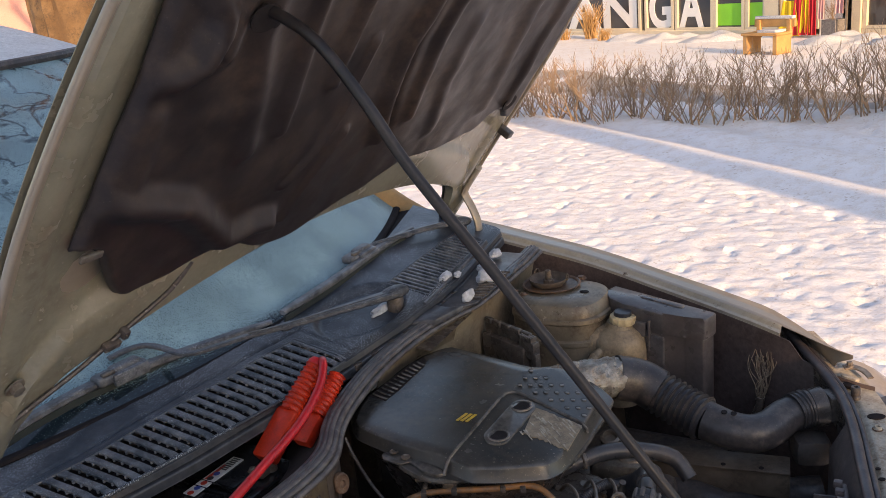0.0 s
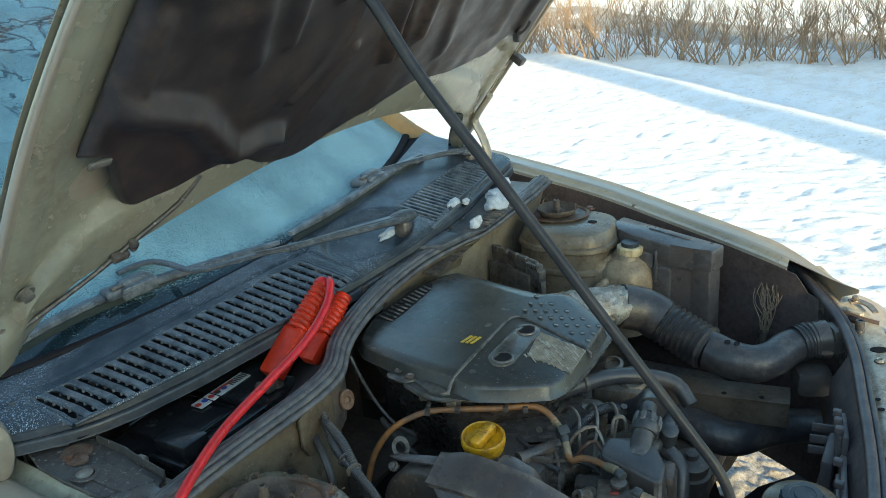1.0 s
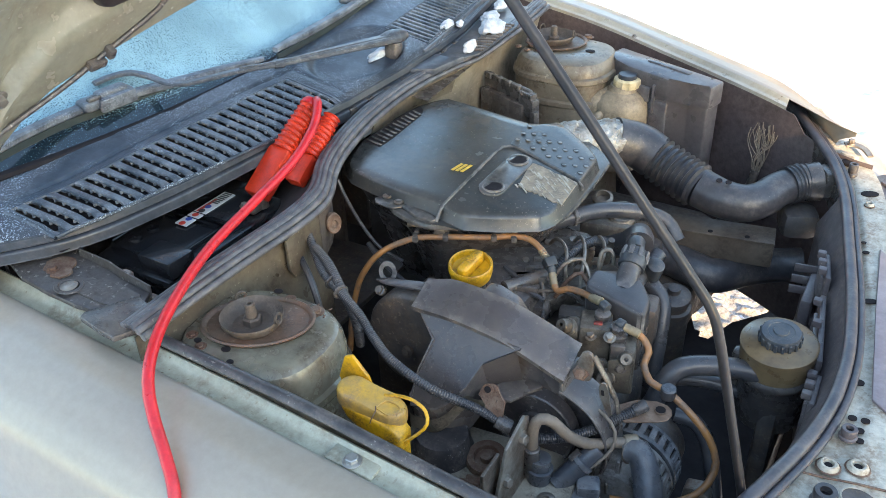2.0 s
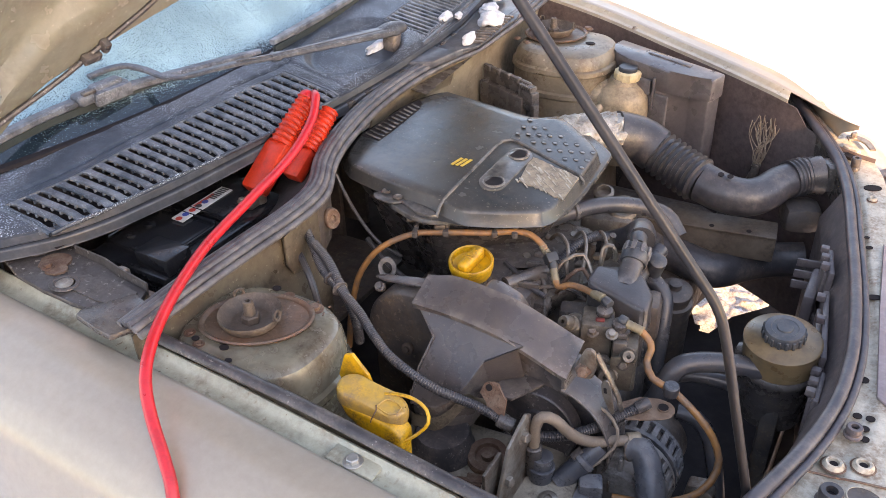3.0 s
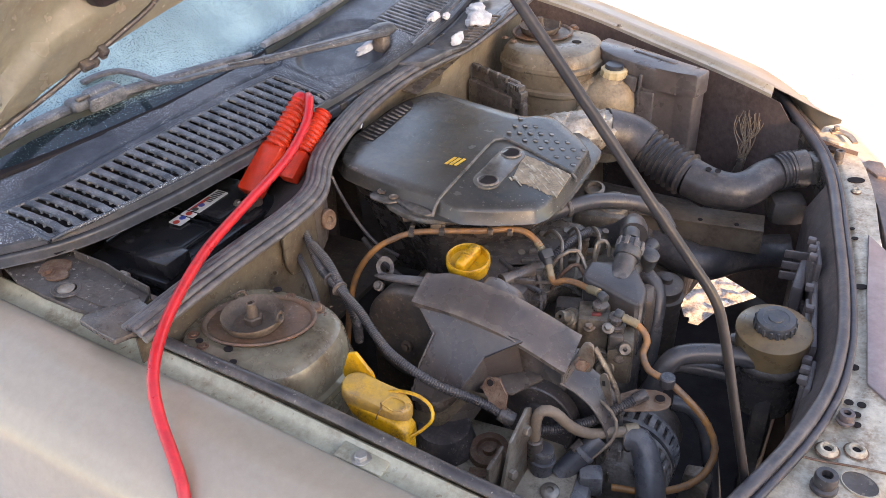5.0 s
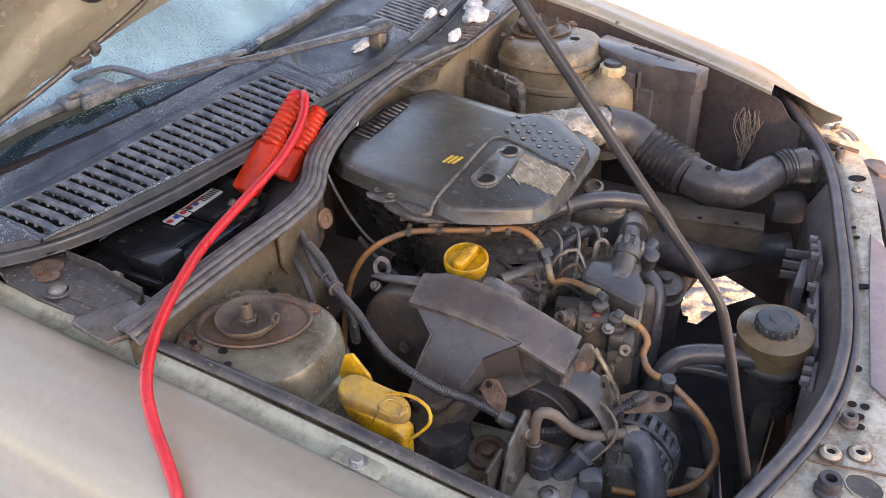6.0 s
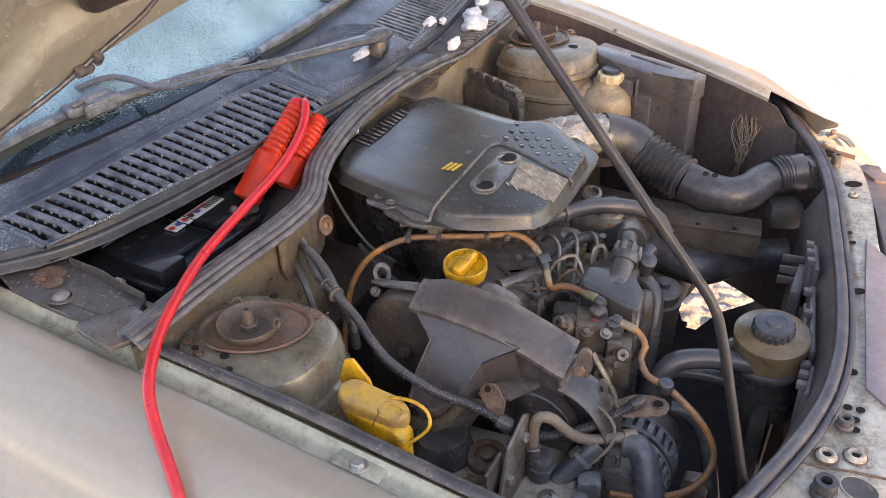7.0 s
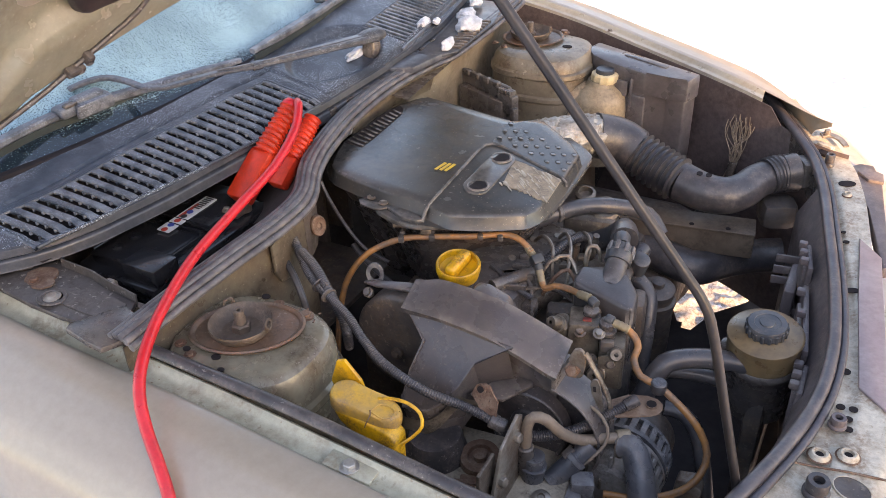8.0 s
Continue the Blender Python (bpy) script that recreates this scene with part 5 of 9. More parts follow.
def ridge_sum(y, s):
    """Swell of the felt: the strongest ridge rules, grooves are cut after."""
    top = dent = 0.0
    for line, w, h in RIDGES:
        dist = 9.0
        for (a, b), (c, d) in zip(line, line[1:]):
            dx, dy = c - a, d - b
            t = max(0.0, min(1.0, ((y - a) * dx + (s - b) * dy) / (dx * dx + dy * dy)))
            dist = min(dist, math.hypot(y - a - t * dx, s - b - t * dy))
        bulge = h * math.exp(-(dist / (1.15 * w)) ** 2)
        top, dent = top + max(0.0, bulge) ** 3, min(dent, bulge)
    return top ** (1 / 3) + dent


def mat_point(u, v):
    y = lerp(-0.062, 1.30, u)
    lo = sum(table(MAT_LOW, y + 0.009 * k) for k in range(-3, 4)) / 7
    s = lerp(lo, 0.93, v ** 1.25)
    y += 0.05 * v * (1 - u)
    edge = ease(min(v / 0.03, u / 0.012, (1 - u) / 0.012))
    out = 0.012 * edge - 0.012 + ridge_sum(y, s) * ease(min(v / 0.10, u / 0.05, (1 - u) / 0.05) + 0.1) + 0.008 * noise.noise(V((y * 5, s * 5, 1))) + 0.003 * noise.noise(V((y * 13, s * 9, 4))) + 0.0018 * noise.noise(V((y * 20, s * 20, 2))) + 0.03 * math.sin(math.pi * min(1, max(0, u))) * v
    return hood_at(y, s, out)


part("insulation_mat", sheet(B(), mat_point, 260, 150, thick=0.004), FELT, hood, "sooty black-brown felt insulation with pressed ridges", 170)
part("mat_recess", lathe(B(), [(0.022, 0.0), (0.022, 0.002), (0.0, 0.002)], hood_at(1.20, 0.235, 0.012), H_N, 20, sx=1.4), HOLE, hood)
clip = part("mat_clip", box(B(), hood_at(-0.035, 0.232, 0.004), (0.035, 0.012, 0.006), aim(H_N), 0.002), STEEL, hood, "small steel clip")
part("hinge_bolt", bolt(B(), hood_at(-0.088, -0.012, -0.006), H_N, 0.010, 0.010), STEEL, hood, "hexagon hinge bolt")
part("hinge_bolt", bolt(B(), hood_at(-0.115, -0.075, -0.006), H_N, 0.008, 0.008), STEEL, hood)
bm = B()
tube(bm, [hood_at(-0.13, -0.10, 0.006), hood_at(-0.06, -0.065, 0.006), hood_at(0.02, -0.022, 0.006), hood_at(0.10, 0.030, 0.004), hood_at(0.16, 0.075, 0.004), hood_at(0.19, 0.12, 0.0)], 0.0042, 8, 0.02)
part("washer_hose", bm, RUBBER, hood, "thin washer hose along the rear edge")
bm = B()
box(bm, hood_at(0.062, 0.002, 0.008), (0.030, 0.014, 0.014), aim(H_N), 0.003)
box(bm, hood_at(0.082, 0.018, 0.008), (0.012, 0.018, 0.016), aim(H_N), 0.003)
part("hose_clip", bm, PLASTIC, hood, "black plastic hose clip")
bm = B()
lathe(bm, [(0.008, 0), (0.010, 0.002), (0.008, 0.006), (0, 0.007)], hood_at(0.12, 0.585, 0.02), H_N, 12)
lathe(bm, [(0.020, 0.0), (0.020, 0.002), (0.0, 0.002)], hood_at(0.095, 0.595, 0.026), H_N, 20, sx=1.3)
part("prop_socket", bm, HOLE, hood)
# far hinge arm
bm = B()
pts = [V((-0.296, 1.29, 1.140)), V((-0.341, 1.29, 1.082)), V((-0.346, 1.29, 1.061)), V((-0.329, 1.29, 1.028)), V((-0.314, 1.29, 0.982)), V((-0.315, 1.29, 0.932)), V((-0.325, 1.29, 0.890))]
tube(bm, pts, 0.016, 10, 0.008, flat=0.5)
part("hinge_arm", bm, PAINT, hood, "bent painted hinge arm")
bm = box(B(), hood_at(1.335, 0.105, 0.0), (0.03, 0.02, 0.05), aim(H_N), 0.004)
part("rubber_stop", bm, RUBBER, hood)
bm = B()
lathe(bm, [(0.030, -0.03), (0.042, -0.02), (0.046, 0.0), (0.042, 0.02), (0.030, 0.03)], (-0.440, -0.140, 0.885), (1, 0.1, 0.1), 28, sx=0.7, sy=1.3)
part("hinge_boss", bm, PAINT, hood, "rounded hinge boss")

# ---- prop rod ----
rod = thing("prop_rod", (0.69, 0.10, 0.70), "black-brown steel rod propping the hood", "prop rod")
ROD = [(0.688, 0.10, 0.66), (0.683, 0.10, 0.719), (0.650, 0.10, 0.85), (0.622, 0.10, 0.955), (0.606, 0.10, 0.995), (0.575, 0.10, 1.035), (0.512, 0.10, 1.113), (0.369, 0.10, 1.291), (0.262, 0.10, 1.422), (0.212, 0.10, 1.497), (0.156, 0.10, 1.568), (0.104, 0.10, 1.604), (0.060, 0.10, 1.622)]
part("shaft", tube(B(), ROD, (0.0056, 0.0076), 14, 0.012), RODM, rod)
part("pivot_clip", box(B(), (0.690, 0.10, 0.70), (0.03, 0.03, 0.05), None, 0.006), PLASTIC, rod)

# ---- cowl ----
COWL_F = [(-0.26, -0.60), (-0.19, -0.505), (-0.088, -0.406), (-0.034, -0.360), (0.04, -0.326), (0.16, -0.294), (0.39, -0.256), (0.52, -0.230), (0.73, -0.211), (0.85, -0.209), (1.0, -0.216), (1.36, -0.275)]
COWL_B = [(-0.26, -0.74), (-0.05, -0.65), (0.042, -0.575), (0.126, -0.500), (0.237, -0.466), (0.413, -0.438), (0.555, -0.420), (0.78, -0.435), (1.0, -0.452), (1.36, -0.56)]


def cowl_front(y):
    return V((soft_table(COWL_F, y, 0.03), y, 0.898 + 0.040 * y))


def cowl_back(y):
    return V((soft_table(COWL_B, y, 0.03), y, 0.926 + 0.060 * y))


GRILLES = [(-0.045, 0.530, 25), (0.855, 1.225, 22)]


def grille_x(a, y):
    """Front and rear edge of a grille at y."""
    if a < 0.5:
        return (soft_table([(-0.05, -0.350), (0.002, -0.332), (0.042, -0.318), (0.109, -0.304), (0.216, -0.278), (0.337, -0.253), (0.415, -0.239), (0.53, -0.222)], y, 0.03) - 0.006,
                soft_table([(-0.05, -0.468), (0.017, -0.443), (0.085, -0.424), (0.218, -0.404), (0.30, -0.391), (0.367, -0.379), (0.45, -0.371), (0.53, -0.352)], y, 0.03))
    return lerp(-0.222, -0.266, (y - 0.85) / 0.37), lerp(-0.332, -0.352, (y - 0.85) / 0.37)


def cowl_point(y, w):
    """Rounded front shoulder, a groove behind the near grille, a bowl round the wiper pivot."""
    p = cowl_front(y).lerp(cowl_back(y), w)
    p.z += 0.005 * ease(w / 0.07)
    if y < 0.58:
        p.z -= 0.0045 * math.exp(-((p.x - grille_x(0, max(-0.05, min(0.53, y)))[1] + 0.022) / 0.0035) ** 2)
    p.z -= 0.018 * ease((1.0 - math.hypot((y - 0.715) / 0.145, (p.x + 0.315) / 0.088)) / 0.22)
    p.z -= 0.003 * math.exp(-((y - 0.563) / 0.004) ** 2)
    return p


def grille_point(a, y, t):
    f, b = grille_x(a, y)
    x0, x1 = cowl_front(y).x, cowl_back(y).x
    return cowl_point(y, min(1.0, (lerp(f, b, t) - x0) / (x1 - x0)))


cowl = thing("scuttle_cover", (-0.35, 0.56, 0.90), "dark grey plastic windscreen cowl dusted with frost", "scuttle cover")


def in_grille(u, v):
    y = lerp(-0.25, 1.34, u)
    x = cowl_point(y, v).x
    return any(a < y < b and grille_x(a, y)[1] < x < grille_x(a, y)[0] for a, b, n in GRILLES)


part("panel", sheet(B(), lambda u, v: cowl_point(lerp(-0.25, 1.34, u), v), 318, 72, in_grille, thick=0.003), COWL, cowl)
part("scuttle", sheet(B(), lambda u, v: (lambda p: p + V((-0.10 * v, 0, -0.004 - 0.02 * v)))(cowl_back(lerp(-0.25, 1.33, u))), 40, 3), HOLE, cowl, "dark gap at the foot of the windscreen")
LIPS = [(0.0, 0.0, -0.001), (0.2, 0.004, -0.003), (0.45, 0.006, -0.014), (0.5, 0.001, -0.017), (0.62, 0.010, -0.019), (1.0, 0.013, -0.036)]
bm = sheet(B(), lambda u, v: (lambda p: p + V((table([(a, b) for a, b, c in LIPS], v), 0, table([(a, c) for a, b, c in LIPS], v))))(cowl_front(lerp(-0.22, 1.33, u))), 100, 20, thick=0.003)
part("front_lip", bm, COWLP, cowl, "dusty stepped black front lip")
for k in range(9):
    y = 0.50 + 0.055 * k
    part("lip_notch", box(B(), cowl_front(y) + V((0.0095, 0, -0.024)), (0.008, 0.020, 0.013), Matrix.Rotation(-0.12, 3, "Z"), 0.002), PLASTIC, cowl)
for a, b, n in GRILLES:
    bm = sheet(B(), lambda u, v: grille_point(a, lerp(a, b, u), v) + V((0, 0, -0.030)), 30, 8)
    part("grille_well", bm, HOLE, cowl, "dark hollow under the grille")
    bm = B()
    ring = [grille_point(a, lerp(a, b, k / 24), 0) for k in range(25)] + [grille_point(a, b, k / 6) for k in range(1, 7)] + [grille_point(a, lerp(b, a, k / 24), 1) for k in range(1, 25)] + [grille_point(a, a, 1 - k / 6) for k in range(1, 7)]
    for p, q in zip(ring, ring[1:] + ring[:1]):
        tube(bm, [p + V((0, 0, -0.0015)), q + V((0, 0, -0.0015))], 0.0038, 8, 0.05)
    part("grille_rim", bm, COWL, cowl)
    for i in range(n + 1):
        wd = (b - a) / n * (0.56 if a < 0.5 else 0.50)
        y = lerp(a, b, i / n)
        rings, bm = [], B()
        for w in [k / 12 for k in range(13)]:
            yy = max(a, min(b, y + 0.005 * (0.5 - w)))
            p = grille_point(a, yy, w) + V((0, 0, 0.0005))
            half = wd / 2 * (1 + 0.4 * (abs(w - 0.5) * 2) ** 8)
            rings.append([bm.verts.new(p + V((0, sy * half, sz))) for sy, sz in ((-0.9, -0.006), (0.9, -0.006), (1, -0.0015), (0.72, 0.0005), (-0.72, 0.0005), (-1, -0.0015))])
            if a < 0.5 and 0 < w < 1 and round(w * 12) % 2 == 0:
                box(bm, p + V((0, -half - 0.0012, -0.0045)), (0.0030, 0.0044, 0.005))
        for r0, r1 in zip(rings, rings[1:]):
            for k in range(6):
                bm.faces.new((r0[k], r0[(k + 1) % 6], r1[(k + 1) % 6], r1[k]))
        part("slat", bm, SLAT, cowl)
# drain tray, gusset and small vent at the far end
TRAY = [(-0.262, 1.089), (-0.235, 1.22), (-0.150, 1.22), (-0.118, 1.084), (-0.122, 0.904), (-0.165, 0.840), (-0.205, 0.840), (-0.225, 1.005)]
part("drain_tray", prism(B(), TRAY, lambda u, v, w: V((u, v, 0.872 + 0.045 * v + w)), -0.004, 0.002, 0.0015), COWLP, cowl, "dark grey drain tray")
part("gusset", prism(B(), [(-0.208, 0.750), (-0.200, 0.850), (-0.164, 0.838), (-0.135, 0.862), (-0.158, 0.775)], lambda u, v, w: V((u, v, 0.880 + 0.045 * v + w)), -0.012, 0.003, 0.003), COWLP, cowl)
part("tray_wall", strap(B(), [(-0.212, 0.82, 0.922), (-0.222, 0.95, 0.930), (-0.240, 1.10, 0.938), (-0.255, 1.22, 0.945)], [(0, 0.006, 0.03), (1, 0.006, 0.03)]), COWLP, cowl)
for i in range(11):
    y = 0.915 + 0.0165 * i
    part("vent_rib", box(B(), (-0.140 - 0.0006 * i, y, 0.8765 + 0.045 * y), (0.044, 0.007, 0.006), Matrix.Rotation(0.35, 3, "Z"), 0.0015, 1), PLASTIC, cowl)
bm = B()
sheet(bm, lambda u, v: V((lerp(-0.30, -0.145, u) - 0.01 * v, lerp(0.72, 1.28, v), 0.880 + 0.03 * v - 0.012 * u)), 8, 20, thick=0.002)
part("gutter", bm, PLASTIC, cowl)

# snow left on the cowl
def clump(at, r, seed):
    bm = B()
    bmesh.ops.create_icosphere(bm, subdivisions=3, radius=1.0)
    for v in bm.verts:
        k = 0.95 + 0.38 * noise.noise(v.co * 1.5 + V((seed, 0, 0))) + 0.15 * noise.noise(v.co * 4.5 + V((0, seed, 0)))
        v.co = V(at) + V((v.co.x * r[0] * k, v.co.y * r[1] * k, v.co.z * r[2] * k))
    solo("snow_clump", bm, SNOWBIT, "small white snow clump lying on the cowl", "snow", "snow clumps on the cowl", at=at, smooth=60)


clump((-0.158, 1.030, 0.932), (0.030, 0.034, 0.018), 1)
clump((-0.190, 1.085, 0.935), (0.022, 0.032, 0.014), 2)
clump((-0.147, 0.908, 0.926), (0.011, 0.026, 0.014), 3)
clump((-0.236, 0.960, 0.946), (0.012, 0.028, 0.012), 4)
clump((-0.292, 0.762, 0.934), (0.013, 0.042, 0.010), 5)
clump((-0.205, 1.17, 0.940), (0.014, 0.024, 0.012), 6)
clump((-0.215, 0.985, 0.946), (0.008, 0.014, 0.008), 7)



# ---- wipers ----
def wiper(pivot, arm, sizes, joint, head, blade, label):
    """Cast arm with a hinge joint, a domed pivot cap, a coupling and a blade with its rubber edge."""
    w = thing("wiper", pivot, label, "wiper", "windscreen wipers")
    way = V(arm[1]) - V(arm[0])
    turn = Matrix.Rotation(math.atan2(-way.x, way.y), 3, "Z")
    bm = B()
    bmesh.ops.create_icosphere(bm, subdivisions=4, radius=1.0)
    for v in bm.verts:
        c = v.co
        q = V((math.copysign(abs(c.x) ** 0.75, c.x) * 0.021, math.copysign(abs(c.y) ** 0.8, c.y) * 0.036, c.z * 0.017 if c.z > 0 else c.z * 0.010))
        v.co = V(pivot) + turn @ q + V((0, 0, 0.004))
    part("pivot_cap", bm, WIPER, w, "rounded frosted pivot cap", 60)
    part("pivot_post", lathe(B(), [(0.020, -0.045), (0.019, -0.006), (0.016, 0.0), (0, 0.0)], pivot, (0.1, 0, 1), 24), PLASTIC, w)
    a = part("arm", strap(B(), arm, sizes, 0.008), WIPERARM, w, "flat pressed arm")
    part("arm_ridge", strap(B(), [V(p) + V((0.002, 0, 0.006)) for p in arm[:5]], [(0, 0.011, 0.006), (1, 0.005, 0.003)], 0.012), WIPERARM, a)
    j, jd = V(joint[0]), V(joint[1])
    part("hinge_joint", strap(B(), [j - jd * 0.010, j, j + jd * 0.010], [(0, 0.019, 0.016), (1, 0.018, 0.015)]), WIPERARM, a)
    d = (V(blade[-2]) - V(blade[1])).normalized()
    k = Matrix.Rotation(math.atan2(-d.x, d.y), 3, "Z")
    h = V(head)
    bm = B()
    box(bm, h, (0.036, 0.105, 0.020), k, 0.007, 3)
    box(bm, h + k @ V((0.002, 0.012, 0.010)), (0.024, 0.060, 0.014), k, 0.005, 3)
    box(bm, h + k @ V((0.020, 0.012, -0.004)), (0.012, 0.075, 0.024), k, 0.004, 2)
    bridge = part("bridge", bm, WIPER, w, "frosted blade coupling")
    part("bridge_clip", box(B(), h + k @ V((0.012, -0.030, 0.012)), (0.012, 0.026, 0.008), k, 0.003, 2), PLASTIC, bridge)
    part("blade", strap(B(), blade, [(0, 0.014, 0.010), (0.15, 0.022, 0.014), (0.85, 0.022, 0.014), (1, 0.012, 0.010)], 0.02), WIPER, w, "frosted blade")
    part("rubber", strap(B(), [V(p) + V((0.004, 0, -0.014)) for p in blade], [(0, 0.006, 0.014), (1, 0.006, 0.014)], 0.03), BLADERUBBER, w)
    return w


wiper((-0.266, 0.785, 0.962), [(-0.262, 0.790, 0.966), (-0.281, 0.736, 0.970), (-0.319, 0.628, 0.977), (-0.359, 0.515, 0.984), (-0.396, 0.443, 0.988), (-0.418, 0.36, 0.994), (-0.432, 0.332, 0.995), (-0.46, 0.318, 0.997), (-0.501, 0.317, 1.003), (-0.534, 0.302, 1.010), (-0.552, 0.272, 1.010), (-0.561, 0.240, 1.006)],
      [(0, 0.038, 0.016), (0.25, 0.026, 0.012), (0.44, 0.016, 0.010), (0.5, 0.015, 0.008), (1, 0.014, 0.008)], ((-0.359, 0.515, 0.984), (-0.37, -0.92, 0.05)), (-0.522, 0.228, 0.990),
      [(-0.505, -0.09, 0.985), (-0.520, -0.023, 0.985), (-0.533, 0.06, 0.985), (-0.534, 0.169, 0.985), (-0.508, 0.299, 0.980), (-0.478, 0.421, 0.973), (-0.442, 0.561, 0.966)], "frosted wiper arm and blade parked low on the windscreen")
wiper((-0.355, 1.26, 0.985), [(-0.36, 1.25, 0.995), (-0.385, 1.19, 1.0), (-0.409, 1.129, 1.003), (-0.437, 1.031, 1.006), (-0.457, 0.983, 1.006), (-0.462, 0.93, 1.004)],
      [(0, 0.026, 0.012), (0.5, 0.016, 0.010), (1, 0.014, 0.008)], ((-0.42, 1.09, 1.004), (-0.3, -0.95, 0.0)), (-0.455, 0.915, 1.004),
      [(-0.416, 0.573, 0.985), (-0.416, 0.70, 0.990), (-0.422, 0.80, 0.993), (-0.430, 0.885, 0.996), (-0.440, 1.02, 1.001), (-0.440, 1.149, 1.003)], "frosted wiper with its blade across the cowl")

# ---- battery in its well ----
well = thing("battery_well", (-0.25, 0.1, 0.60), "grimy grey metal plate round the battery well", "metal plate")
bm = B()
EDGE = [(-0.379, 0.002), (-0.352, -0.012), (-0.339, -0.026), (-0.268, -0.029), (-0.235, -0.036), (-0.159, -0.047)]
prism(bm, EDGE + [(-0.135, -0.098), (-0.145, -0.126), (-0.205, -0.112), (-0.237, -0.118), (-0.298, -0.118), (-0.371, -0.110), (-0.46, -0.08), (-0.46, 0.0)], lambda u, v, w: V((u, v, w + 0.003 * math.sin(u * 34) + 0.004 * noise.noise(V((u * 30, v * 30, 0))))), 0.843, 0.850, 0.002)
part("plate", bm, PLATE, well, "rusty grey scuttle plate")
bm = B()
prism(bm, [(-0.205, -0.126), (-0.200, -0.140), (-0.151, -0.147), (-0.120, -0.150), (-0.100, -0.110), (-0.135, -0.070), (-0.165, -0.062)], lambda u, v, w: V((u, v, w)), 0.846, 0.856, 0.003)
part("bracket", bm, PLASTIC, well, "black plastic end bracket")
part("rusty_bolt", bolt(B(), (-0.340, -0.075, 0.853), r=0.007, h=0.006), RUST, well)
for k, (x, y, w_, l_, tn_) in enumerate(((-0.345, -0.058, 0.050, 0.045, 0.5), (-0.325, -0.072, 0.036, 0.03, 0.2), (-0.405, -0.055, 0.06, 0.03, 0.3))):
    part("rust_crust", prism(B(), [(w_ / 2 * math.cos(a_) * (1 + 0.25 * noise.noise(V((a_ * 3, k, 1)))), l_ / 2 * math.sin(a_) * (1 + 0.25 * noise.noise(V((a_ * 3, k, 7))))) for a_ in (i_ * 0.3491 for i_ in range(18))], lambda u, v, w: V((x + u * math.cos(tn_) - v * math.sin(tn_), y + u * math.sin(tn_) + v * math.cos(tn_), 0.8515 + w + 0.0008 * k)), -0.002, 0.0012), RUST if k < 2 else PLATE, well)
part("lap_sheet", prism(B(), [(-0.300, -0.070), (-0.215, -0.052), (-0.165, -0.058), (-0.150, -0.095), (-0.205, -0.100), (-0.260, -0.098)], lambda u, v, w: V((u, v, 0.8525 + w)), -0.001, 0.0014, 0.0006, 1), PLATE, well, "lapped grey sheet")
part("plug_ring", lathe(B(), [(0.021, 0), (0.020, 0.0016), (0.015, 0.002), (0.014, 0.0004)], (-0.280, -0.093, 0.8535), seg=24, sx=1.2), PLATE, well)
part("round_plug", lathe(B(), [(0.014, 0), (0.013, 0.003), (0.010, 0.0035), (0.007, 0.006), (0, 0.006)], (-0.280, -0.093, 0.852), seg=20), STEEL, well, "bright round plug")
# dark sheets added to close the well and block light leaking in from outside
for c, sz in (((-0.48, 0.24, 0.74), (0.01, 0.62, 0.34)), ((-0.30, -0.03, 0.72), (0.30, 0.01, 0.22)), ((-0.28, 0.22, 0.60), (0.40, 0.60, 0.01)), ((-0.36, 0.52, 0.72), (0.24, 0.01, 0.28)), ((-0.37, 0.62, 0.73), (0.24, 0.01, 0.30)), ((-0.118, 0.08, 0.70), (0.01, 0.30, 0.28))):
    part("well_closing_sheet", box(B(), c, sz), DARK, well)
bm = sheet(B(), lambda u, v: (lambda k: V((lerp(EDGE[int(k)][0], EDGE[min(5, int(k) + 1)][0], k - int(k)), lerp(EDGE[int(k)][1], EDGE[min(5, int(k) + 1)][1], k - int(k)) + 0.002 * v, 0.843 + 0.020 * v)))(u * 4.999), 40, 3, thick=0.0025)
part("well_rim", bm, PLATE, well)
bat = thing("battery", (-0.30, 0.18, 0.62), "black car battery with a printed label strip", "battery")
part("case", box(B(), (-0.30, 0.18, 0.70), (0.175, 0.30, 0.17), None, 0.006), BATTERY, bat)
part("lid", box(B(), (-0.30, 0.18, 0.795), (0.18, 0.305, 0.022), None, 0.006), BATTERY, bat, "black stepped lid")
bm = B()
box(bm, (-0.312, 0.115, 0.812), (0.135, 0.12, 0.016), None, 0.006)
box(bm, (-0.312, 0.265, 0.814), (0.135, 0.13, 0.016), None, 0.006)
part("lid_block", bm, BATTERY, bat)
for x0, y0, x1, y1 in ((-0.236, 0.06, -0.236, 0.17), (-0.236, 0.205, -0.236, 0.325), (-0.372, 0.06, -0.372, 0.17), (-0.24, 0.178, -0.37, 0.178), (-0.24, 0.196, -0.37, 0.196)):
    part("lid_rib", tube(B(), [(x0, y0, 0.8225), ((x0 + x1) / 2, (y0 + y1) / 2, 0.8228), (x1, y1, 0.8225)], 0.0022, 6, 0.03), BATTERY, bat)
for y in (0.085, 0.125, 0.250, 0.290):
    part("cell_plug", lathe(B(), [(0.011, 0), (0.011, 0.003), (0.009, 0.004), (0.003, 0.004), (0.003, 0.002), (0, 0.002)], (-0.345, y, 0.8195), seg=18), BATTERY, bat)
part("terminal_cover", box(B(), (-0.245, 0.062, 0.820), (0.075, 0.055, 0.035), None, 0.006), BATTERY, bat, "black terminal cover")
LX, LY = -0.304, 0.214
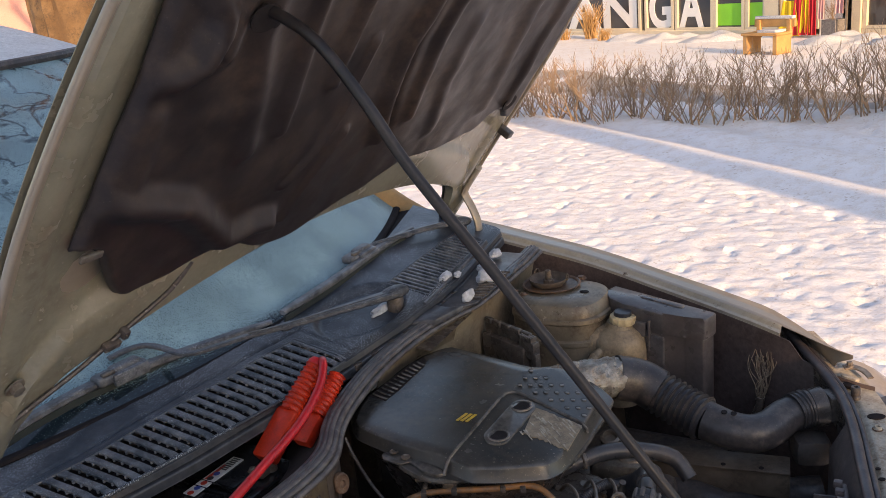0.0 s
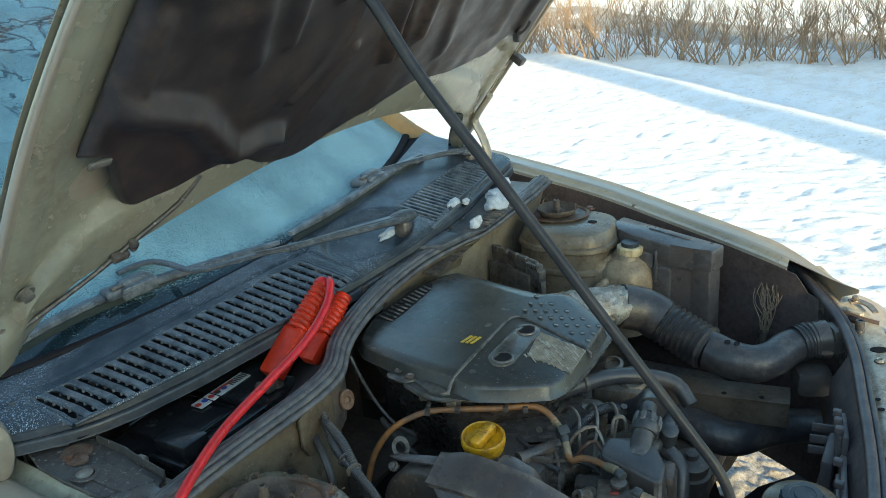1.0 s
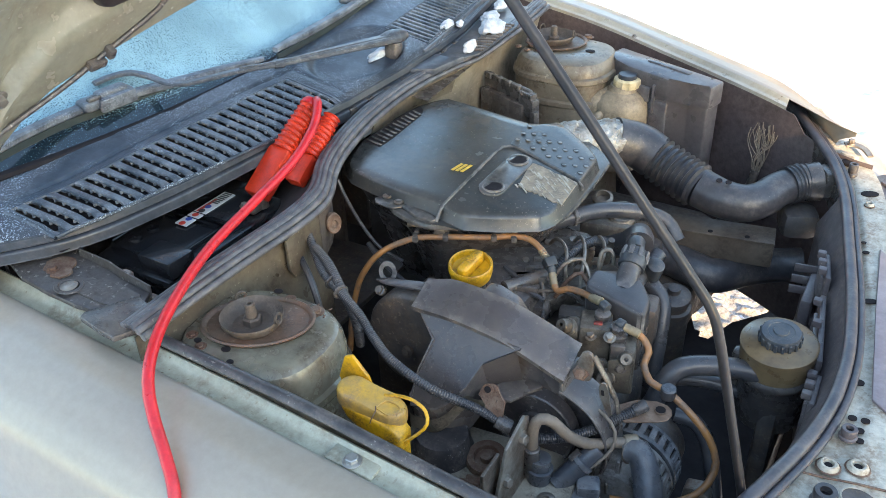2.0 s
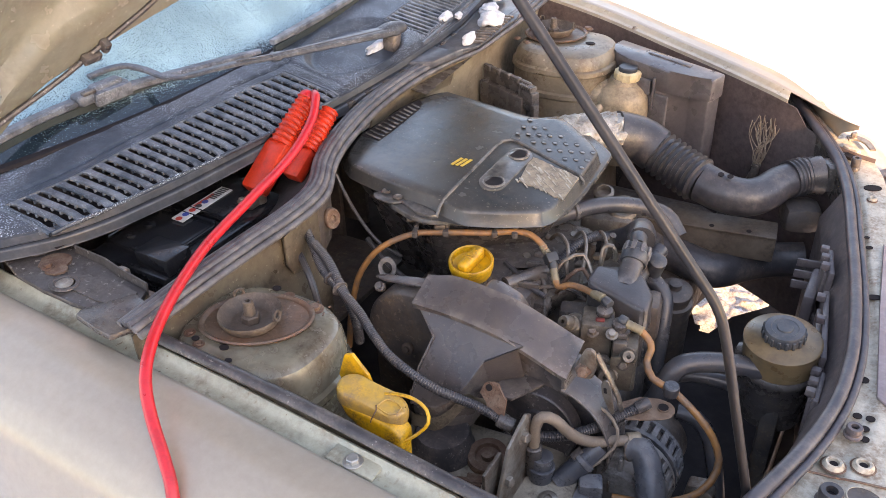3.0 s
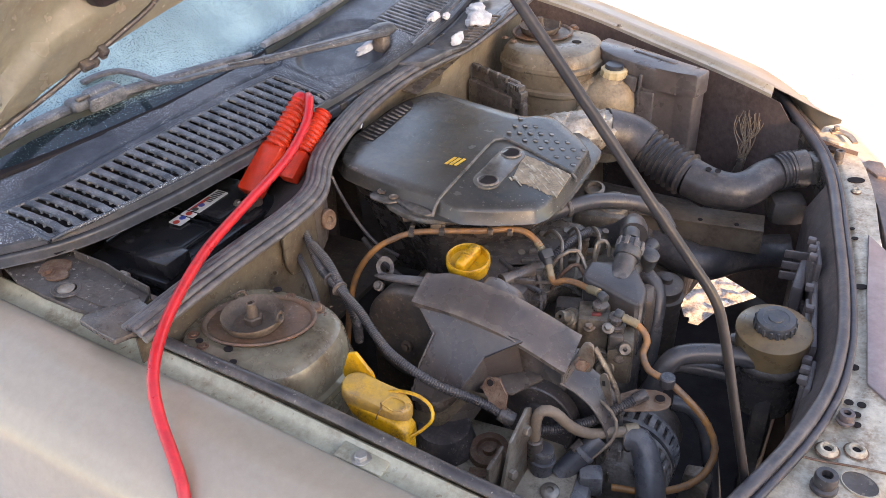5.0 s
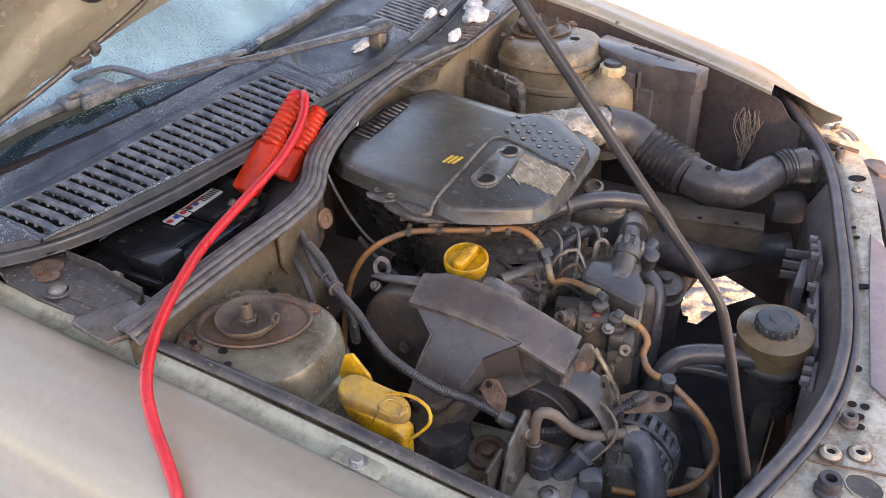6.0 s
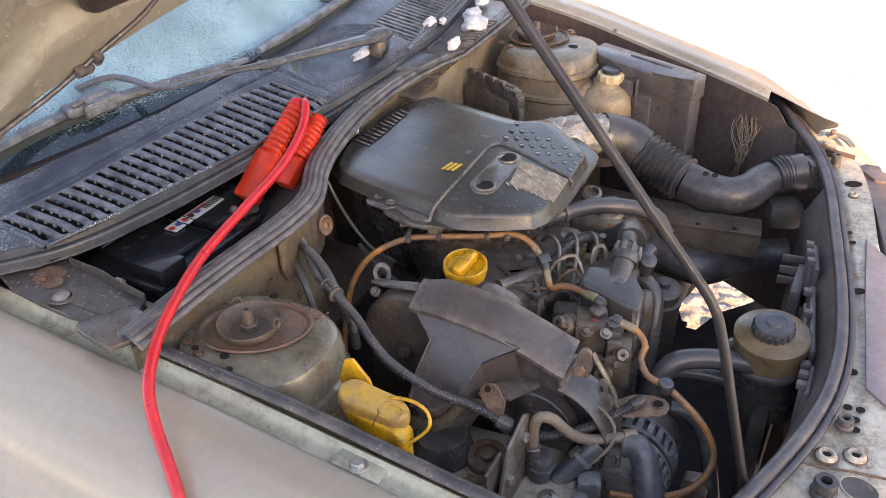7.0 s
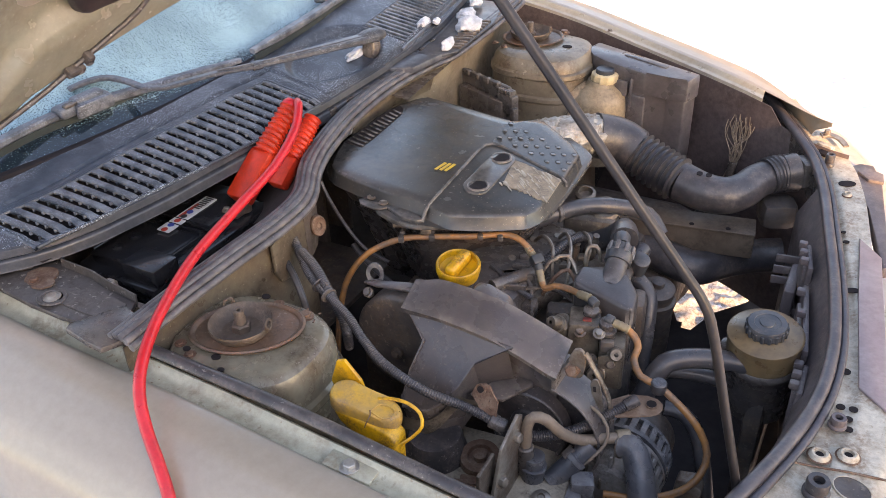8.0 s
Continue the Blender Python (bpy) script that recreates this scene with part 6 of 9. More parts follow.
lab = part("label", box(B(), (LX, LY, 0.8235), (0.026, 0.125, 0.002), Matrix.Rotation(0.0, 3, "Z")), LABEL, bat, "white printed label strip")
for k, (dx, dy, sx, sy, mt) in enumerate(((0, -0.058, 0.012, 0.012, REDINK), (0, -0.042, 0.012, 0.012, BLUEINK), (0, -0.026, 0.012, 0.012, REDINK), (0, -0.010, 0.012, 0.010, INK), (0, 0.006, 0.012, 0.012, BLUEINK), (0, 0.040, 0.016, 0.044, INK), (-0.012, 0.01, 0.006, 0.05, REDINK))):
    if k < 5:
        bm = lathe(B(), [(0.006, 0), (0.006, 0.0006), (0, 0.0006)], (LX, LY + dy, 0.8246), seg=14)
    else:
        bm = B()
        for i in range(7 if k == 5 else 1):
            box(bm, (LX + dx * 0.5, LY + dy + ((i - 3) * 0.006 if k == 5 else 0), 0.8248), (sx, 0.0035 if k == 5 else sy, 0.0006))
    part("print", bm, mt, lab)
bm = B()
lathe(bm, [(0.012, 0), (0.012, 0.020), (0.010, 0.022), (0, 0.022)], (-0.235, 0.285, 0.81), seg=18)
box(bm, (-0.245, 0.268, 0.815), (0.034, 0.03, 0.014), None, 0.004)
bolt(bm, (-0.25, 0.255, 0.822), r=0.006)
part("terminal", bm, STEEL, bat, "corroded lead terminal clamp")
wbolt = lathe(B(), [(0.014, 0), (0.014, 0.010), (0.011, 0.014), (0, 0.014)], (-0.245, -0.022, 0.832), seg=6)
part("clamp_bolt", wbolt, STEEL, bat)

# ---- red jump lead ----
lead = thing("jump_lead", (-0.2, 0.36, 0.84), "thick red jump lead with ribbed red clamp grips", "jump lead")
a0, a1 = V((-0.226, 0.435, 0.950)), V((-0.232, 0.355, 0.892))
c0, c1 = V((-0.185, 0.448, 0.930)), V((-0.187, 0.375, 0.882))
part("grip_sleeve", tube(B(), [a0, (a0 + a1) / 2, a1], (0.0165, 0.0215), 18, ribs=(0.0105, 0.003)), RED, lead, "ribbed red grip sleeve")
part("grip_sleeve", tube(B(), [c0, (c0 + c1) / 2, c1], (0.0155, 0.019), 18, ribs=(0.0095, 0.003)), RED, lead, "ribbed red grip sleeve")
d = (a1 - a0).normalized()
rot = aim(d, (1, 0, 0))
part("grip_body", box(B(), a1 + d * 0.048, (0.030, 0.047, 0.100), rot, 0.006), RED, lead, "flat red grip body")
d2 = (c1 - c0).normalized()
part("grip_body", box(B(), c1 + d2 * 0.030, (0.026, 0.036, 0.06), aim(d2, (1, 0, 0)), 0.006), RED, lead, "flat red grip body")
part("grip_end", lathe(B(), [(0.015, -0.004), (0.017, 0.0), (0.0165, 0.008), (0.012, 0.015), (0.0, 0.017)], a0, -d, 20), REDCABLE, lead, "dark red domed end")
part("grip_end", lathe(B(), [(0.014, -0.002), (0.0145, 0.002), (0.010, 0.003), (0.009, -0.003), (0, -0.003)], c0, -d2, 20), RED, lead)
CABLE = [(-0.232, 0.440, 0.940), (-0.219, 0.445, 0.956), (-0.202, 0.433, 0.962), (-0.176, 0.383, 0.940), (-0.154, 0.290, 0.915), (-0.138, 0.165, 0.900), (-0.1134, 0.0351, 0.8916), (-0.0707, -0.0799, 0.8831), (-0.0303, -0.1551, 0.8756), (-0.0022, -0.1954, 0.8580), (0.0271, -0.2205, 0.8330), (0.0649, -0.2447, 0.8080), (0.0977, -0.2696, 0.7800), (0.125, -0.312, 0.71), (0.14, -0.345, 0.55), (0.15, -0.36, 0.2), (0.16, -0.40, 0.06)]
part("cable", tube(B(), CABLE, 0.0080, 16, 0.012), REDCABLE, lead, "thick glossy red cable")

# ---- air filter box ----
air = thing("air_filter_box", (0.05, 0.55, 0.74), "dusty grey-black plastic air filter housing with torn label", "air filter")
RIM = [(-0.183, 0.474), (-0.163, 0.439), (-0.134, 0.414), (-0.089, 0.402), (-0.036, 0.382), (0.008, 0.350), (0.052, 0.335), (0.091, 0.336), (0.191, 0.398), (0.254, 0.448), (0.270, 0.482), (0.273, 0.54), (0.272, 0.633), (0.266, 0.716), (0.228, 0.748), (0.132, 0.800), (0.070, 0.768), (-0.145, 0.806), (-0.185, 0.745), (-0.202, 0.644), (-0.202, 0.55)]
PLATEAU = [(-0.150, 0.446), (-0.136, 0.420), (-0.108, 0.398), (-0.061, 0.386), (0.008, 0.374), (0.085, 0.366), (0.114, 0.360), (0.146, 0.357), (0.197, 0.385), (0.250, 0.424), (0.263, 0.452), (0.266, 0.547), (0.262, 0.613), (0.258, 0.665), (0.231, 0.695), (0.151, 0.752), (0.090, 0.720), (-0.118, 0.755), (-0.150, 0.690), (-0.167, 0.593), (-0.168, 0.507)]


def lid_z(u, v):
    return 0.862 + 0.016 * (v - 0.5) - 0.018 * max(0.0, u - 0.1) / 0.18


def lid_ring(outline, shrink, dz):
    """The outline drawn in by shrink, dz above the lid's plane."""
    cx, cy = 0.04, 0.58
    out = []
    for u, v in outline:
        d = V((cx - u, cy - v, 0)).normalized() * shrink
        out.append(V((u + d.x, v + d.y, lid_z(u + d.x, v + d.y) + dz)))
    return out


def dense(ring):
    """The closed ring rounded and cut finer."""
    n = len(ring)
    out = []
    for i in range(n):
        a, b, c, d = ring[i - 1], ring[i], ring[(i + 1) % n], ring[(i + 2) % n]
        for k in range(5):
            t = k / 5
            cat = 0.5 * (2 * b + (c - a) * t + (2 * a - 5 * b + 4 * c - d) * t * t + (3 * b - a - 3 * c + d) * t ** 3)
            out.append(b.lerp(c, t).lerp(cat, 0.35))
    return out


def stack(bm, rings, close=True):
    vs = [[bm.verts.new(p) for p in r] for r in rings]
    for a, b in zip(vs, vs[1:]):
        for k in range(len(a)):
            bm.faces.new((a[k], a[(k + 1) % len(a)], b[(k + 1) % len(b)], b[k]))
    if close:
        bm.faces.new(vs[-1])
    return bm


bm = B()
stack(bm, [dense(lid_ring(o, r_, z_)) for o, r_, z_ in ((RIM, 0.006, -0.036), (RIM, 0.0, -0.035), (RIM, -0.001, -0.031), (RIM, 0.001, -0.027), (RIM, 0.004, -0.026), (PLATEAU, -0.006, -0.025), (PLATEAU, -0.004, -0.023), (PLATEAU, 0.001, -0.005), (PLATEAU, 0.003, -0.0018), (PLATEAU, 0.007, 0.0), (PLATEAU, 0.03, 0.0), (PLATEAU, 0.07, 0.0))])
lid = part("lid", bm, AIRBOX, air, "dusty lid with rounded shoulders", 40)
bm = B()
stack(bm, [dense(lid_ring(RIM, 0.10, -0.26)), dense(lid_ring(RIM, 0.055, -0.12)), dense(lid_ring(RIM, 0.020, -0.05)), dense(lid_ring(RIM, 0.006, -0.036))], True)
part("lower_case", bm, PLASTIC, air)


def on_lid(u, v, dz=0.0):
    return V((u, v, lid_z(u, v) + dz))


# raised pad with two screw wells, ridge line, slots, dimples
bm = B()
prism(bm, [(0.1445 + 0.024 * math.cos(a_) - 0.05 * math.sin(a_) * 0.03, (0.459 if math.sin(a_) < 0 else 0.566) + 0.027 * math.sin(a_)) for a_ in (k * 0.3142 + 0.157 for k in range(20))], lambda u, v, w: on_lid(u, v, w), -0.004, 0.0035, 0.0022)
part("pad", bm, AIRBOX, lid, "raised screw pad")
for u, v in ((0.147, 0.459), (0.142, 0.566)):
    bm = lathe(B(), [(0.0205, 0.0), (0.020, 0.002), (0.0175, 0.003), (0.0150, 0.0015), (0.014, 0.0010), (0, 0.001)], on_lid(u, v, 0.0028), seg=28)
    part("well_collar", bm, AIRBOX, lid)
    part("screw_well", lathe(B(), [(0.0150, 0.0), (0.0150, 0.0018), (0, 0.0016)], on_lid(u, v, 0.0028), seg=28), HOLE, lid, "deep dark screw hole")
bm = B()
tube(bm, [on_lid(0.096, 0.350, -0.026), on_lid(0.098, 0.358, -0.010), on_lid(0.100, 0.372, -0.001), on_lid(0.099, 0.395, 0.0), on_lid(0.095, 0.49, 0.0), on_lid(0.091, 0.582, 0.0), on_lid(0.097, 0.604, 0.0), on_lid(0.118, 0.612, 0.0), on_lid(0.19, 0.590, 0.0), on_lid(0.262, 0.566, 0.0), on_lid(0.270, 0.563, -0.012)], 0.0032, 8, 0.010)
part("ridge", bm, AIRBOX, lid, "raised moulding ridge")
bm = prism(B(), [(-0.161, 0.505), (-0.118, 0.500), (-0.116, 0.54), (-0.122, 0.655), (-0.132, 0.680), (-0.146, 0.690), (-0.157, 0.66)], lambda a, b, w: on_lid(a, b, w), -0.006, 0.0008)
part("slot_bed", bm, HOLE, lid, "dark recess of the vent slots")
for i in range(12):
    v = 0.515 + 0.0138 * i
    bm = prism(B(), [(-0.158 + 0.010 * (i / 11), v - 0.003), (-0.121 - 0.006 * (i / 11), v - 0.012), (-0.117 - 0.006 * (i / 11), v - 0.0085), (-0.158 + 0.010 * (i / 11), v + 0.0015)], lambda a, b, w: on_lid(a, b, w), 0.0, 0.0026, 0.0006, 1)
    part("vent_fin", bm, AIRBOX, lid)
# black discs half covered: crescents of shade painted in for shallow dimples
for k, (u0, v0, n) in enumerate(((0.099, 0.704, 1), (0.101, 0.672, 3), (0.103, 0.642, 5), (0.141, 0.630, 5), (0.178, 0.619, 5), (0.215, 0.606, 3), (0.252, 0.596, 1))):
    for i in range(n):
        p = on_lid(u0 + 0.018 * i, v0 + 0.0092 * i, 0.0004)
        part("dimple_shade", lathe(B(), [(0.0047, 0.0), (0.0045, 0.0005), (0, 0.0005)], p, seg=16, sx=1.1, sy=0.95), HOLE, lid)
        part("dimple_lit_face", lathe(B(), [(0.0042, 0.0), (0.0040, 0.0010), (0, 0.0011)], p + V((0.0016, -0.0022, 0.0)), seg=14, sx=1.1, sy=0.9), AIRBOX, lid)
bm = B()
r = random.Random(5)
top = [(lerp(0.163, 0.262, k / 12), lerp(0.577, 0.560, k / 12) + r.uniform(-0.0015, 0.0015)) for k in range(13)]
bot = [(lerp(0.268, 0.180, k / 16), lerp(0.478, 0.492, k / 16) + r.uniform(-0.0035, 0.0035)) for k in range(17)]
prism(bm, top + bot, lambda a, b, w: on_lid(a, b, w + 0.0012 * noise.noise(V((a * 90, b * 30, 0)))), -0.001, 0.0016)
torn = part("torn_label", bm, TORN, lid, "torn paper label remains")
for k in range(45):
    a0_, b0_ = r.uniform(0.172, 0.256), r.uniform(0.486, 0.568)
    ln_, wd_ = r.uniform(0.008, 0.022), r.uniform(0.0006, 0.0018)
    bm = prism(B(), [(a0_, b0_), (a0_ + ln_ * 0.75, b0_ - ln_ * 0.62), (a0_ + ln_ * 0.75 + wd_, b0_ - ln_ * 0.62 + wd_), (a0_ + wd_ * 1.4, b0_ + wd_ * 1.5)], lambda a, b, w: on_lid(a, b, w), 0.0010, 0.0024)
    part("paper_sliver", bm, PAPER, torn)
bm = B()
for k, (h) in enumerate((0.0, 0.009, 0.018)):
    box(bm, on_lid(0.056 + h, 0.492 + 0.001 * k, 0.0012), (0.0055, 0.030, 0.0012), Matrix.Rotation(-0.15, 3, "Z"))
part("print_mark", bm, YELLOWINK, lid, "faded yellow printed mark")
bm = B()
prism(bm, [(-0.040, 0.376), (-0.032, 0.390), (-0.018, 0.394), (0.006, 0.392), (0.020, 0.386), (0.022, 0.374), (0.010, 0.362), (-0.004, 0.360), (-0.030, 0.364)], lambda a, b, w: on_lid(a, b - 0.012, w - 0.022), -0.003, 0.0005, 0.001)
prism(bm, [(0.016, 0.372), (0.060, 0.352), (0.088, 0.350), (0.098, 0.360), (0.080, 0.372), (0.030, 0.388)], lambda a, b, w: on_lid(a, b - 0.010, w - 0.024), -0.004, 0.0035, 0.0025)
foot = part("mounting_foot", bm, AIRBOX, air)
bm = B()
for u, v in ((-0.019, 0.374), (0.010, 0.366)):
    lathe(bm, [(0.0085, 0), (0.0085, 0.002), (0.006, 0.003), (0.004, 0.001)], on_lid(u, v, -0.0185), seg=16)
part("screw", bm, STEEL, foot)
for u, v in ((0.045, 0.352), (0.10, 0.352), (0.185, 0.405), (0.225, 0.435)):
    bm = box(B(), (u, v, 0.815), (0.018, 0.010, 0.010), Matrix.Rotation(0.55, 3, "Z"), 0.002)
    part("lid_clip", bm, ALU, air)
# snout with wrapped tape, corrugated duct, lower elbow
duct = thing("intake_duct", (0.4, 0.88, 0.72), "black corrugated air intake duct with foil tape at the joint", "intake duct")
bm = B()
tube(bm, [(0.10, 0.70, 0.815), (0.15, 0.765, 0.815), (0.20, 0.82, 0.808), (0.235, 0.865, 0.798)], 0.046, 36, 0.006, flat=0.85)
r = random.Random(2)
for v in bm.verts:
    v.co += V((1, 1, 1)) * (0.007 * noise.noise(V((v.co.x * 90, v.co.y * 40, v.co.z * 90))) + 0.004 * noise.noise(v.co * 160))
part("foil_tape", bm, FOIL, duct, "crumpled silver-brown foil tape wrap", 30)
DUCT = [(0.222, 0.850, 0.800), (0.2646, 0.8789, 0.7843), (0.3015, 0.8821, 0.7656), (0.3549, 0.8688, 0.7467), (0.4107, 0.8509, 0.7325), (0.4585, 0.8436, 0.7233), (0.500, 0.8529, 0.7192), (0.528, 0.8831, 0.7214), (0.546, 0.9196, 0.7287), (0.575, 0.9541, 0.7346), (0.610, 0.9757, 0.7366)]
part("sleeve", tube(B(), DUCT[:3], 0.047, 28, 0.01), DUCTM, duct)
part("bellows", tube(B(), DUCT[2:5], 0.0425, 32, ribs=(0.0132, 0.0075)), DUCTM, duct, "ribbed rubber bellows")
part("elbow", tube(B(), DUCT[4:10], (0.040, 0.034), 28, 0.012), DUCTM, duct, "smooth black elbow")
part("cuff", tube(B(), [(0.560, 0.937, 0.733), (0.577, 0.955, 0.735), (0.592, 0.966, 0.736)], 0.037, 26, ribs=(0.0085, 0.003)), DUCTM, duct)
bm = B()
tube(bm, DUCT[9:], (0.036, 0.040), 20, 0.01)
box(bm, (0.630, 0.975, 0.742), (0.03, 0.05, 0.055), Matrix.Rotation(0.5, 3, "Z"), 0.006)
part("snorkel", bm, PLASTIC, duct)
bm = B()
for k in (0.448, 0.466):
    lathe(bm, [(0.006, 0), (0.006, 0.0015), (0, 0.001)], (k, 0.836, 0.7655), (0, -0.2, 1), 12)
part("pin_hole", bm, HOLE, duct)


# ---- engine ----
engine = thing("engine", (0.25, 0.5, 0.36), "oily dark diesel engine with brown-grey timing cover", "engine")
part("block", box(B(), (0.20, 0.50, 0.50), (0.36, 0.52, 0.32), None, 0.02), DARK, engine)
part("sump_side", box(B(), (0.375, 0.52, 0.44), (0.13, 0.40, 0.20), None, 0.04, 4), DARK, engine)
bm = lathe(B(), [(0.034, -0.16), (0.034, -0.03), (0.036, -0.028), (0.036, -0.018), (0.030, -0.016), (0.030, -0.004), (0.033, -0.002), (0.033, 0.008), (0.026, 0.014), (0.012, 0.016), (0.011, 0.026), (0, 0.027)], (0.440, 0.625, 0.615), (0.05, -0.15, 1), 28)
part("starter", bm, DARK, engine, "round black ribbed unit beside the block")
bm = lathe(B(), [(0.030, -0.12), (0.030, -0.01), (0.026, 0.0), (0.010, 0.002), (0.0, 0.002)], (0.425, 0.555, 0.575), (0.3, -0.5, 0.9), 24)
part("solenoid", bm, PLASTIC, engine)
part("gearbox", box(B(), (0.25, 0.92, 0.46), (0.36, 0.34, 0.22), None, 0.06), DARK, engine)
# rocker cover with filler neck
bm = B()
box(bm, (0.215, 0.42, 0.700), (0.15, 0.32, 0.10), Matrix.Rotation(-0.1, 3, "Z"), 0.02)
for i in range(4):
    box(bm, (0.262, 0.345 + 0.032 * i, 0.752), (0.05, 0.008, 0.014), Matrix.Rotation(0.3, 3, "Z"), 0.003)
tube(bm, [(0.235, 0.33, 0.755), (0.275, 0.40, 0.752)], 0.012, 10)
part("rocker_cover", bm, PLASTIC, engine, "ribbed black rocker cover")
# timing cover: sloping top band, recessed body, faceted bulge towards the wing
def band_top(u, v):
    x = lerp(lerp(0.155, 0.146, v), 0.410, u)
    z = soft_table([(0.15, 0.793), (0.226, 0.794), (0.303, 0.785), (0.363, 0.765), (0.41, 0.7455)], x, 0.02)
    return V((x, lerp(0.1725, 0.238, v), z + v * lerp(0.010, 0.022, ease(u * 5))))


bm = B()
prism(bm, [(0.150, 0.784), (0.220, 0.788), (0.294, 0.778), (0.350, 0.760), (0.402, 0.737), (0.404, 0.700), (0.395, 0.640), (0.33, 0.60), (0.17, 0.58), (0.13, 0.62), (0.13, 0.75)], lambda u, v, w: V((u, w, v)), 0.206, 0.236, 0.004)
cover = part("timing_cover", bm, COVER, engine, "broad brown-grey timing belt cover")
bm = lathe(B(), [(0.088, -0.02), (0.088, 0.014), (0.085, 0.020), (0.080, 0.022), (0.070, 0.020), (0.0, 0.024)], (0.135, 0.220, 0.694), (0, -1, 0.06), 48)
part("cover_drum", bm, DARK, cover, "dark round shoulder of the cover", 50)
part("drum_bolt", lathe(B(), [(0.010, -0.004), (0.010, 0.002), (0.006, 0.003), (0.006, 0.008), (0, 0.009)], (0.136, 0.180, 0.690), (0, -1, 0.3), 16), DISH, cover)
bm = prism(B(), [(0.172, 0.7430), (0.178, 0.7460), (0.230, 0.7470), (0.234, 0.7420), (0.234, 0.7150), (0.176, 0.7100)], lambda u, v, w: V((w + 0.05 * (u - 0.2), u + 0.004, v)), 0.4020, 0.4080, 0.002)
part("end_wall", bm, COVER, cover, "turned-down end of the cover")
bm = prism(B(), [(0.287, 0.141), (0.321, 0.206), (0.361, 0.206), (0.366, 0.200), (0.337, 0.149)], lambda u, v, w: V((u, v, w)), 0.692, 0.698, 0.0015)
part("ledge", bm, COVER, cover, "flat ledge under the cover")
part("top_band", sheet(B(), band_top, 30, 6, thick=0.009), COVER, cover, "smooth sloping top band", 35)
TOPF = [V(p) for p in ((0.1651, 0.1834, 0.7785), (0.1983, 0.1604, 0.7514), (0.1892, 0.1287, 0.7106), (0.1900, 0.1042, 0.6797), (0.1960, 0.0970, 0.6712), (0.2088, 0.0951, 0.6692), (0.2371, 0.0972, 0.6737), (0.2563, 0.107, 0.6873), (0.2754, 0.1263, 0.7129), (0.2902, 0.150, 0.7439), (0.335, 0.1744, 0.7776), (0.310, 0.1770, 0.7793), (0.280, 0.1795, 0.7806), (0.250, 0.1820, 0.7820), (0.220, 0.1838, 0.7824), (0.195, 0.1842, 0.7814))]
bm = B()
hi = [bm.verts.new(p) for p in TOPF]
lo = [bm.verts.new(p + V((0.0, 0.030 if p.y > 0.14 else 0.012, -0.090))) for p in TOPF]
bm.faces.new(hi)
for k in range(len(hi)):
    bm.faces.new((hi[k], hi[(k + 1) % len(hi)], lo[(k + 1) % len(hi)], lo[k]))
bmesh.ops.triangulate(bm, faces=[f for f in bm.faces if len(f.verts) > 4])
bmesh.ops.bevel(bm, geom=[e for e in bm.edges if e.calc_face_angle(0) > 0.5], offset=0.003, segments=2, affect="EDGES")
part("cover_bulge", bm, COVER, cover, "faceted lower bulge of the cover")
bm = B()
prism(bm, [(0.235, 0.790), (0.240, 0.806), (0.260, 0.808), (0.295, 0.795), (0.312, 0.770), (0.235, 0.770)], lambda u, v, w: V((u, w, v)), 0.240, 0.272, 0.006)
part("cover_hump", bm, COVER, cover)
bm = B()
LIP = smooth_line([p + V((0.0, -0.007, -0.010)) for p in TOPF[3:9]] + [V((0.300, 0.112, 0.714)), V((0.322, 0.110, 0.722))], 0.006)
top = [bm.verts.new(p) for p in LIP]
low = [bm.verts.new(p + V((0.0, 0.001, -0.028 + 0.05 * max(0.0, p.x - 0.25)))) for p in LIP]
for k in range(len(LIP) - 1):
    bm.faces.new((top[k], top[k + 1], low[k + 1], low[k]))
bmesh.ops.solidify(bm, geom=bm.faces[:], thickness=0.006)
part("dusty_lip", bm, DUST, cover, "dusty pale lip under the cover")
bm = B()
prism(bm, [(0.056, 0.2205), (0.058, 0.226), (0.066, 0.229), (0.131, 0.2353), (0.150, 0.236), (0.150, 0.214), (0.128, 0.214), (0.080, 0.2145)], lambda u, v, w: V((u, v, 0.780 + 0.15 * (u - 0.056) + w)), -0.002, 0.002, 0.001)
part("cover_tab", bm, COVER, cover)
part("cover_screw", lathe(B(), [(0.0085, -0.004), (0.0085, 0.003), (0.0060, 0.004), (0.0060, 0.009), (0, 0.010)], (0.068, 0.214, 0.768), (0, -0.8, 0.8), 16), PLASTIC, cover)
part("lift_eye", lathe(B(), [(0.0085, -0.002), (0.0145, -0.002), (0.0150, 0), (0.0145, 0.002), (0.0085, 0.002), (0.0080, 0)], (0.0620, 0.246, 0.7835), (0.45, -1, 0.15), 28, 1.0, 1.35), GREY, engine, "grey steel lifting eye")
# crank pulley under its curved guard
bm = lathe(B(), [(0.0, -0.02), (0.0640, -0.02), (0.0645, 0.004), (0.0620, 0.006), (0.0600, 0.0045), (0.0580, 0.001), (0.030, 0.0), (0.028, 0.006), (0.0, 0.006)], (0.365, 0.182, 0.628), (0, -1, 0.05), 60)
part("pulley", bm, RUBBER, engine, "black round pulley under the cover")
part("guard_back", lathe(B(), [(0.098, -0.004), (0.098, 0.0), (0.0, 0.0)], (0.380, 0.214, 0.620), (0, -1, 0), 40), RUBBER, engine)
def guard_point(u, v):
    a = lerp(1.36, -0.9, u)
    r_ = 0.1015 + 0.003 * v
    return V((0.380 + r_ * math.cos(a), lerp(0.180, 0.238, v), 0.620 + r_ * math.sin(a)))


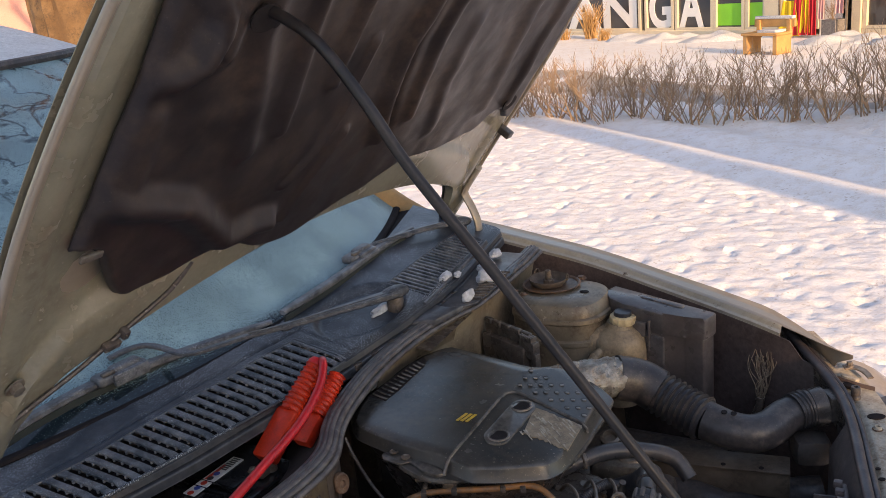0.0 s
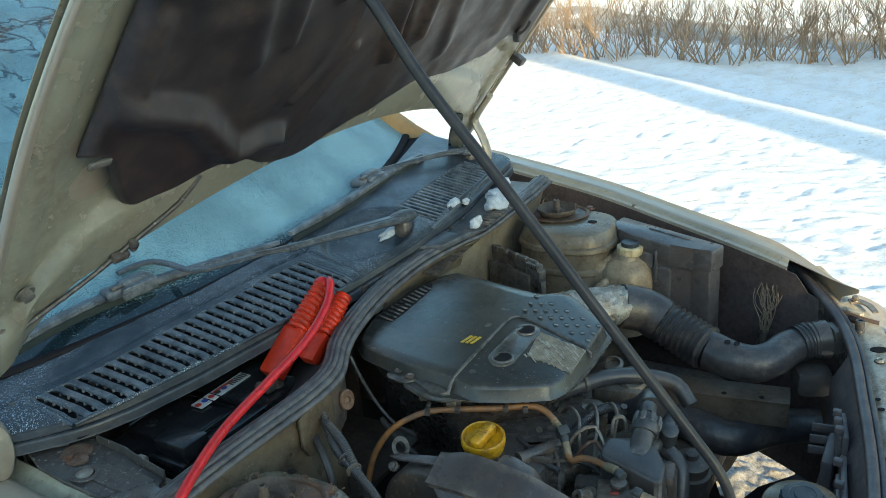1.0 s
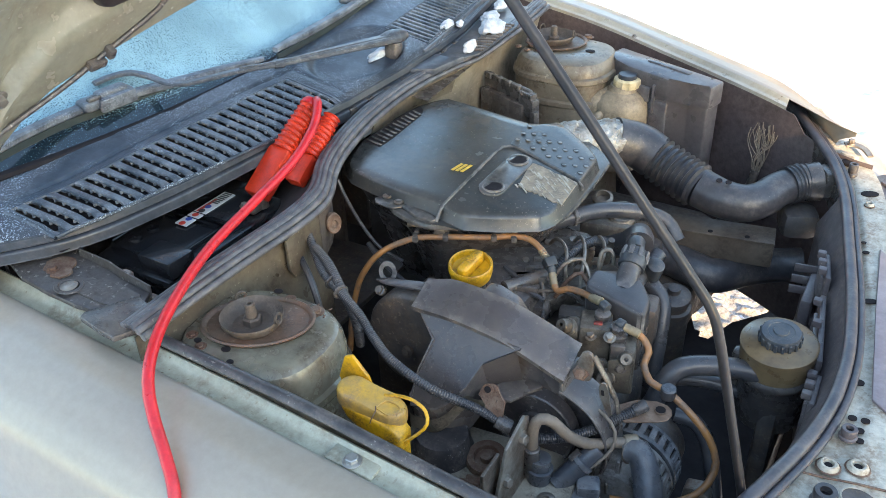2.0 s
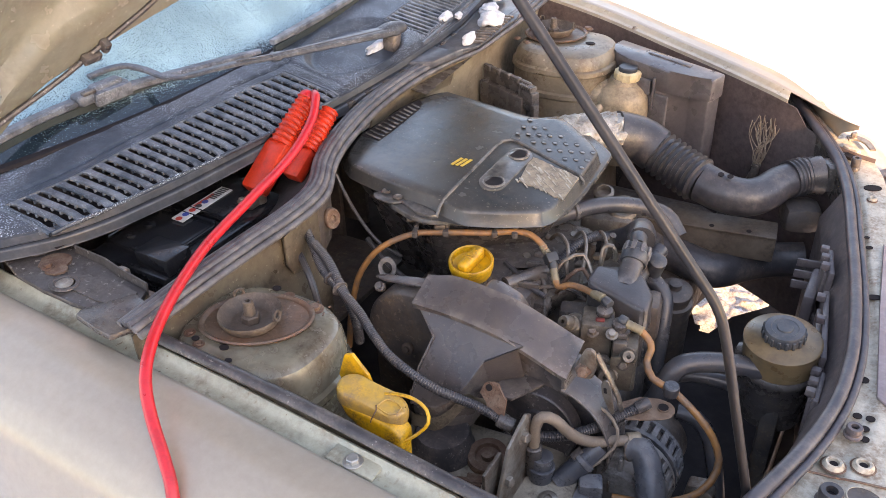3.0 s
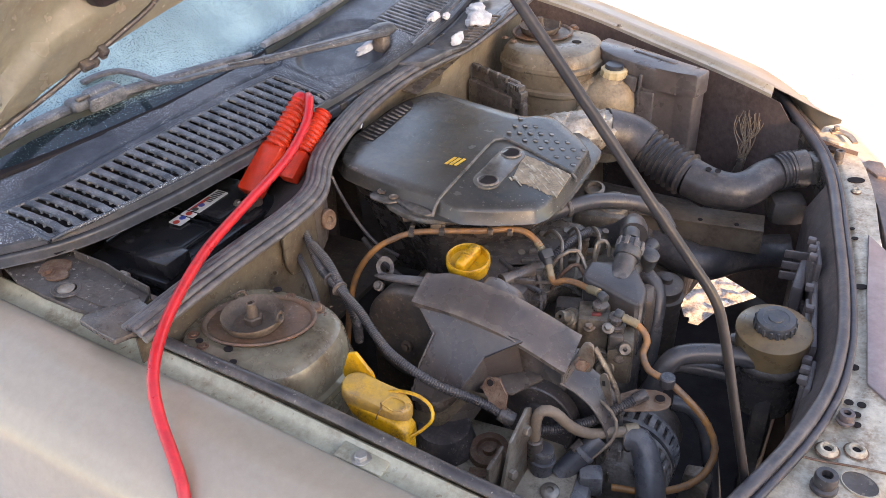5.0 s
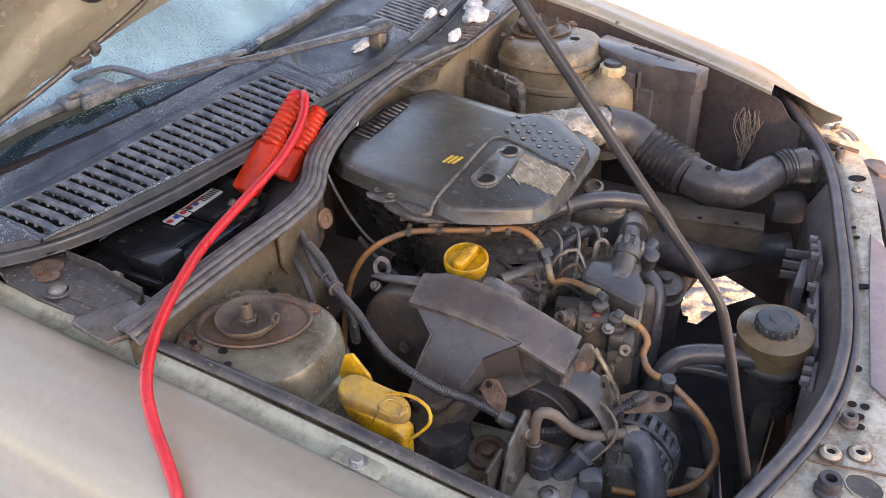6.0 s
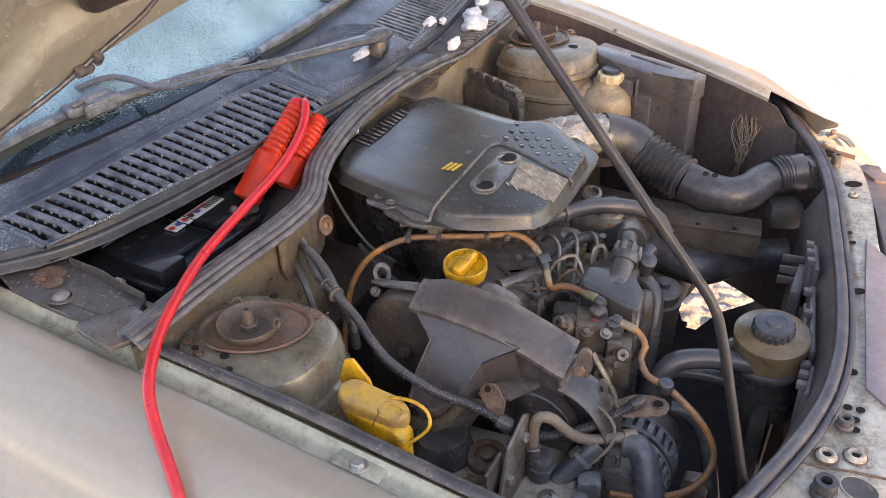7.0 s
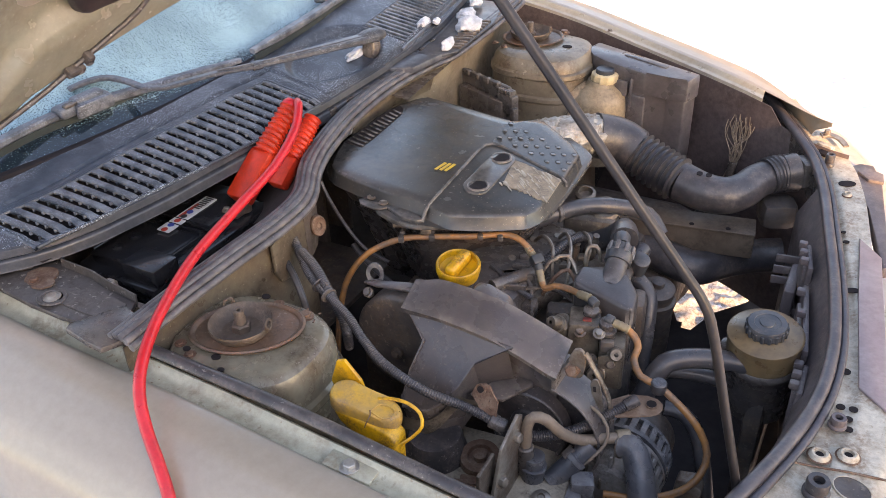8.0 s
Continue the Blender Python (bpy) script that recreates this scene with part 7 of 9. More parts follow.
part("lower_cover", sheet(B(), guard_point, 40, 6, thick=0.004), COVER, engine, "curved guard over the pulley", 60)
bm = B()
tube(bm, [V((0.380 + 0.1010 * math.cos(a), 0.179, 0.620 + 0.1010 * math.sin(a))) for a in (1.36 - 0.113 * k for k in range(21))], 0.0022, 8, 0.008)
part("guard_rim", bm, COVER, engine)

# oil filler cap
cap = thing("oil_filler_cap", (0.186, 0.305, 0.784), "bright yellow round oil filler cap with a ribbed grip", "oil cap")
ax = (0.05, -0.12, 1)
bm = lathe(B(), [(0.026, -0.012), (0.033, -0.004), (0.0365, 0.010), (0.0365, 0.020), (0.0345, 0.0225), (0.032, 0.021), (0.030, 0.012), (0.022, 0.009), (0.0, 0.009)], (0.186, 0.305, 0.784), ax, 40)
part("cup", bm, YELLOW, cap)
gr = aim(ax) @ Matrix.Rotation(radians(62), 3, "Z")
bm = box(B(), V((0.186, 0.305, 0.784)) + gr @ V((0, 0, 0.019)), (0.058, 0.019, 0.024), gr, 0.007, 3)
grip = part("grip", bm, YELLOW, cap)
bm = B()
for k in (-0.006, 0, 0.006):
    box(bm, V((0.186, 0.305, 0.784)) + gr @ V((k, 0, 0.0305)), (0.0022, 0.016, 0.0025), gr, 0.0008, 1)
part("grip_rib", bm, YELLOW, grip)
bm = lathe(B(), [(0.024, -0.05), (0.024, -0.01)], (0.186, 0.305, 0.784), ax, 24)
part("neck", bm, PLASTIC, cap)

# ---- washer filler ----
wash = thing("washer_filler", (0.20, -0.02, 0.66), "yellow washer filler neck with stained lid and loose strap", "washer filler")
bm = B()
prism(bm, [(0.168, 0.776), (0.256, 0.762), (0.268, 0.748), (0.268, 0.724), (0.256, 0.716), (0.215, 0.730), (0.180, 0.752)], lambda u, v, w: V((u, w, v)), -0.040, -0.008, 0.006, 3)
part("neck", bm, YELLOW, wash)


def stadium(x0, x1, h, n=9):
    out = [(x1 + h * math.cos(-1.57 + 3.14 * k / n), h * math.sin(-1.57 + 3.14 * k / n)) for k in range(n + 1)]
    return out + [(x0 + h * math.cos(1.57 + 3.14 * k / n), h * math.sin(1.57 + 3.14 * k / n)) for k in range(n + 1)]


bm = B()
prism(bm, stadium(0.183, 0.241, 0.0235), lambda u, v, w: V((u + 0.05 * w - 0.002, -0.015 + v * (1.0 - 0.12 * (u - 0.2) / 0.05) + 0.03 * (u - 0.2), 0.782 - 0.17 * (u - 0.2) + w - 0.10 * abs(v))), -0.019, 0.007, 0.0075, 4)
wlid = part("lid", bm, WASHLID, wash, "long rounded yellow lid stained brown", 60)
bm = B()
tube(bm, [(x, y, 0.7815 - 0.17 * (x - 0.2) + 0.0075 - 0.10 * abs(y + 0.02)) for x, y in ((0.226, -0.030), (0.232, -0.012), (0.250, -0.010), (0.256, -0.020), (0.248, -0.032), (0.228, -0.031))], 0.0011, 6, 0.004)
part("embossed_mark", bm, WASHLID, wlid)
bm = B()
tube(bm, [(0.224, -0.043, 0.764), (0.228, -0.0435, 0.775), (0.230, -0.036, 0.783), (0.226, -0.030, 0.7845)], 0.0009, 6, 0.004)
part("mould_seam", bm, RUST, wlid)
bm = B()
tube(bm, [(0.222, -0.004, 0.782), (0.240, 0.004, 0.782), (0.262, 0.009, 0.778), (0.280, 0.008, 0.768), (0.288, -0.002, 0.757), (0.281, -0.012, 0.746), (0.270, -0.026, 0.739), (0.259, -0.036, 0.734)], 0.0030, 8, 0.006, flat=0.7)
part("strap", bm, YELLOW, wash, "thin loose strap")
bm = B()
prism(bm, [(0.0, 0.0), (0.048, 0.0), (0.040, 0.03), (0.018, 0.062), (0.006, 0.058), (-0.006, 0.02)], lambda u, v, w: V((0.142 + u, 0.012 + w + 0.15 * u, 0.752 + v)), -0.003, 0.003, 0.002)
part("flap", bm, YELLOW, wash, "upright yellow flap")
bm = lathe(B(), [(0.009, 0), (0.009, 0.008), (0.005, 0.012), (0, 0.012)], (0.156, 0.004, 0.768), (0.2, -1, 0.3), 12)
part("plug", bm, BLUECAP, wash)
bm = lathe(B(), [(0.020, -0.12), (0.020, 0.0)], (0.25, -0.025, 0.728), (0, 0, 1), 20)
part("collar", bm, YELLOW, wash)

# ---- engine mount and rusty brackets ----
mount = thing("engine_mount", (0.25, 0.095, 0.45), "black rubber engine mount with rusty steel brackets", "engine mount")
bm = lathe(B(), [(0.046, -0.10), (0.046, -0.02), (0.049, -0.012), (0.049, 0.004), (0.044, 0.010), (0.044, 0.026), (0.040, 0.034), (0.0, 0.036)], (0.246, 0.100, 0.600), seg=40)
part("rubber_block", bm, RUBBER, mount)
bm = B()
prism(bm, [(0.3041, 0.7326), (0.3070, 0.7430), (0.3133, 0.7494), (0.3230, 0.7530), (0.3310, 0.7520), (0.3354, 0.7433), (0.3400, 0.7380), (0.3469, 0.7340), (0.3475, 0.7121), (0.3360, 0.7060), (0.3220, 0.7047), (0.3185, 0.7221), (0.3120, 0.7260)], lambda u, v, w: V((u, 0.108 + w + 0.4 * (v - 0.72), v - 0.006)), -0.0015, 0.0015, 0.0008, 1)
lathe(bm, [(0.0085, -0.001), (0.0085, 0.0025), (0.0055, 0.0025), (0.005, 0.0)], (0.3186, 0.1145, 0.7400), (0, -1, 0.4), 20)
part("rusty_bracket", bm, RUST, mount, "small rusty steel bracket")
part("bracket_hole", lathe(B(), [(0.0050, 0.0), (0.0050, 0.0022), (0, 0.0022)], (0.3186, 0.1143, 0.7400), (0, -1, 0.4), 16), HOLE, mount)
bm = B()
lathe(bm, [(0.032, -0.05), (0.032, 0.0), (0.030, 0.006), (0.020, 0.006), (0.018, 0.0), (0.010, 0.0), (0.010, 0.010), (0, 0.010)], (0.318, 0.110, 0.604), (0, -0.15, 1), 30)
part("rusty_cup", bm, RUST, mount, "rusty round cup with nut")
bm = B()
box(bm, (0.32, 0.055, 0.584), (0.28, 0.24, 0.02), Matrix.Rotation(0.1, 3, "Z"), 0.004)
part("rail_top", bm, DUST, mount, "grimy chassis rail with rust")
bm = B()
for k in range(3):
    box(bm, (0.306 + 0.012 * k, 0.052 + 0.013 * k, 0.5955), (0.055, 0.007 + 0.002 * k, 0.005), Matrix.Rotation(0.35, 3, "Z"), 0.002)
part("rust_flake", bm, RUST, mount, "flaking rust")
fplate = thing("filter_bracket", (0.375, 0.06, 0.60), "grey zinc steel bracket plate with two bolts", "bracket")
pr = Matrix.Rotation(radians(5), 3, "Z")
bm = B()
prism(bm, [(-0.055, -0.10), (0.045, -0.10), (0.050, 0.020), (0.035, 0.032), (-0.02, 0.020), (-0.055, -0.05)], lambda u, v, w: V((0.378 + w, 0.072 + u, 0.690 + v - 0.3 * (0.0 if u > 0 else u) * -1)), -0.002, 0.003, 0.001)
part("plate", bm, STEEL, fplate)
for at in ((0.382, 0.095, 0.690), (0.382, 0.045, 0.650)):
    part("bolt", bolt(B(), at, (1, -0.2, 0.2), 0.008, 0.008), STEEL, fplate)
bm = B()
box(bm, (0.366, 0.03, 0.645), (0.006, 0.05, 0.09), None, 0.002)
part("second_plate", bm, ALU, fplate)

# ---- alternator ----
alt = thing("alternator", (0.515, 0.30, 0.55), "grey cast alternator with black slotted end cover", "alternator")
C, AX = V((0.497, 0.287, 0.543)), V((0.0, -1.0, 0.05)).normalized()
ar = aim(AX)
bm = lathe(B(), [(0.050, -0.050), (0.064, -0.045), (0.064, 0.0), (0.066, 0.046)], C, AX, 52)
part("housing", bm, DARK, alt, "dark core of the alternator")


def slotted(name, r0, r1, a0, a1, n, gap, mat, label):
    """A ring of bars round the axis, closed by a rim at either end."""
    ring_ = part(name, lathe(B(), [(r0 - 0.005, a0), (r0, a0), (r0, a0 + 0.006), (r0 - 0.005, a0 + 0.006)], C, AX, 60), mat, alt, label)
    part("rim", lathe(B(), [(r1 - 0.005, a1 - 0.007), (r1, a1 - 0.007), (r1 - 0.001, a1), (r1 - 0.006, a1)], C, AX, 60), mat, ring_)
    for i in range(n):
        q = Matrix.Rotation(2 * math.pi * i / n, 3, "Z")
        w_ = 2 * math.pi * r0 / n * (1 - gap)
        part("bar", box(B(), C + ar @ (q @ V(((r0 + r1) / 2 - 0.0030, 0, (a0 + a1) / 2))), (0.006, w_, a1 - a0 - 0.006), ar @ q, 0.001, 1), mat, ring_)


slotted("end_cover", 0.072, 0.074, 0.0, 0.040, 26, 0.42, NAVY, "blue-black slotted end cover")
slotted("front_casting", 0.073, 0.072, 0.048, 0.078, 28, 0.45, ALTM, "dull pale slotted casting")
bm = lathe(B(), [(0.0715, 0.076), (0.072, 0.080), (0.070, 0.088), (0.060, 0.096), (0.046, 0.100), (0.044, 0.112), (0.020, 0.114), (0, 0.114)], C, AX, 52)
part("end_face", bm, ALTM, alt, "dull cast end face")
for k in range(12):
    q = Matrix.Rotation(2 * math.pi * k / 12, 3, "Z")
    part("fin", box(B(), C + ar @ (q @ V((0.056, 0, 0.100))), (0.024, 0.007, 0.010), ar @ q, 0.0015, 1), ALTM, alt)
bm = prism(B(), [(0.470, 0.244), (0.4925, 0.268), (0.5199, 0.2775), (0.536, 0.2765), (0.5450, 0.2700), (0.5485, 0.2600), (0.5460, 0.2480), (0.5356, 0.2385), (0.515, 0.228), (0.4912, 0.2159), (0.476, 0.222)], lambda u, v, w: V((u, v, 0.670 + w + 0.05 * (v - 0.25))), -0.0010, 0.0012, 0.0005, 1)
part("rusty_tab", bm, RUSTPALE, alt, "pale rusty steel tab with a hole")
part("tab_rim", lathe(B(), [(0.0085, 0.0), (0.0085, 0.003), (0.0070, 0.003), (0.0065, 0.002)], (0.531, 0.2593, 0.6720), seg=20), RUST, alt)
part("tab_hole", lathe(B(), [(0.0075, 0.0), (0.0075, 0.0012), (0, 0.0012)], (0.531, 0.2593, 0.6745), seg=16), HOLE, alt)
bm = prism(B(), [(0.4539, 0.7352), (0.4555, 0.7430), (0.4600, 0.7480), (0.4648, 0.7471), (0.4680, 0.7380), (0.4707, 0.7256), (0.4775, 0.6929), (0.4735, 0.6880), (0.4688, 0.6937), (0.4566, 0.7198)], lambda u, v, w: V((u, 0.197 + w, v)), -0.0015, 0.0015, 0.0008, 1)
part("steel_strap", bm, STEEL, alt, "upright slotted steel strap")
part("strap_hole", box(B(), (0.4611, 0.1955, 0.7293), (0.0045, 0.0016, 0.0095), Matrix.Rotation(-0.15, 3, "Y"), 0.0005), HOLE, alt)
bm = prism(B(), [(0.4170, 0.742), (0.4180, 0.770), (0.4242, 0.7850), (0.4320, 0.7885), (0.4390, 0.7850), (0.4431, 0.7685), (0.4410, 0.7500), (0.4384, 0.7366), (0.430, 0.733)], lambda u, v, w: V((u, 0.204 + w, v)), -0.003, 0.004, 0.0025)
part("tension_pad", bm, STEEL, alt, "worn steel pad beside the cover")
bm = tube(B(), [(0.4400, 0.208, 0.780), (0.4480, 0.206, 0.7690), (0.4605, 0.206, 0.7486), (0.4690, 0.206, 0.733), (0.4772, 0.206, 0.7173), (0.4843, 0.206, 0.6924)], 0.0046, 10, 0.008, flat=0.6)
part("tension_bracket", bm, ALU, alt, "curved steel stay beside the cover")
part("tension_bolt", lathe(B(), [(0.0125, -0.004), (0.0125, 0.0), (0.0085, 0.001), (0.0085, 0.008), (0.0075, 0.009), (0, 0.009)], (0.4250, 0.198, 0.7505), (0.1, -0.85, 0.45), 6), RUST, alt, "rusty hexagon bolt")

bm = prism(B(), [(-0.022, -0.05), (0.020, -0.05), (0.024, 0.012), (0.010, 0.024), (-0.016, 0.018)], lambda u, v, w: V((0.604 + u, 0.236 + w, 0.556 + v)), -0.012, 0.012, 0.004)
part("mount_lug", bm, STEEL, alt, "dull cast mounting lug")
for k in range(5):
    part("vent_fin", box(B(), V((0.462, 0.180, 0.570)) + V((0.011 * k, 0.003 * k, -0.002 * k)), (0.005, 0.030, 0.022), Matrix.Rotation(0.2, 3, "Z"), 0.0015, 1), ALU, alt)

# ---- fuel filter head and injection parts ----
pump = thing("injection_unit", (0.42, 0.33, 0.66), "dirty cast injection pump with brown fuel pipe fittings", "injection pump")
bm = B()
box(bm, (0.398, 0.325, 0.695), (0.050, 0.052, 0.115), Matrix.Rotation(0.3, 3, "Z"), 0.006)
box(bm, (0.447, 0.318, 0.685), (0.040, 0.044, 0.085), Matrix.Rotation(0.3, 3, "Z"), 0.005)
box(bm, (0.423, 0.335, 0.690), (0.05, 0.03, 0.06), Matrix.Rotation(0.3, 3, "Z"), 0.004)
prism(bm, [(-0.016, -0.04), (0.016, -0.04), (0.02, 0.02), (0.008, 0.034), (-0.014, 0.028)], lambda u, v, w: V((0.452 + u, 0.288 + w - 0.1 * v + 0.3 * u, 0.690 + v)), -0.002, 0.002, 0.001)
prism(bm, [(-0.018, -0.03), (0.012, -0.034), (0.018, 0.012), (-0.004, 0.024)], lambda u, v, w: V((0.418 + u, 0.285 + w + 0.3 * u, 0.690 + v)), -0.002, 0.002, 0.001)
for zz in (0.665, 0.680, 0.695, 0.710):
    box(bm, (0.376, 0.300, zz), (0.03, 0.012, 0.005), Matrix.Rotation(0.3, 3, "Z"), 0.0015)
lathe(bm, [(0.017, -0.03), (0.017, 0.006), (0.013, 0.010), (0, 0.010)], (0.3660, 0.310, 0.735), (-0.25, -0.5, 1), 20)
part("body", bm, OILCAST, pump, "oily cast pump body")
bm = B()
for p in ((0.4050, 0.332, 0.738), (0.4360, 0.318, 0.733)):
    lathe(bm, [(0.014, -0.01), (0.014, 0.006), (0.0155, 0.007), (0.0155, 0.013), (0.011, 0.015), (0.011, 0.021), (0.0125, 0.022), (0.0125, 0.027), (0.009, 0.030), (0, 0.031)], p, (0.05, -0.1, 1), 20)
part("fitting", bm, PLASTIC, pump)
bm = B()
box(bm, (0.4050, 0.3150, 0.7500), (0.014, 0.008, 0.012), Matrix.Rotation(0.3, 3, "Z"), 0.002)
part("red_tag", bm, REDTAG, pump)
bm = B()
box(bm, (0.445, 0.298, 0.728), (0.022, 0.012, 0.022), Matrix.Rotation(0.3, 3, "Z"), 0.003)
bolt(bm, (0.455, 0.288, 0.705), (0.3, -1, 0.3), 0.007, 0.006)
bolt(bm, (0.425, 0.290, 0.700), (0.2, -1, 0.3), 0.006, 0.006)
part("sensor", bm, PLASTIC, pump)

egr = thing("inlet_housing", (0.41, 0.41, 0.70), "worn grey trapezoid inlet housing with a clamped stub", "inlet housing")
bm = B()
prism(bm, [(0.3590, 0.372), (0.3575, 0.411), (0.3640, 0.418), (0.3928, 0.428), (0.4275, 0.434), (0.4360, 0.428), (0.4628, 0.390), (0.4670, 0.352), (0.4630, 0.346), (0.455, 0.3455), (0.3660, 0.364)], lambda u, v, w: V((u, v, w - 0.11 * (u - 0.35))), 0.730, 0.783, 0.007, 4)
part("housing", bm, GREY, egr, "", 60)
bm = B()
prism(bm, [(0.364, 0.378), (0.366, 0.410), (0.392, 0.440), (0.428, 0.442), (0.460, 0.405), (0.463, 0.356), (0.455, 0.352), (0.374, 0.366)], lambda u, v, w: V((u, v, w - 0.1 * (u - 0.35))), 0.66, 0.735, 0.004)
part("lower_half", bm, PLASTIC, egr)
bm = lathe(B(), [(0.0230, 0.0), (0.0195, 0.022), (0.0178, 0.040), (0.0178, 0.060)], (0.4100, 0.402, 0.7570), (-0.06, 1.0, 0.50), 28)
part("stub", bm, GREY, egr, "", 60)
bm = B()
lathe(bm, [(0.0215, 0.050), (0.0225, 0.052), (0.0225, 0.068), (0.0205, 0.070), (0.0205, 0.080), (0.0190, 0.082), (0.0, 0.082)], (0.4100, 0.402, 0.7570), (-0.06, 1.0, 0.50), 28)
part("clamp", bm, BLUECAP, egr, "notched plastic clamp ring")
CAX = aim(V((-0.06, 1.0, 0.50)).normalized())
for k in range(9):
    q = Matrix.Rotation(2 * math.pi * k / 9, 3, "Z")
    part("clamp_tooth", box(B(), V((0.4100, 0.402, 0.7570)) + CAX @ (q @ V((0.0218, 0, 0.0735))), (0.004, 0.0075, 0.017), CAX @ q, 0.001), GREY, egr)
part("plug_head", lathe(B(), [(0.014, 0.0), (0.014, 0.020), (0.012, 0.023), (0, 0.023)], (0.4030, 0.478, 0.7950), (-0.25, 1, 0.25), 22), BLUECAP, egr, "blue-black plug head")
part("plug_head", lathe(B(), [(0.013, -0.03), (0.0145, 0.0), (0.0145, 0.004), (0.012, 0.006), (0, 0.006)], (0.4360, 0.492, 0.7640), (0.25, -0.35, 1), 22), BLUECAP, egr, "blue-black plug head")
bm = B()
tube(bm, [(0.396, 0.52, 0.780), (0.385, 0.555, 0.775), (0.36, 0.57, 0.745), (0.32, 0.575, 0.72), (0.28, 0.57, 0.70)], (0.024, 0.020), 20, 0.02)
part("pipe", bm, HOSE, egr)
bm = B()
tube(bm, [(0.425, 0.545, 0.755), (0.415, 0.505, 0.745), (0.41, 0.47, 0.73)], 0.014, 16, 0.01)
part("side_stub", bm, HOSE, egr)
bm = B()
box(bm, (0.445, 0.425, 0.70), (0.045, 0.055, 0.08), Matrix.Rotation(0.2, 3, "Z"), 0.012)
part("base", bm, DARK, egr)


# ---- pipes, hoses and wiring: one thing each ----
def pipe(name, pts, r, mat, label, category, seg=12, ribs=None, ends=None, step=0.012, flat=1.0):
    t = thing(name, pts[0], label, category)
    part("tube", tube(B(), pts, r, seg, step, ribs, flat=flat), mat, t)
    for k, p in enumerate(ends or ()):
        at, d, rr, ln, m2 = p
        prof = [(rr * 0.9, 0), (rr, 0.002), (rr, ln - 0.002), (rr * 0.85, ln), (0, ln)]
        if m2 is TAN:
            prof = [(rr * 0.9, 0)] + [(rr * (1.0 if i % 2 else 0.86), ln * (i + 0.5) / 8) for i in range(8)] + [(rr * 0.8, ln), (0, ln)]
        part("end_fitting", lathe(B(), prof, at, d, 18), m2, t)
    return t


pipe("fuel_pipe", [(-0.020, 0.225, 0.60), (-0.020, 0.240, 0.66), (-0.019, 0.255, 0.700), (-0.012, 0.272, 0.738), (0.012, 0.298, 0.776), (0.058, 0.332, 0.799), (0.117, 0.354, 0.807), (0.175, 0.383, 0.807), (0.2164, 0.4071, 0.8076), (0.2404, 0.4118, 0.8057), (0.2615, 0.4064, 0.7987), (0.2725, 0.4027, 0.7904)], 0.0054, NYLON, "brown nylon fuel pipe bent round the air box", "fuel pipe",
     ends=[((0.264, 0.406, 0.796), (0.75, -0.3, -0.6), 0.0068, 0.018, TAN), ((0.2965, 0.3816, 0.774), (0.45, -0.5, -0.75), 0.0068, 0.026, TAN)])
clip = thing("pipe_coupling", (0.2850, 0.394, 0.783), "square blue-black quick coupling between fuel pipes", "coupling")
cr = aim(V((0.65, -0.45, -0.6)).normalized())
part("shell", box(B(), (0.2860, 0.3945, 0.7830), (0.021, 0.018, 0.017), cr, 0.003), INK, clip)
part("tongue", box(B(), V((0.2860, 0.3945, 0.7830)) + cr @ V((0.0, -0.011, 0.0)), (0.016, 0.005, 0.012), cr, 0.0015), BLUECAP, clip)
part("nozzle", lathe(B(), [(0.0075, 0.0), (0.0075, 0.016), (0.0060, 0.018), (0, 0.018)], (0.2880, 0.3925, 0.7815), (0.55, -0.6, -0.6), 16), INK, clip)
pipe("fuel_pipe", [(0.3038, 0.3734, 0.7618), (0.3095, 0.3670, 0.7560), (0.3182, 0.3632, 0.7550), (0.3318, 0.3651, 0.7632), (0.356, 0.3634, 0.7655), (0.3771, 0.3549, 0.7671), (0.397, 0.3458, 0.7717)], 0.0054, NYLON, "short orange-brown fuel pipe with ribbed connectors", "fuel pipe",
     ends=[((0.3760, 0.3555, 0.7670), (0.9, -0.42, 0.2), 0.0074, 0.024, TAN), ((0.4010, 0.3400, 0.7740), (0.8, -0.5, -0.1), 0.0078, 0.014, BLUECAP)])
pipe("fuel_pipe", [(0.4464, 0.3164, 0.7607), (0.4645, 0.3166, 0.7569), (0.4809, 0.3154, 0.7458), (0.4911, 0.3052, 0.736), (0.4890, 0.2940, 0.7200), (0.505, 0.278, 0.706), (0.530, 0.276, 0.700), (0.548, 0.276, 0.690), (0.580, 0.272, 0.668), (0.605, 0.266, 0.645), (0.622, 0.256, 0.615), (0.620, 0.235, 0.590), (0.600, 0.205, 0.575), (0.555, 0.170, 0.572), (0.50, 0.150, 0.575)], 0.0056, NYLON, "long orange-brown fuel pipe looping past the alternator", "fuel pipe",
     ends=[((0.4464, 0.3164, 0.7607), (1, 0, -0.22), 0.0074, 0.026, TAN), ((0.4340, 0.3190, 0.7630), (1, -0.2, -0.12), 0.0085, 0.013, BLUECAP), ((0.535, 0.275, 0.690), (0, 0, 1), 0.012, 0.018, HOSE)])
pipe("return_hose", [(0.388, 0.118, 0.640), (0.388, 0.122, 0.690), (0.396, 0.128, 0.706), (0.412, 0.136, 0.700), (0.432, 0.148, 0.672), (0.455, 0.168, 0.650), (0.485, 0.195, 0.642), (0.510, 0.212, 0.640)], 0.0085, NYLON_GREY, "dusty brown hose hooped over the fuel connectors", "hose",
     ends=[((0.388, 0.118, 0.600), (0, 0, 1), 0.0125, 0.055, PLASTIC), ((0.498, 0.205, 0.641), (1, 0.7, 0), 0.011, 0.02, TANK)])
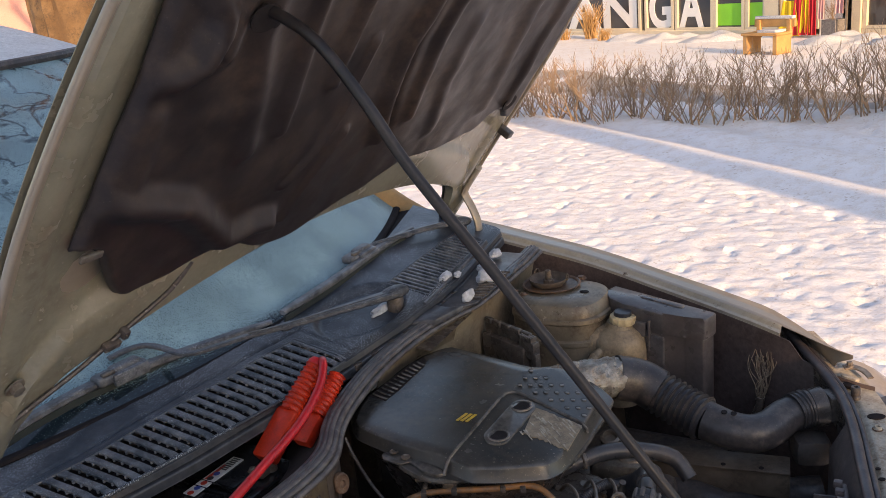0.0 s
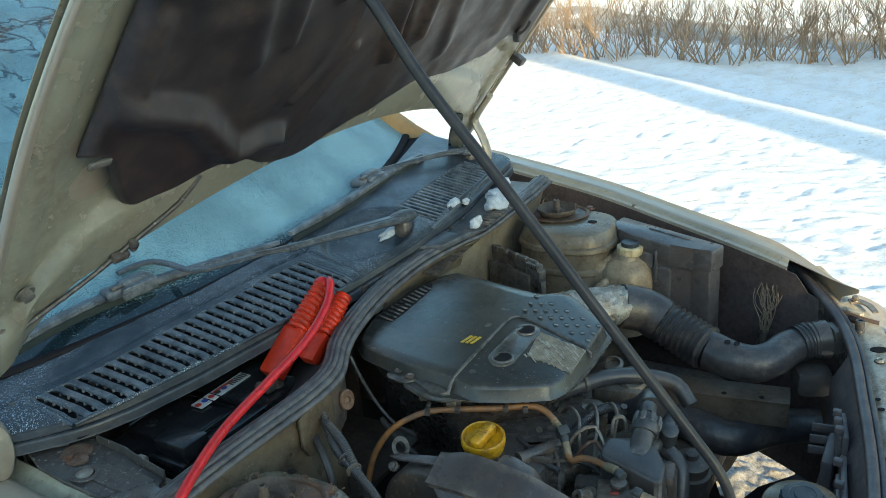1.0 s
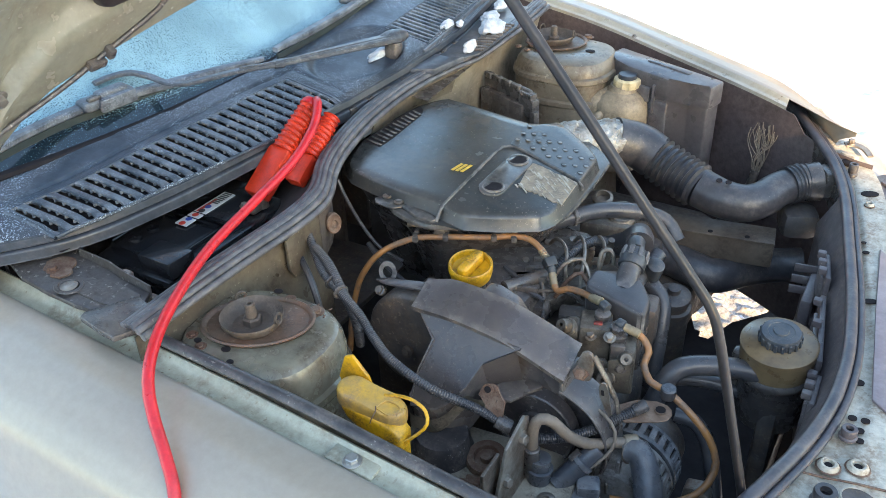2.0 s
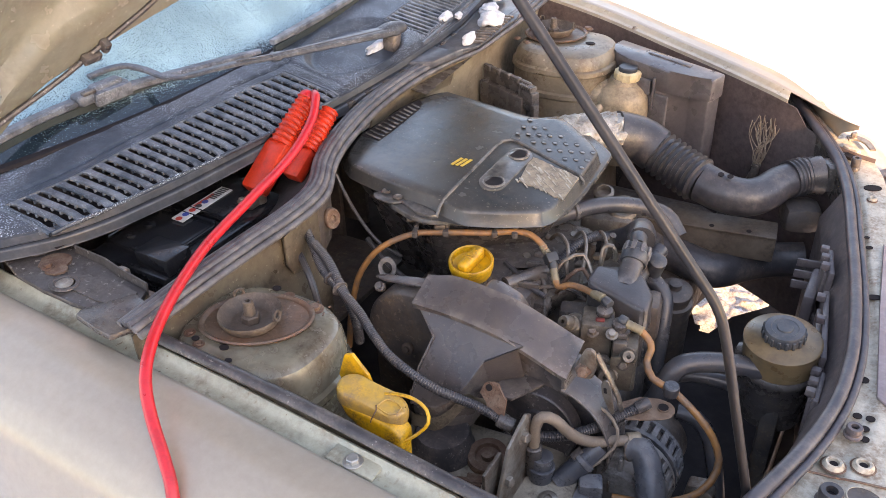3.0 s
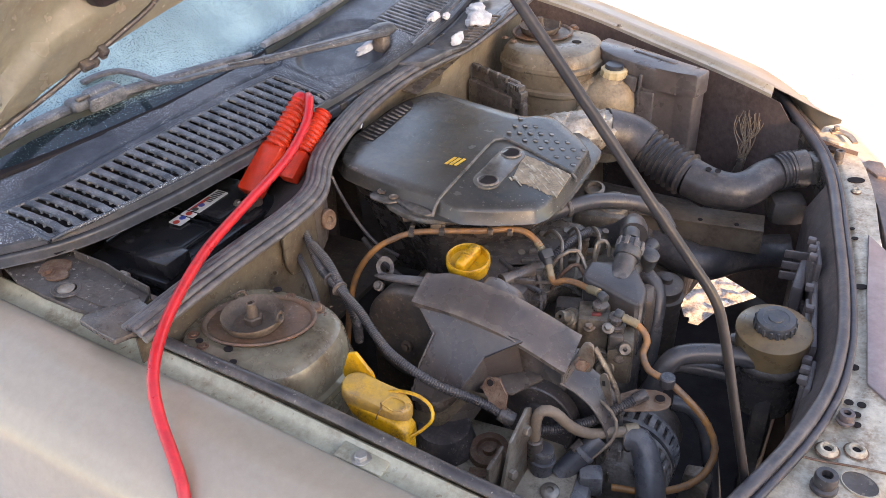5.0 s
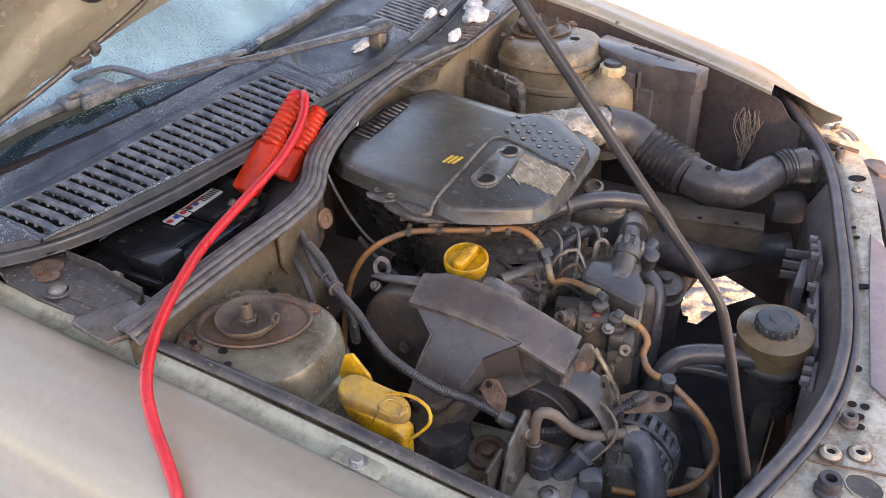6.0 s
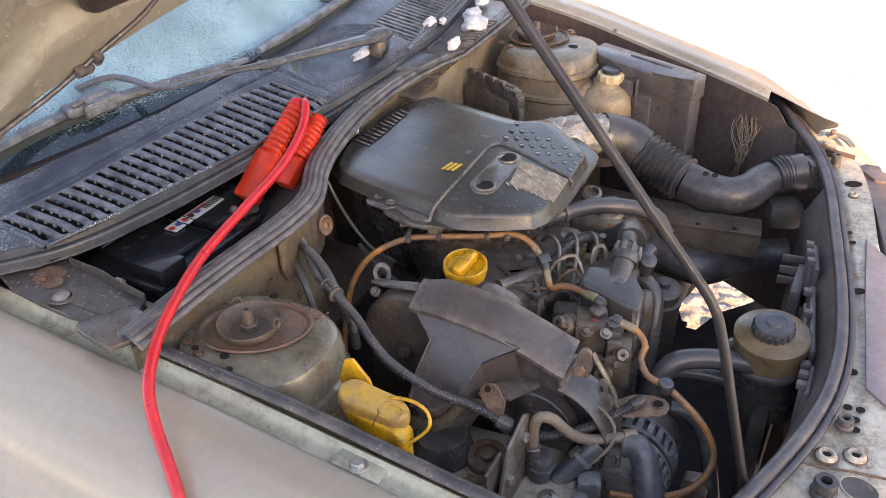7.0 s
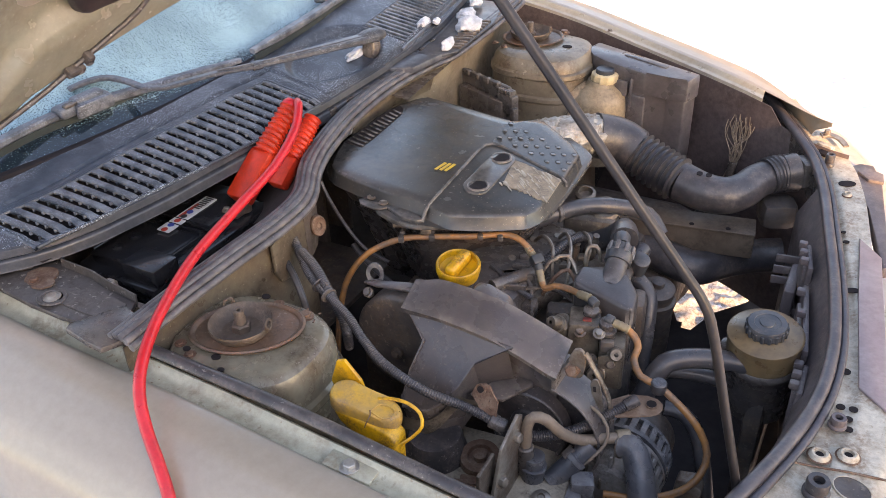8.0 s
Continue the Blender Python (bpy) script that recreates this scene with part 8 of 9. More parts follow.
harness = pipe("wiring_harness", [(-0.092, 0.235, 0.830), (-0.062, 0.212, 0.815), (-0.012, 0.173, 0.802), (0.040, 0.150, 0.792), (0.087, 0.129, 0.782), (0.130, 0.104, 0.770), (0.176, 0.084, 0.758), (0.245, 0.078, 0.738), (0.306, 0.098, 0.712), (0.345, 0.105, 0.695)], 0.0070, HOSE, "black corrugated wiring conduit across the bay", "wiring conduit", ribs=(0.0036, 0.0008),
     ends=[((0.338, 0.103, 0.698), (1, 0.2, -0.4), 0.0115, 0.025, PLASTIC)])
pipe("wiring_harness", [(-0.050, 0.205, 0.820), (-0.01, 0.185, 0.812), (0.028, 0.160, 0.800), (0.050, 0.150, 0.780), (0.058, 0.155, 0.74), (0.05, 0.17, 0.68)], 0.0075, HOSE, "thin corrugated wiring conduit tied to a thicker one", "wiring conduit", ribs=(0.0036, 0.0008))
bm = B()
for p, d in (((0.012, 0.163, 0.798), (1, -0.5, -0.2)), ((0.036, 0.152, 0.793), (1, -0.5, -0.2))):
    lathe(bm, [(0.0125, -0.002), (0.0135, 0), (0.0125, 0.002)], p, d, 18)
part("cable_tie", bm, PLASTIC, harness, "black cable tie")
pipe("wiring_conduit", [(0.36, 0.118, 0.662), (0.41, 0.150, 0.655), (0.45, 0.185, 0.658), (0.482, 0.222, 0.668), (0.505, 0.245, 0.680)], 0.0080, HOSE, "short corrugated conduit over the alternator", "wiring conduit", ribs=(0.0036, 0.0011),
     ends=[((0.497, 0.237, 0.676), (0.6, 0.6, 0.3), 0.0095, 0.022, PLASTIC)])
pipe("thin_wire", [(0.440, 0.205, 0.690), (0.465, 0.200, 0.685), (0.486, 0.192, 0.668), (0.488, 0.178, 0.645), (0.47, 0.160, 0.62), (0.455, 0.15, 0.605)], 0.0026, NYLON_GREY, "thin bent vacuum line", "vacuum line", seg=8)
pipe("coolant_hose", [(0.455, 0.30, 0.52), (0.500, 0.31, 0.62), (0.520, 0.335, 0.680), (0.545, 0.358, 0.692), (0.60, 0.385, 0.690), (0.66, 0.405, 0.680)], 0.0165, HOSE, "black coolant hose bent towards the radiator", "coolant hose")
pipe("coolant_hose", [(0.47, 0.37, 0.54), (0.505, 0.392, 0.615), (0.545, 0.405, 0.628), (0.60, 0.42, 0.620), (0.66, 0.43, 0.60)], 0.0125, HOSE, "thin black hose below the coolant hose", "coolant hose")
pipe("coolant_hose", [(0.535, 0.34, 0.60), (0.565, 0.345, 0.595), (0.59, 0.34, 0.57), (0.61, 0.32, 0.53), (0.63, 0.30, 0.46)], 0.013, HOSE, "black hose dropping beside the alternator", "coolant hose")
pipe("breather_tube", [(0.215, 0.505, 0.772), (0.262, 0.555, 0.782), (0.300, 0.598, 0.782), (0.350, 0.632, 0.775), (0.400, 0.650, 0.760), (0.43, 0.64, 0.73)], 0.0150, HOSE, "glossy black breather tube with a clamp", "breather tube",
     ends=[((0.258, 0.550, 0.782), (1, 1.2, 0), 0.0180, 0.010, PLASTIC)])
pipe("radiator_hose", [(0.33, 0.80, 0.585), (0.384, 0.800, 0.585), (0.435, 0.790, 0.580), (0.474, 0.800, 0.570), (0.524, 0.872, 0.560), (0.57, 0.91, 0.560), (0.62, 0.93, 0.565)], 0.036, DUCTM, "thick black radiator hose", "radiator hose", seg=20)
pipe("coolant_hose", [(0.395, 0.50, 0.70), (0.425, 0.50, 0.72), (0.455, 0.49, 0.70), (0.465, 0.46, 0.65), (0.47, 0.42, 0.56), (0.48, 0.40, 0.48)], 0.014, HOSE, "black hose behind the inlet housing", "coolant hose")
pipe("big_hose", [(0.503, 0.205, 0.628), (0.520, 0.205, 0.632), (0.535, 0.195, 0.615), (0.552, 0.170, 0.585), (0.565, 0.145, 0.54), (0.57, 0.13, 0.45)], (0.019, 0.027), NAVY, "fat black rubber elbow below the alternator", "hose", seg=20,
     ends=[((0.505, 0.207, 0.628), (1, -0.3, 0.2), 0.0215, 0.006, STEEL)])
for k, pts in enumerate(([(0.235, 0.50, 0.74), (0.262, 0.48, 0.775), (0.290, 0.455, 0.775), (0.300, 0.43, 0.75), (0.31, 0.42, 0.70)],
                         [(0.270, 0.53, 0.74), (0.296, 0.505, 0.775), (0.318, 0.470, 0.770), (0.325, 0.44, 0.74), (0.33, 0.42, 0.70)],
                         [(0.305, 0.55, 0.74), (0.325, 0.52, 0.775), (0.346, 0.490, 0.772), (0.350, 0.45, 0.74), (0.35, 0.42, 0.69)],
                         [(0.225, 0.43, 0.74), (0.262, 0.395, 0.752), (0.285, 0.372, 0.745), (0.300, 0.345, 0.72), (0.305, 0.32, 0.68)])):
    pipe("injector_line", pts, 0.0034, STEEL if k < 3 else PLASTIC, "thin steel injector line" if k < 3 else "thin black line over the engine", "injector line", seg=8,
         ends=[(pts[0], (0.2, -0.3, 1), 0.007, 0.014, STEEL)])
pipe("wiring_conduit", [(0.268, 0.39, 0.72), (0.285, 0.425, 0.752), (0.300, 0.470, 0.768), (0.318, 0.52, 0.765), (0.33, 0.56, 0.74)], 0.008, HOSE, "corrugated injector wiring conduit", "wiring conduit", ribs=(0.0042, 0.0014))
pipe("hooked_pipe", [(0.352, 0.445, 0.72), (0.352, 0.452, 0.775), (0.355, 0.458, 0.790), (0.366, 0.462, 0.792), (0.372, 0.462, 0.780), (0.373, 0.462, 0.765)], 0.0036, STEEL, "bright hooked metal pipe end", "pipe", seg=8)
pipe("thin_line", [(0.205, 0.39, 0.752), (0.245, 0.365, 0.752), (0.262, 0.35, 0.75), (0.30, 0.345, 0.742)], 0.0045, HOSE, "thin black vacuum hose by the oil cap", "vacuum hose", seg=8)
pipe("thin_line", [(-0.06, 0.36, 0.74), (-0.02, 0.345, 0.72), (0.03, 0.335, 0.70), (0.07, 0.33, 0.69)], 0.005, HOSE, "thin black hose under the air box", "vacuum hose", seg=8)
pipe("thin_line", [(-0.085, 0.20, 0.80), (-0.045, 0.175, 0.78), (-0.02, 0.16, 0.74), (-0.01, 0.15, 0.70)], 0.006, HOSE, "short black hose beside the strut tower", "vacuum hose", seg=8)
pipe("dip_hose", [(-0.125, 0.372, 0.850), (-0.1071, 0.3657, 0.8237), (-0.0602, 0.3457, 0.7871), (-0.0175, 0.3393, 0.7544), (0.0275, 0.3407, 0.7385)], 0.0032, DUCTM, "thin black line in the gap by the bulkhead", "vacuum hose", seg=8)

for at, rz in (((0.062, 0.334, 0.801), 0.4), ((0.112, 0.352, 0.807), 0.4), ((0.185, 0.388, 0.807), 0.5), ((0.215, 0.403, 0.805), 0.5)):
    cl = thing("pipe_clip", at, "small black clip holding the fuel pipe", "clip", "clips on the fuel pipe")
    part("jaw", box(B(), at, (0.010, 0.017, 0.011), Matrix.Rotation(rz, 3, "Z"), 0.002), PLASTIC, cl)
    part("stem", box(B(), V(at) + V((-0.004, 0.012, 0.006)), (0.008, 0.014, 0.006), Matrix.Rotation(rz, 3, "Z"), 0.0015), PLASTIC, cl)

# clamps and plates on the bulkhead beside the harness
plate = thing("bulkhead_plate", (-0.085, 0.22, 0.76), "grimy curved metal plate bolted to the bulkhead", "metal plate")
bm = B()
prism(bm, [(0.155, 0.855), (0.215, 0.860), (0.265, 0.845), (0.262, 0.80), (0.235, 0.775), (0.205, 0.762), (0.170, 0.775), (0.155, 0.80)], lambda u, v, w: V((w - 0.2 * (u - 0.2), u, v)), -0.082, -0.075, 0.003)
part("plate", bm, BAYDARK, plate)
bm = B()
lathe(bm, [(0.015, -0.006), (0.015, 0.002), (0.013, 0.004), (0.011, 0.003), (0.006, 0.004), (0.004, 0.001), (0, 0.001)], (-0.078, 0.290, 0.815), (1, -0.35, 0.1), 20, 1.0, 1.3)
part("round_boss", bm, RUST, plate, "rusty round boss")
bm = B()
prism(bm, [(0.255, 0.868), (0.305, 0.872), (0.318, 0.84), (0.316, 0.79), (0.300, 0.765), (0.275, 0.76), (0.255, 0.78)], lambda u, v, w: V((w - 0.3 * (u - 0.26), u, v)), -0.088, -0.080, 0.003)
part("bracket", bm, DARK, plate)

# connectors at the near lower edge
for at, d, ln, r, lab in (((0.400, 0.120, 0.585), (0, 0.05, 1), 0.05, 0.018, "black plastic fuel line connector"), ((0.425, 0.128, 0.585), (0.5, 0.6, 0.6), 0.085, 0.0165, "black round electrical plug connector")):
    c = thing("connector", at, lab, "connector")
    part("shell", lathe(B(), [(r, 0), (r, ln * 0.55), (r * 1.12, ln * 0.56), (r * 1.12, ln * 0.64), (r * 0.9, ln * 0.66), (r * 0.9, ln), (r * 0.6, ln), (0, ln)], at, d, 22), NAVY, c)
    part("tab", box(B(), V(at) + V(d).normalized() * ln * 0.75 + V((-0.016, -0.010, 0.004)), (0.012, 0.010, 0.02), aim(d), 0.002), PLASTIC, c)
fhead = thing("fuel_filter", (0.44, 0.11, 0.52), "black plastic fuel filter head with screws", "fuel filter")
bm = B()
box(bm, (0.425, 0.105, 0.555), (0.11, 0.08, 0.07), Matrix.Rotation(0.2, 3, "Z"), 0.012)
box(bm, (0.470, 0.140, 0.585), (0.035, 0.03, 0.04), Matrix.Rotation(0.4, 3, "Z"), 0.005)
part("head", bm, NAVY, fhead)
bm = lathe(B(), [(0.014, 0), (0.0145, 0.006), (0.011, 0.009), (0.006, 0.010), (0.005, 0.006), (0, 0.006)], (0.428, 0.085, 0.592), (0, -0.2, 1), 22)
part("screw", bm, STEEL, fhead)

# ---- power steering reservoir ----
ps = thing("steering_reservoir", (0.658, 0.43, 0.56), "amber power steering fluid reservoir with black ribbed cap", "fluid reservoir")
PC, PA = V((0.655, 0.432, 0.728)), V((-0.02, -0.10, 1)).normalized()
part("upper_body", lathe(B(), [(0.055, -0.048), (0.056, -0.01), (0.0575, -0.004), (0.0575, 0.0), (0.054, 0.003), (0.030, 0.005), (0.028, 0.006)], PC, PA, 48), FLUID, ps, "stained amber tank top")
part("lower_body", lathe(B(), [(0.035, -0.17), (0.050, -0.155), (0.0555, -0.09), (0.056, -0.060), (0.0590, -0.056), (0.0590, -0.048), (0.056, -0.044)], PC, PA, 48), PLASTIC, ps, "black lower holder")
pcap = part("cap", lathe(B(), [(0.0295, 0.004), (0.0305, 0.008), (0.0305, 0.019), (0.0285, 0.0225), (0.020, 0.0235), (0.019, 0.0225), (0.012, 0.0225), (0.011, 0.0245), (0.0, 0.0245)], PC, PA, 48), BLUECAP, ps, "black screw cap")
bm = B()
pa = aim(PA)
for i in range(18):
    q = Matrix.Rotation(2 * math.pi * i / 18, 3, "Z")
    box(bm, PC + pa @ (q @ V((0.031, 0, 0.0115))), (0.003, 0.005, 0.014), pa @ q, 0.001, 1)
part("cap_rib", bm, BLUECAP, pcap)
bm = box(B(), (0.605, 0.432, 0.660), (0.03, 0.03, 0.07), None, 0.01)
part("bracket", bm, PLASTIC, ps)

# radiator shroud, brackets and front crossbar inside the seal
rad = thing("radiator", (0.70, 0.6, 0.42), "brown plastic radiator shroud behind the front panel", "radiator")
bm = sheet(B(), lambda u, v: (lambda p: p + V((-0.003 - 0.027 * ease(v * 5), 0, -0.012 - 0.30 * v)))(along_front(lerp(0.26, 0.78, u))), 30, 10, thick=0.004)
part("shroud", bm, PLUM, rad)
bm = B()
for y, z in ((0.735, 0.680), (0.715, 0.668), (0.70, 0.655)):
    box(bm, (0.648, y, z), (0.045, 0.005, 0.016), Matrix.Rotation(0.15, 3, "Z"), 0.0015)
box(bm, (0.665, 0.68, 0.62), (0.02, 0.10, 0.12), None, 0.006)
part("fan_bracket", bm, PLUM, rad, "stepped black fan bracket")
for u0, u1, z0, z1, dx in ((0.40, 0.455, 0.665, 0.735, -0.030), (0.47, 0.60, 0.560, 0.715, -0.034), (0.405, 0.45, 0.56, 0.64, -0.040), (0.61, 0.66, 0.60, 0.70, -0.030)):
    bm = B()
    for side in (0, 1):
        p, q = along_front(u0), along_front(u1)
        c = (p + q) / 2 + V((dx - 0.006 * side, 0, 0))
        box(bm, V((c.x, c.y, (z0 + z1) / 2)), (0.010, (p - q).length * (1 - 0.3 * side), (z1 - z0) * (1 - 0.25 * side)), Matrix.Rotation(math.atan2(-(q - p).x, (q - p).y), 3, "Z"), 0.003)
    for k in range(3):
        box(bm, V((along_front(lerp(u0, u1, (k + 0.5) / 3)).x + dx - 0.010, along_front(lerp(u0, u1, (k + 0.5) / 3)).y, z1 + 0.004)), (0.014, 0.012, 0.012), None, 0.002)
    part("clip_panel", bm, PLUM, rad, "stepped dark plastic clip panel")
bm = B()
box(bm, (0.665, 0.62, 0.48), (0.03, 0.46, 0.30), None, 0.01)
part("core", bm, DARK, rad)

rail = thing("chassis_rail", (0.42, 0.83, 0.60), "brown chassis leg below the intake duct, shade painted in", "chassis leg")
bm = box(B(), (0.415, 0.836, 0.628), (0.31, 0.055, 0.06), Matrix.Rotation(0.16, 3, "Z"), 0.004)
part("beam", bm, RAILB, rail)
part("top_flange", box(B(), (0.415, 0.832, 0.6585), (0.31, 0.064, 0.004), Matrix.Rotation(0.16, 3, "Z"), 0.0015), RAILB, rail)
bm = B()
for x in (0.35, 0.37, 0.45, 0.52):
    lathe(bm, [(0.005, 0), (0.005, 0.001), (0, 0.001)], (x, 0.815 + 0.16 * (x - 0.44), 0.6605), seg=12)
part("hole", bm, HOLE, rail)

# ---- coolant tank ----
tank = thing("coolant_tank", (0.14, 1.09, 0.68), "yellowed translucent coolant expansion tank with cream cap", "coolant tank")
T = V((0.162, 1.085, 0.822))
bm = lathe(B(), [(0.020, -0.21), (0.050, -0.195), (0.058, -0.15), (0.0595, -0.060), (0.056, -0.034), (0.046, -0.018), (0.030, -0.008), (0.026, 0.004)], T + V((-0.008, 0, 0)), (0.02, 0, 1), 40, sx=1.15, sy=1.1)
part("body", bm, TANK, tank)
bm = lathe(B(), [(0.020, -0.20), (0.050, -0.19), (0.056, -0.14), (0.056, -0.05), (0.050, -0.026), (0.034, -0.012), (0.0, -0.008)], T + V((-0.058, 0.004, 0.002)), (0, 0, 1), 36)
part("side_lobe", bm, TANK, tank)
tcap = part("cap", lathe(B(), [(0.028, 0.0), (0.030, 0.003), (0.030, 0.018), (0.027, 0.0205), (0.0, 0.0205)], T, (0.02, 0, 1), 48, wave=(12, 0.03)), CREAM, tank, "ribbed cream screw cap")
part("cap_plug", lathe(B(), [(0.021, 0.019), (0.021, 0.028), (0.019, 0.030), (0.0, 0.030)], T, (0.02, 0, 1), 32), BLUECAP, tcap, "dark blue-black centre")
bm = tube(B(), [T + V((-0.03, -0.045, -0.055)), T + V((-0.045, -0.075, -0.06)), T + V((-0.05, -0.11, -0.09)), T + V((-0.05, -0.14, -0.15))], 0.011, 14)
part("outlet", bm, TANK, tank)

# ---- fuse box ----
fuse = thing("fuse_box", (0.24, 1.18, 0.62), "dark grey plastic relay box with lid", "fuse box")


def fuse_at(a, b, z):
    """a along the wing from the tower, b away from the wing."""
    return V((0.105, 1.205, z)) + V((0.965, -0.262, 0)) * a + V((-0.262, -0.965, 0)) * b


bm = B()
prism(bm, [(0.0, 0.0), (0.0, 0.05), (0.035, 0.075), (0.075, 0.085), (0.18, 0.085), (0.225, 0.060), (0.272, 0.055), (0.272, 0.0)], lambda u, v, w: fuse_at(u, v, w - 0.06 * u), 0.815, 0.868, 0.006)
flid = part("lid", bm, FUSEM, fuse, "dark grey lid with sloping ends")
bm = B()
prism(bm, [(0.09, 0.015), (0.20, 0.015), (0.20, 0.030), (0.09, 0.030)], lambda u, v, w: fuse_at(u, v, w - 0.06 * u), 0.866, 0.871, 0.002)
part("lid_rib", bm, FUSEM, flid)
bm = B()
prism(bm, [(0.006, 0.002), (0.006, 0.048), (0.038, 0.072), (0.078, 0.082), (0.178, 0.082), (0.222, 0.056), (0.266, 0.050), (0.266, 0.002)], lambda u, v, w: fuse_at(u, v, w), 0.62, 0.822, 0.004)
part("case", bm, FUSEM, fuse)
bm = B()
for u in (0.092, 0.150):
    box(bm, fuse_at(u, 0.088, 0.800), (0.006, 0.012, 0.075), None, 0.002)
box(bm, fuse_at(0.120, 0.090, 0.812), (0.045, 0.010, 0.035), Matrix.Rotation(-0.265, 3, "Z"), 0.003)
box(bm, fuse_at(0.16, 0.084, 0.72), (0.05, 0.008, 0.16), Matrix.Rotation(-0.265, 3, "Z"), 0.003)
part("latch", bm, FUSEM, fuse)

# ---- electronic unit beside the far tower ----
ecu = thing("relay_bracket", (-0.07, 0.95, 0.76), "black ribbed plastic connector bracket on the bulkhead", "connector block")
er = Matrix.Rotation(radians(-24), 3, "Z")
bm = B()
box(bm, (-0.075, 0.955, 0.800), (0.165, 0.012, 0.085), er, 0.004)
for k in range(4):
    box(bm, V((-0.075, 0.955, 0.838)) + er @ V((-0.06 + 0.034 * k, -0.004, 0)), (0.016, 0.014, 0.014), er, 0.003)
box(bm, (-0.078, 0.948, 0.77), (0.15, 0.03, 0.08), er, 0.005)
part("plate", bm, PLASTIC, ecu)
for k in range(6):
    part("plug_rib", box(B(), V((-0.022, 0.925, 0.832)) + er @ V((0.007 * k, 0, 0)), (0.004, 0.02, 0.014), er, 0.001, 1), PLASTIC, ecu)
bm = B()
box(bm, (-0.004, 0.918, 0.805), (0.05, 0.022, 0.045), er, 0.004)
box(bm, (0.018, 0.903, 0.778), (0.014, 0.016, 0.05), er, 0.003)
part("plug", bm, PLASTIC, ecu, "black ribbed plug")

# bare wire strands hanging at the far inner wing
bundle = thing("wire_bundle", (0.47, 1.12, 0.70), "frayed bundle of thin bare wires", "wires")
r = random.Random(4)
for k in range(22):
    x0 = 0.446 + 0.0024 * k
    bm = tube(B(), [(x0 + r.uniform(-0.006, 0.006), 1.116 + r.uniform(-0.01, 0.01), 0.770 + r.uniform(-0.012, 0.012)), (x0 + r.uniform(-0.008, 0.008), 1.108, 0.735), (0.470 + r.uniform(-0.014, 0.014), 1.103, 0.695), (0.468 + r.uniform(-0.006, 0.006), 1.106, 0.660)], 0.0010, 5, 0.01)
    part("strand", bm, NYLON_GREY if k % 4 else TORN, bundle)
part("sleeve", tube(B(), [(0.468, 1.108, 0.668), (0.462, 1.108, 0.63), (0.44, 1.108, 0.58), (0.41, 1.10, 0.52)], 0.010, 10), PLASTIC, bundle)
bm = lathe(B(), [(0.014, -0.05), (0.014, 0.0), (0.0, 0.002)], (0.62, 0.93, 0.70), (0.3, 0.3, 1), 16)
solo("horn_cover", box(B(), (0.595, 0.93, 0.665), (0.075, 0.07, 0.06), Matrix.Rotation(0.4, 3, "Z"), 0.02), DARK, "dusty dark cover under the snorkel", "cover")
bm.free()
# lugs of the engine hidden in the gap by the air box
eye = thing("hose_flange", (0.30, 0.63, 0.74), "dirty cast flange with round openings behind the air box", "flange")
bm = B()
lathe(bm, [(0.026, -0.03), (0.028, 0.0), (0.022, 0.004), (0.017, 0.003), (0.016, -0.01), (0, -0.01)], (0.315, 0.665, 0.745), (0.2, -0.5, 1), 24)
box(bm, (0.29, 0.66, 0.715), (0.10, 0.07, 0.04), Matrix.Rotation(0.2, 3, "Z"), 0.012)
lathe(bm, [(0.018, -0.03), (0.020, 0.0), (0.014, 0.003), (0.013, -0.008), (0, -0.008)], (0.265, 0.690, 0.755), (0.1, -0.3, 1), 24)
part("casting", bm, ALU, eye)

# small fittings on the pump and head
fit = thing("fuel_fittings", (0.40, 0.30, 0.70), "cluster of dirty fuel unions and bolts on the pump", "fuel unions")
for at, d, r, h in (((0.365, 0.300, 0.742), (-0.3, -0.8, 0.6), 0.011, 0.026), ((0.458, 0.300, 0.715), (0.3, -0.8, 0.6), 0.011, 0.022), ((0.435, 0.285, 0.680), (0.1, -0.9, 0.4), 0.013, 0.022)):
    bm = lathe(B(), [(r * 1.2, 0), (r * 1.2, h * 0.3), (r, h * 0.35), (r, h * 0.8), (r * 0.8, h), (r * 0.3, h), (r * 0.28, h * 0.6), (0, h * 0.6)], at, d, 18)
    part("union", bm, OILCAST, fit)
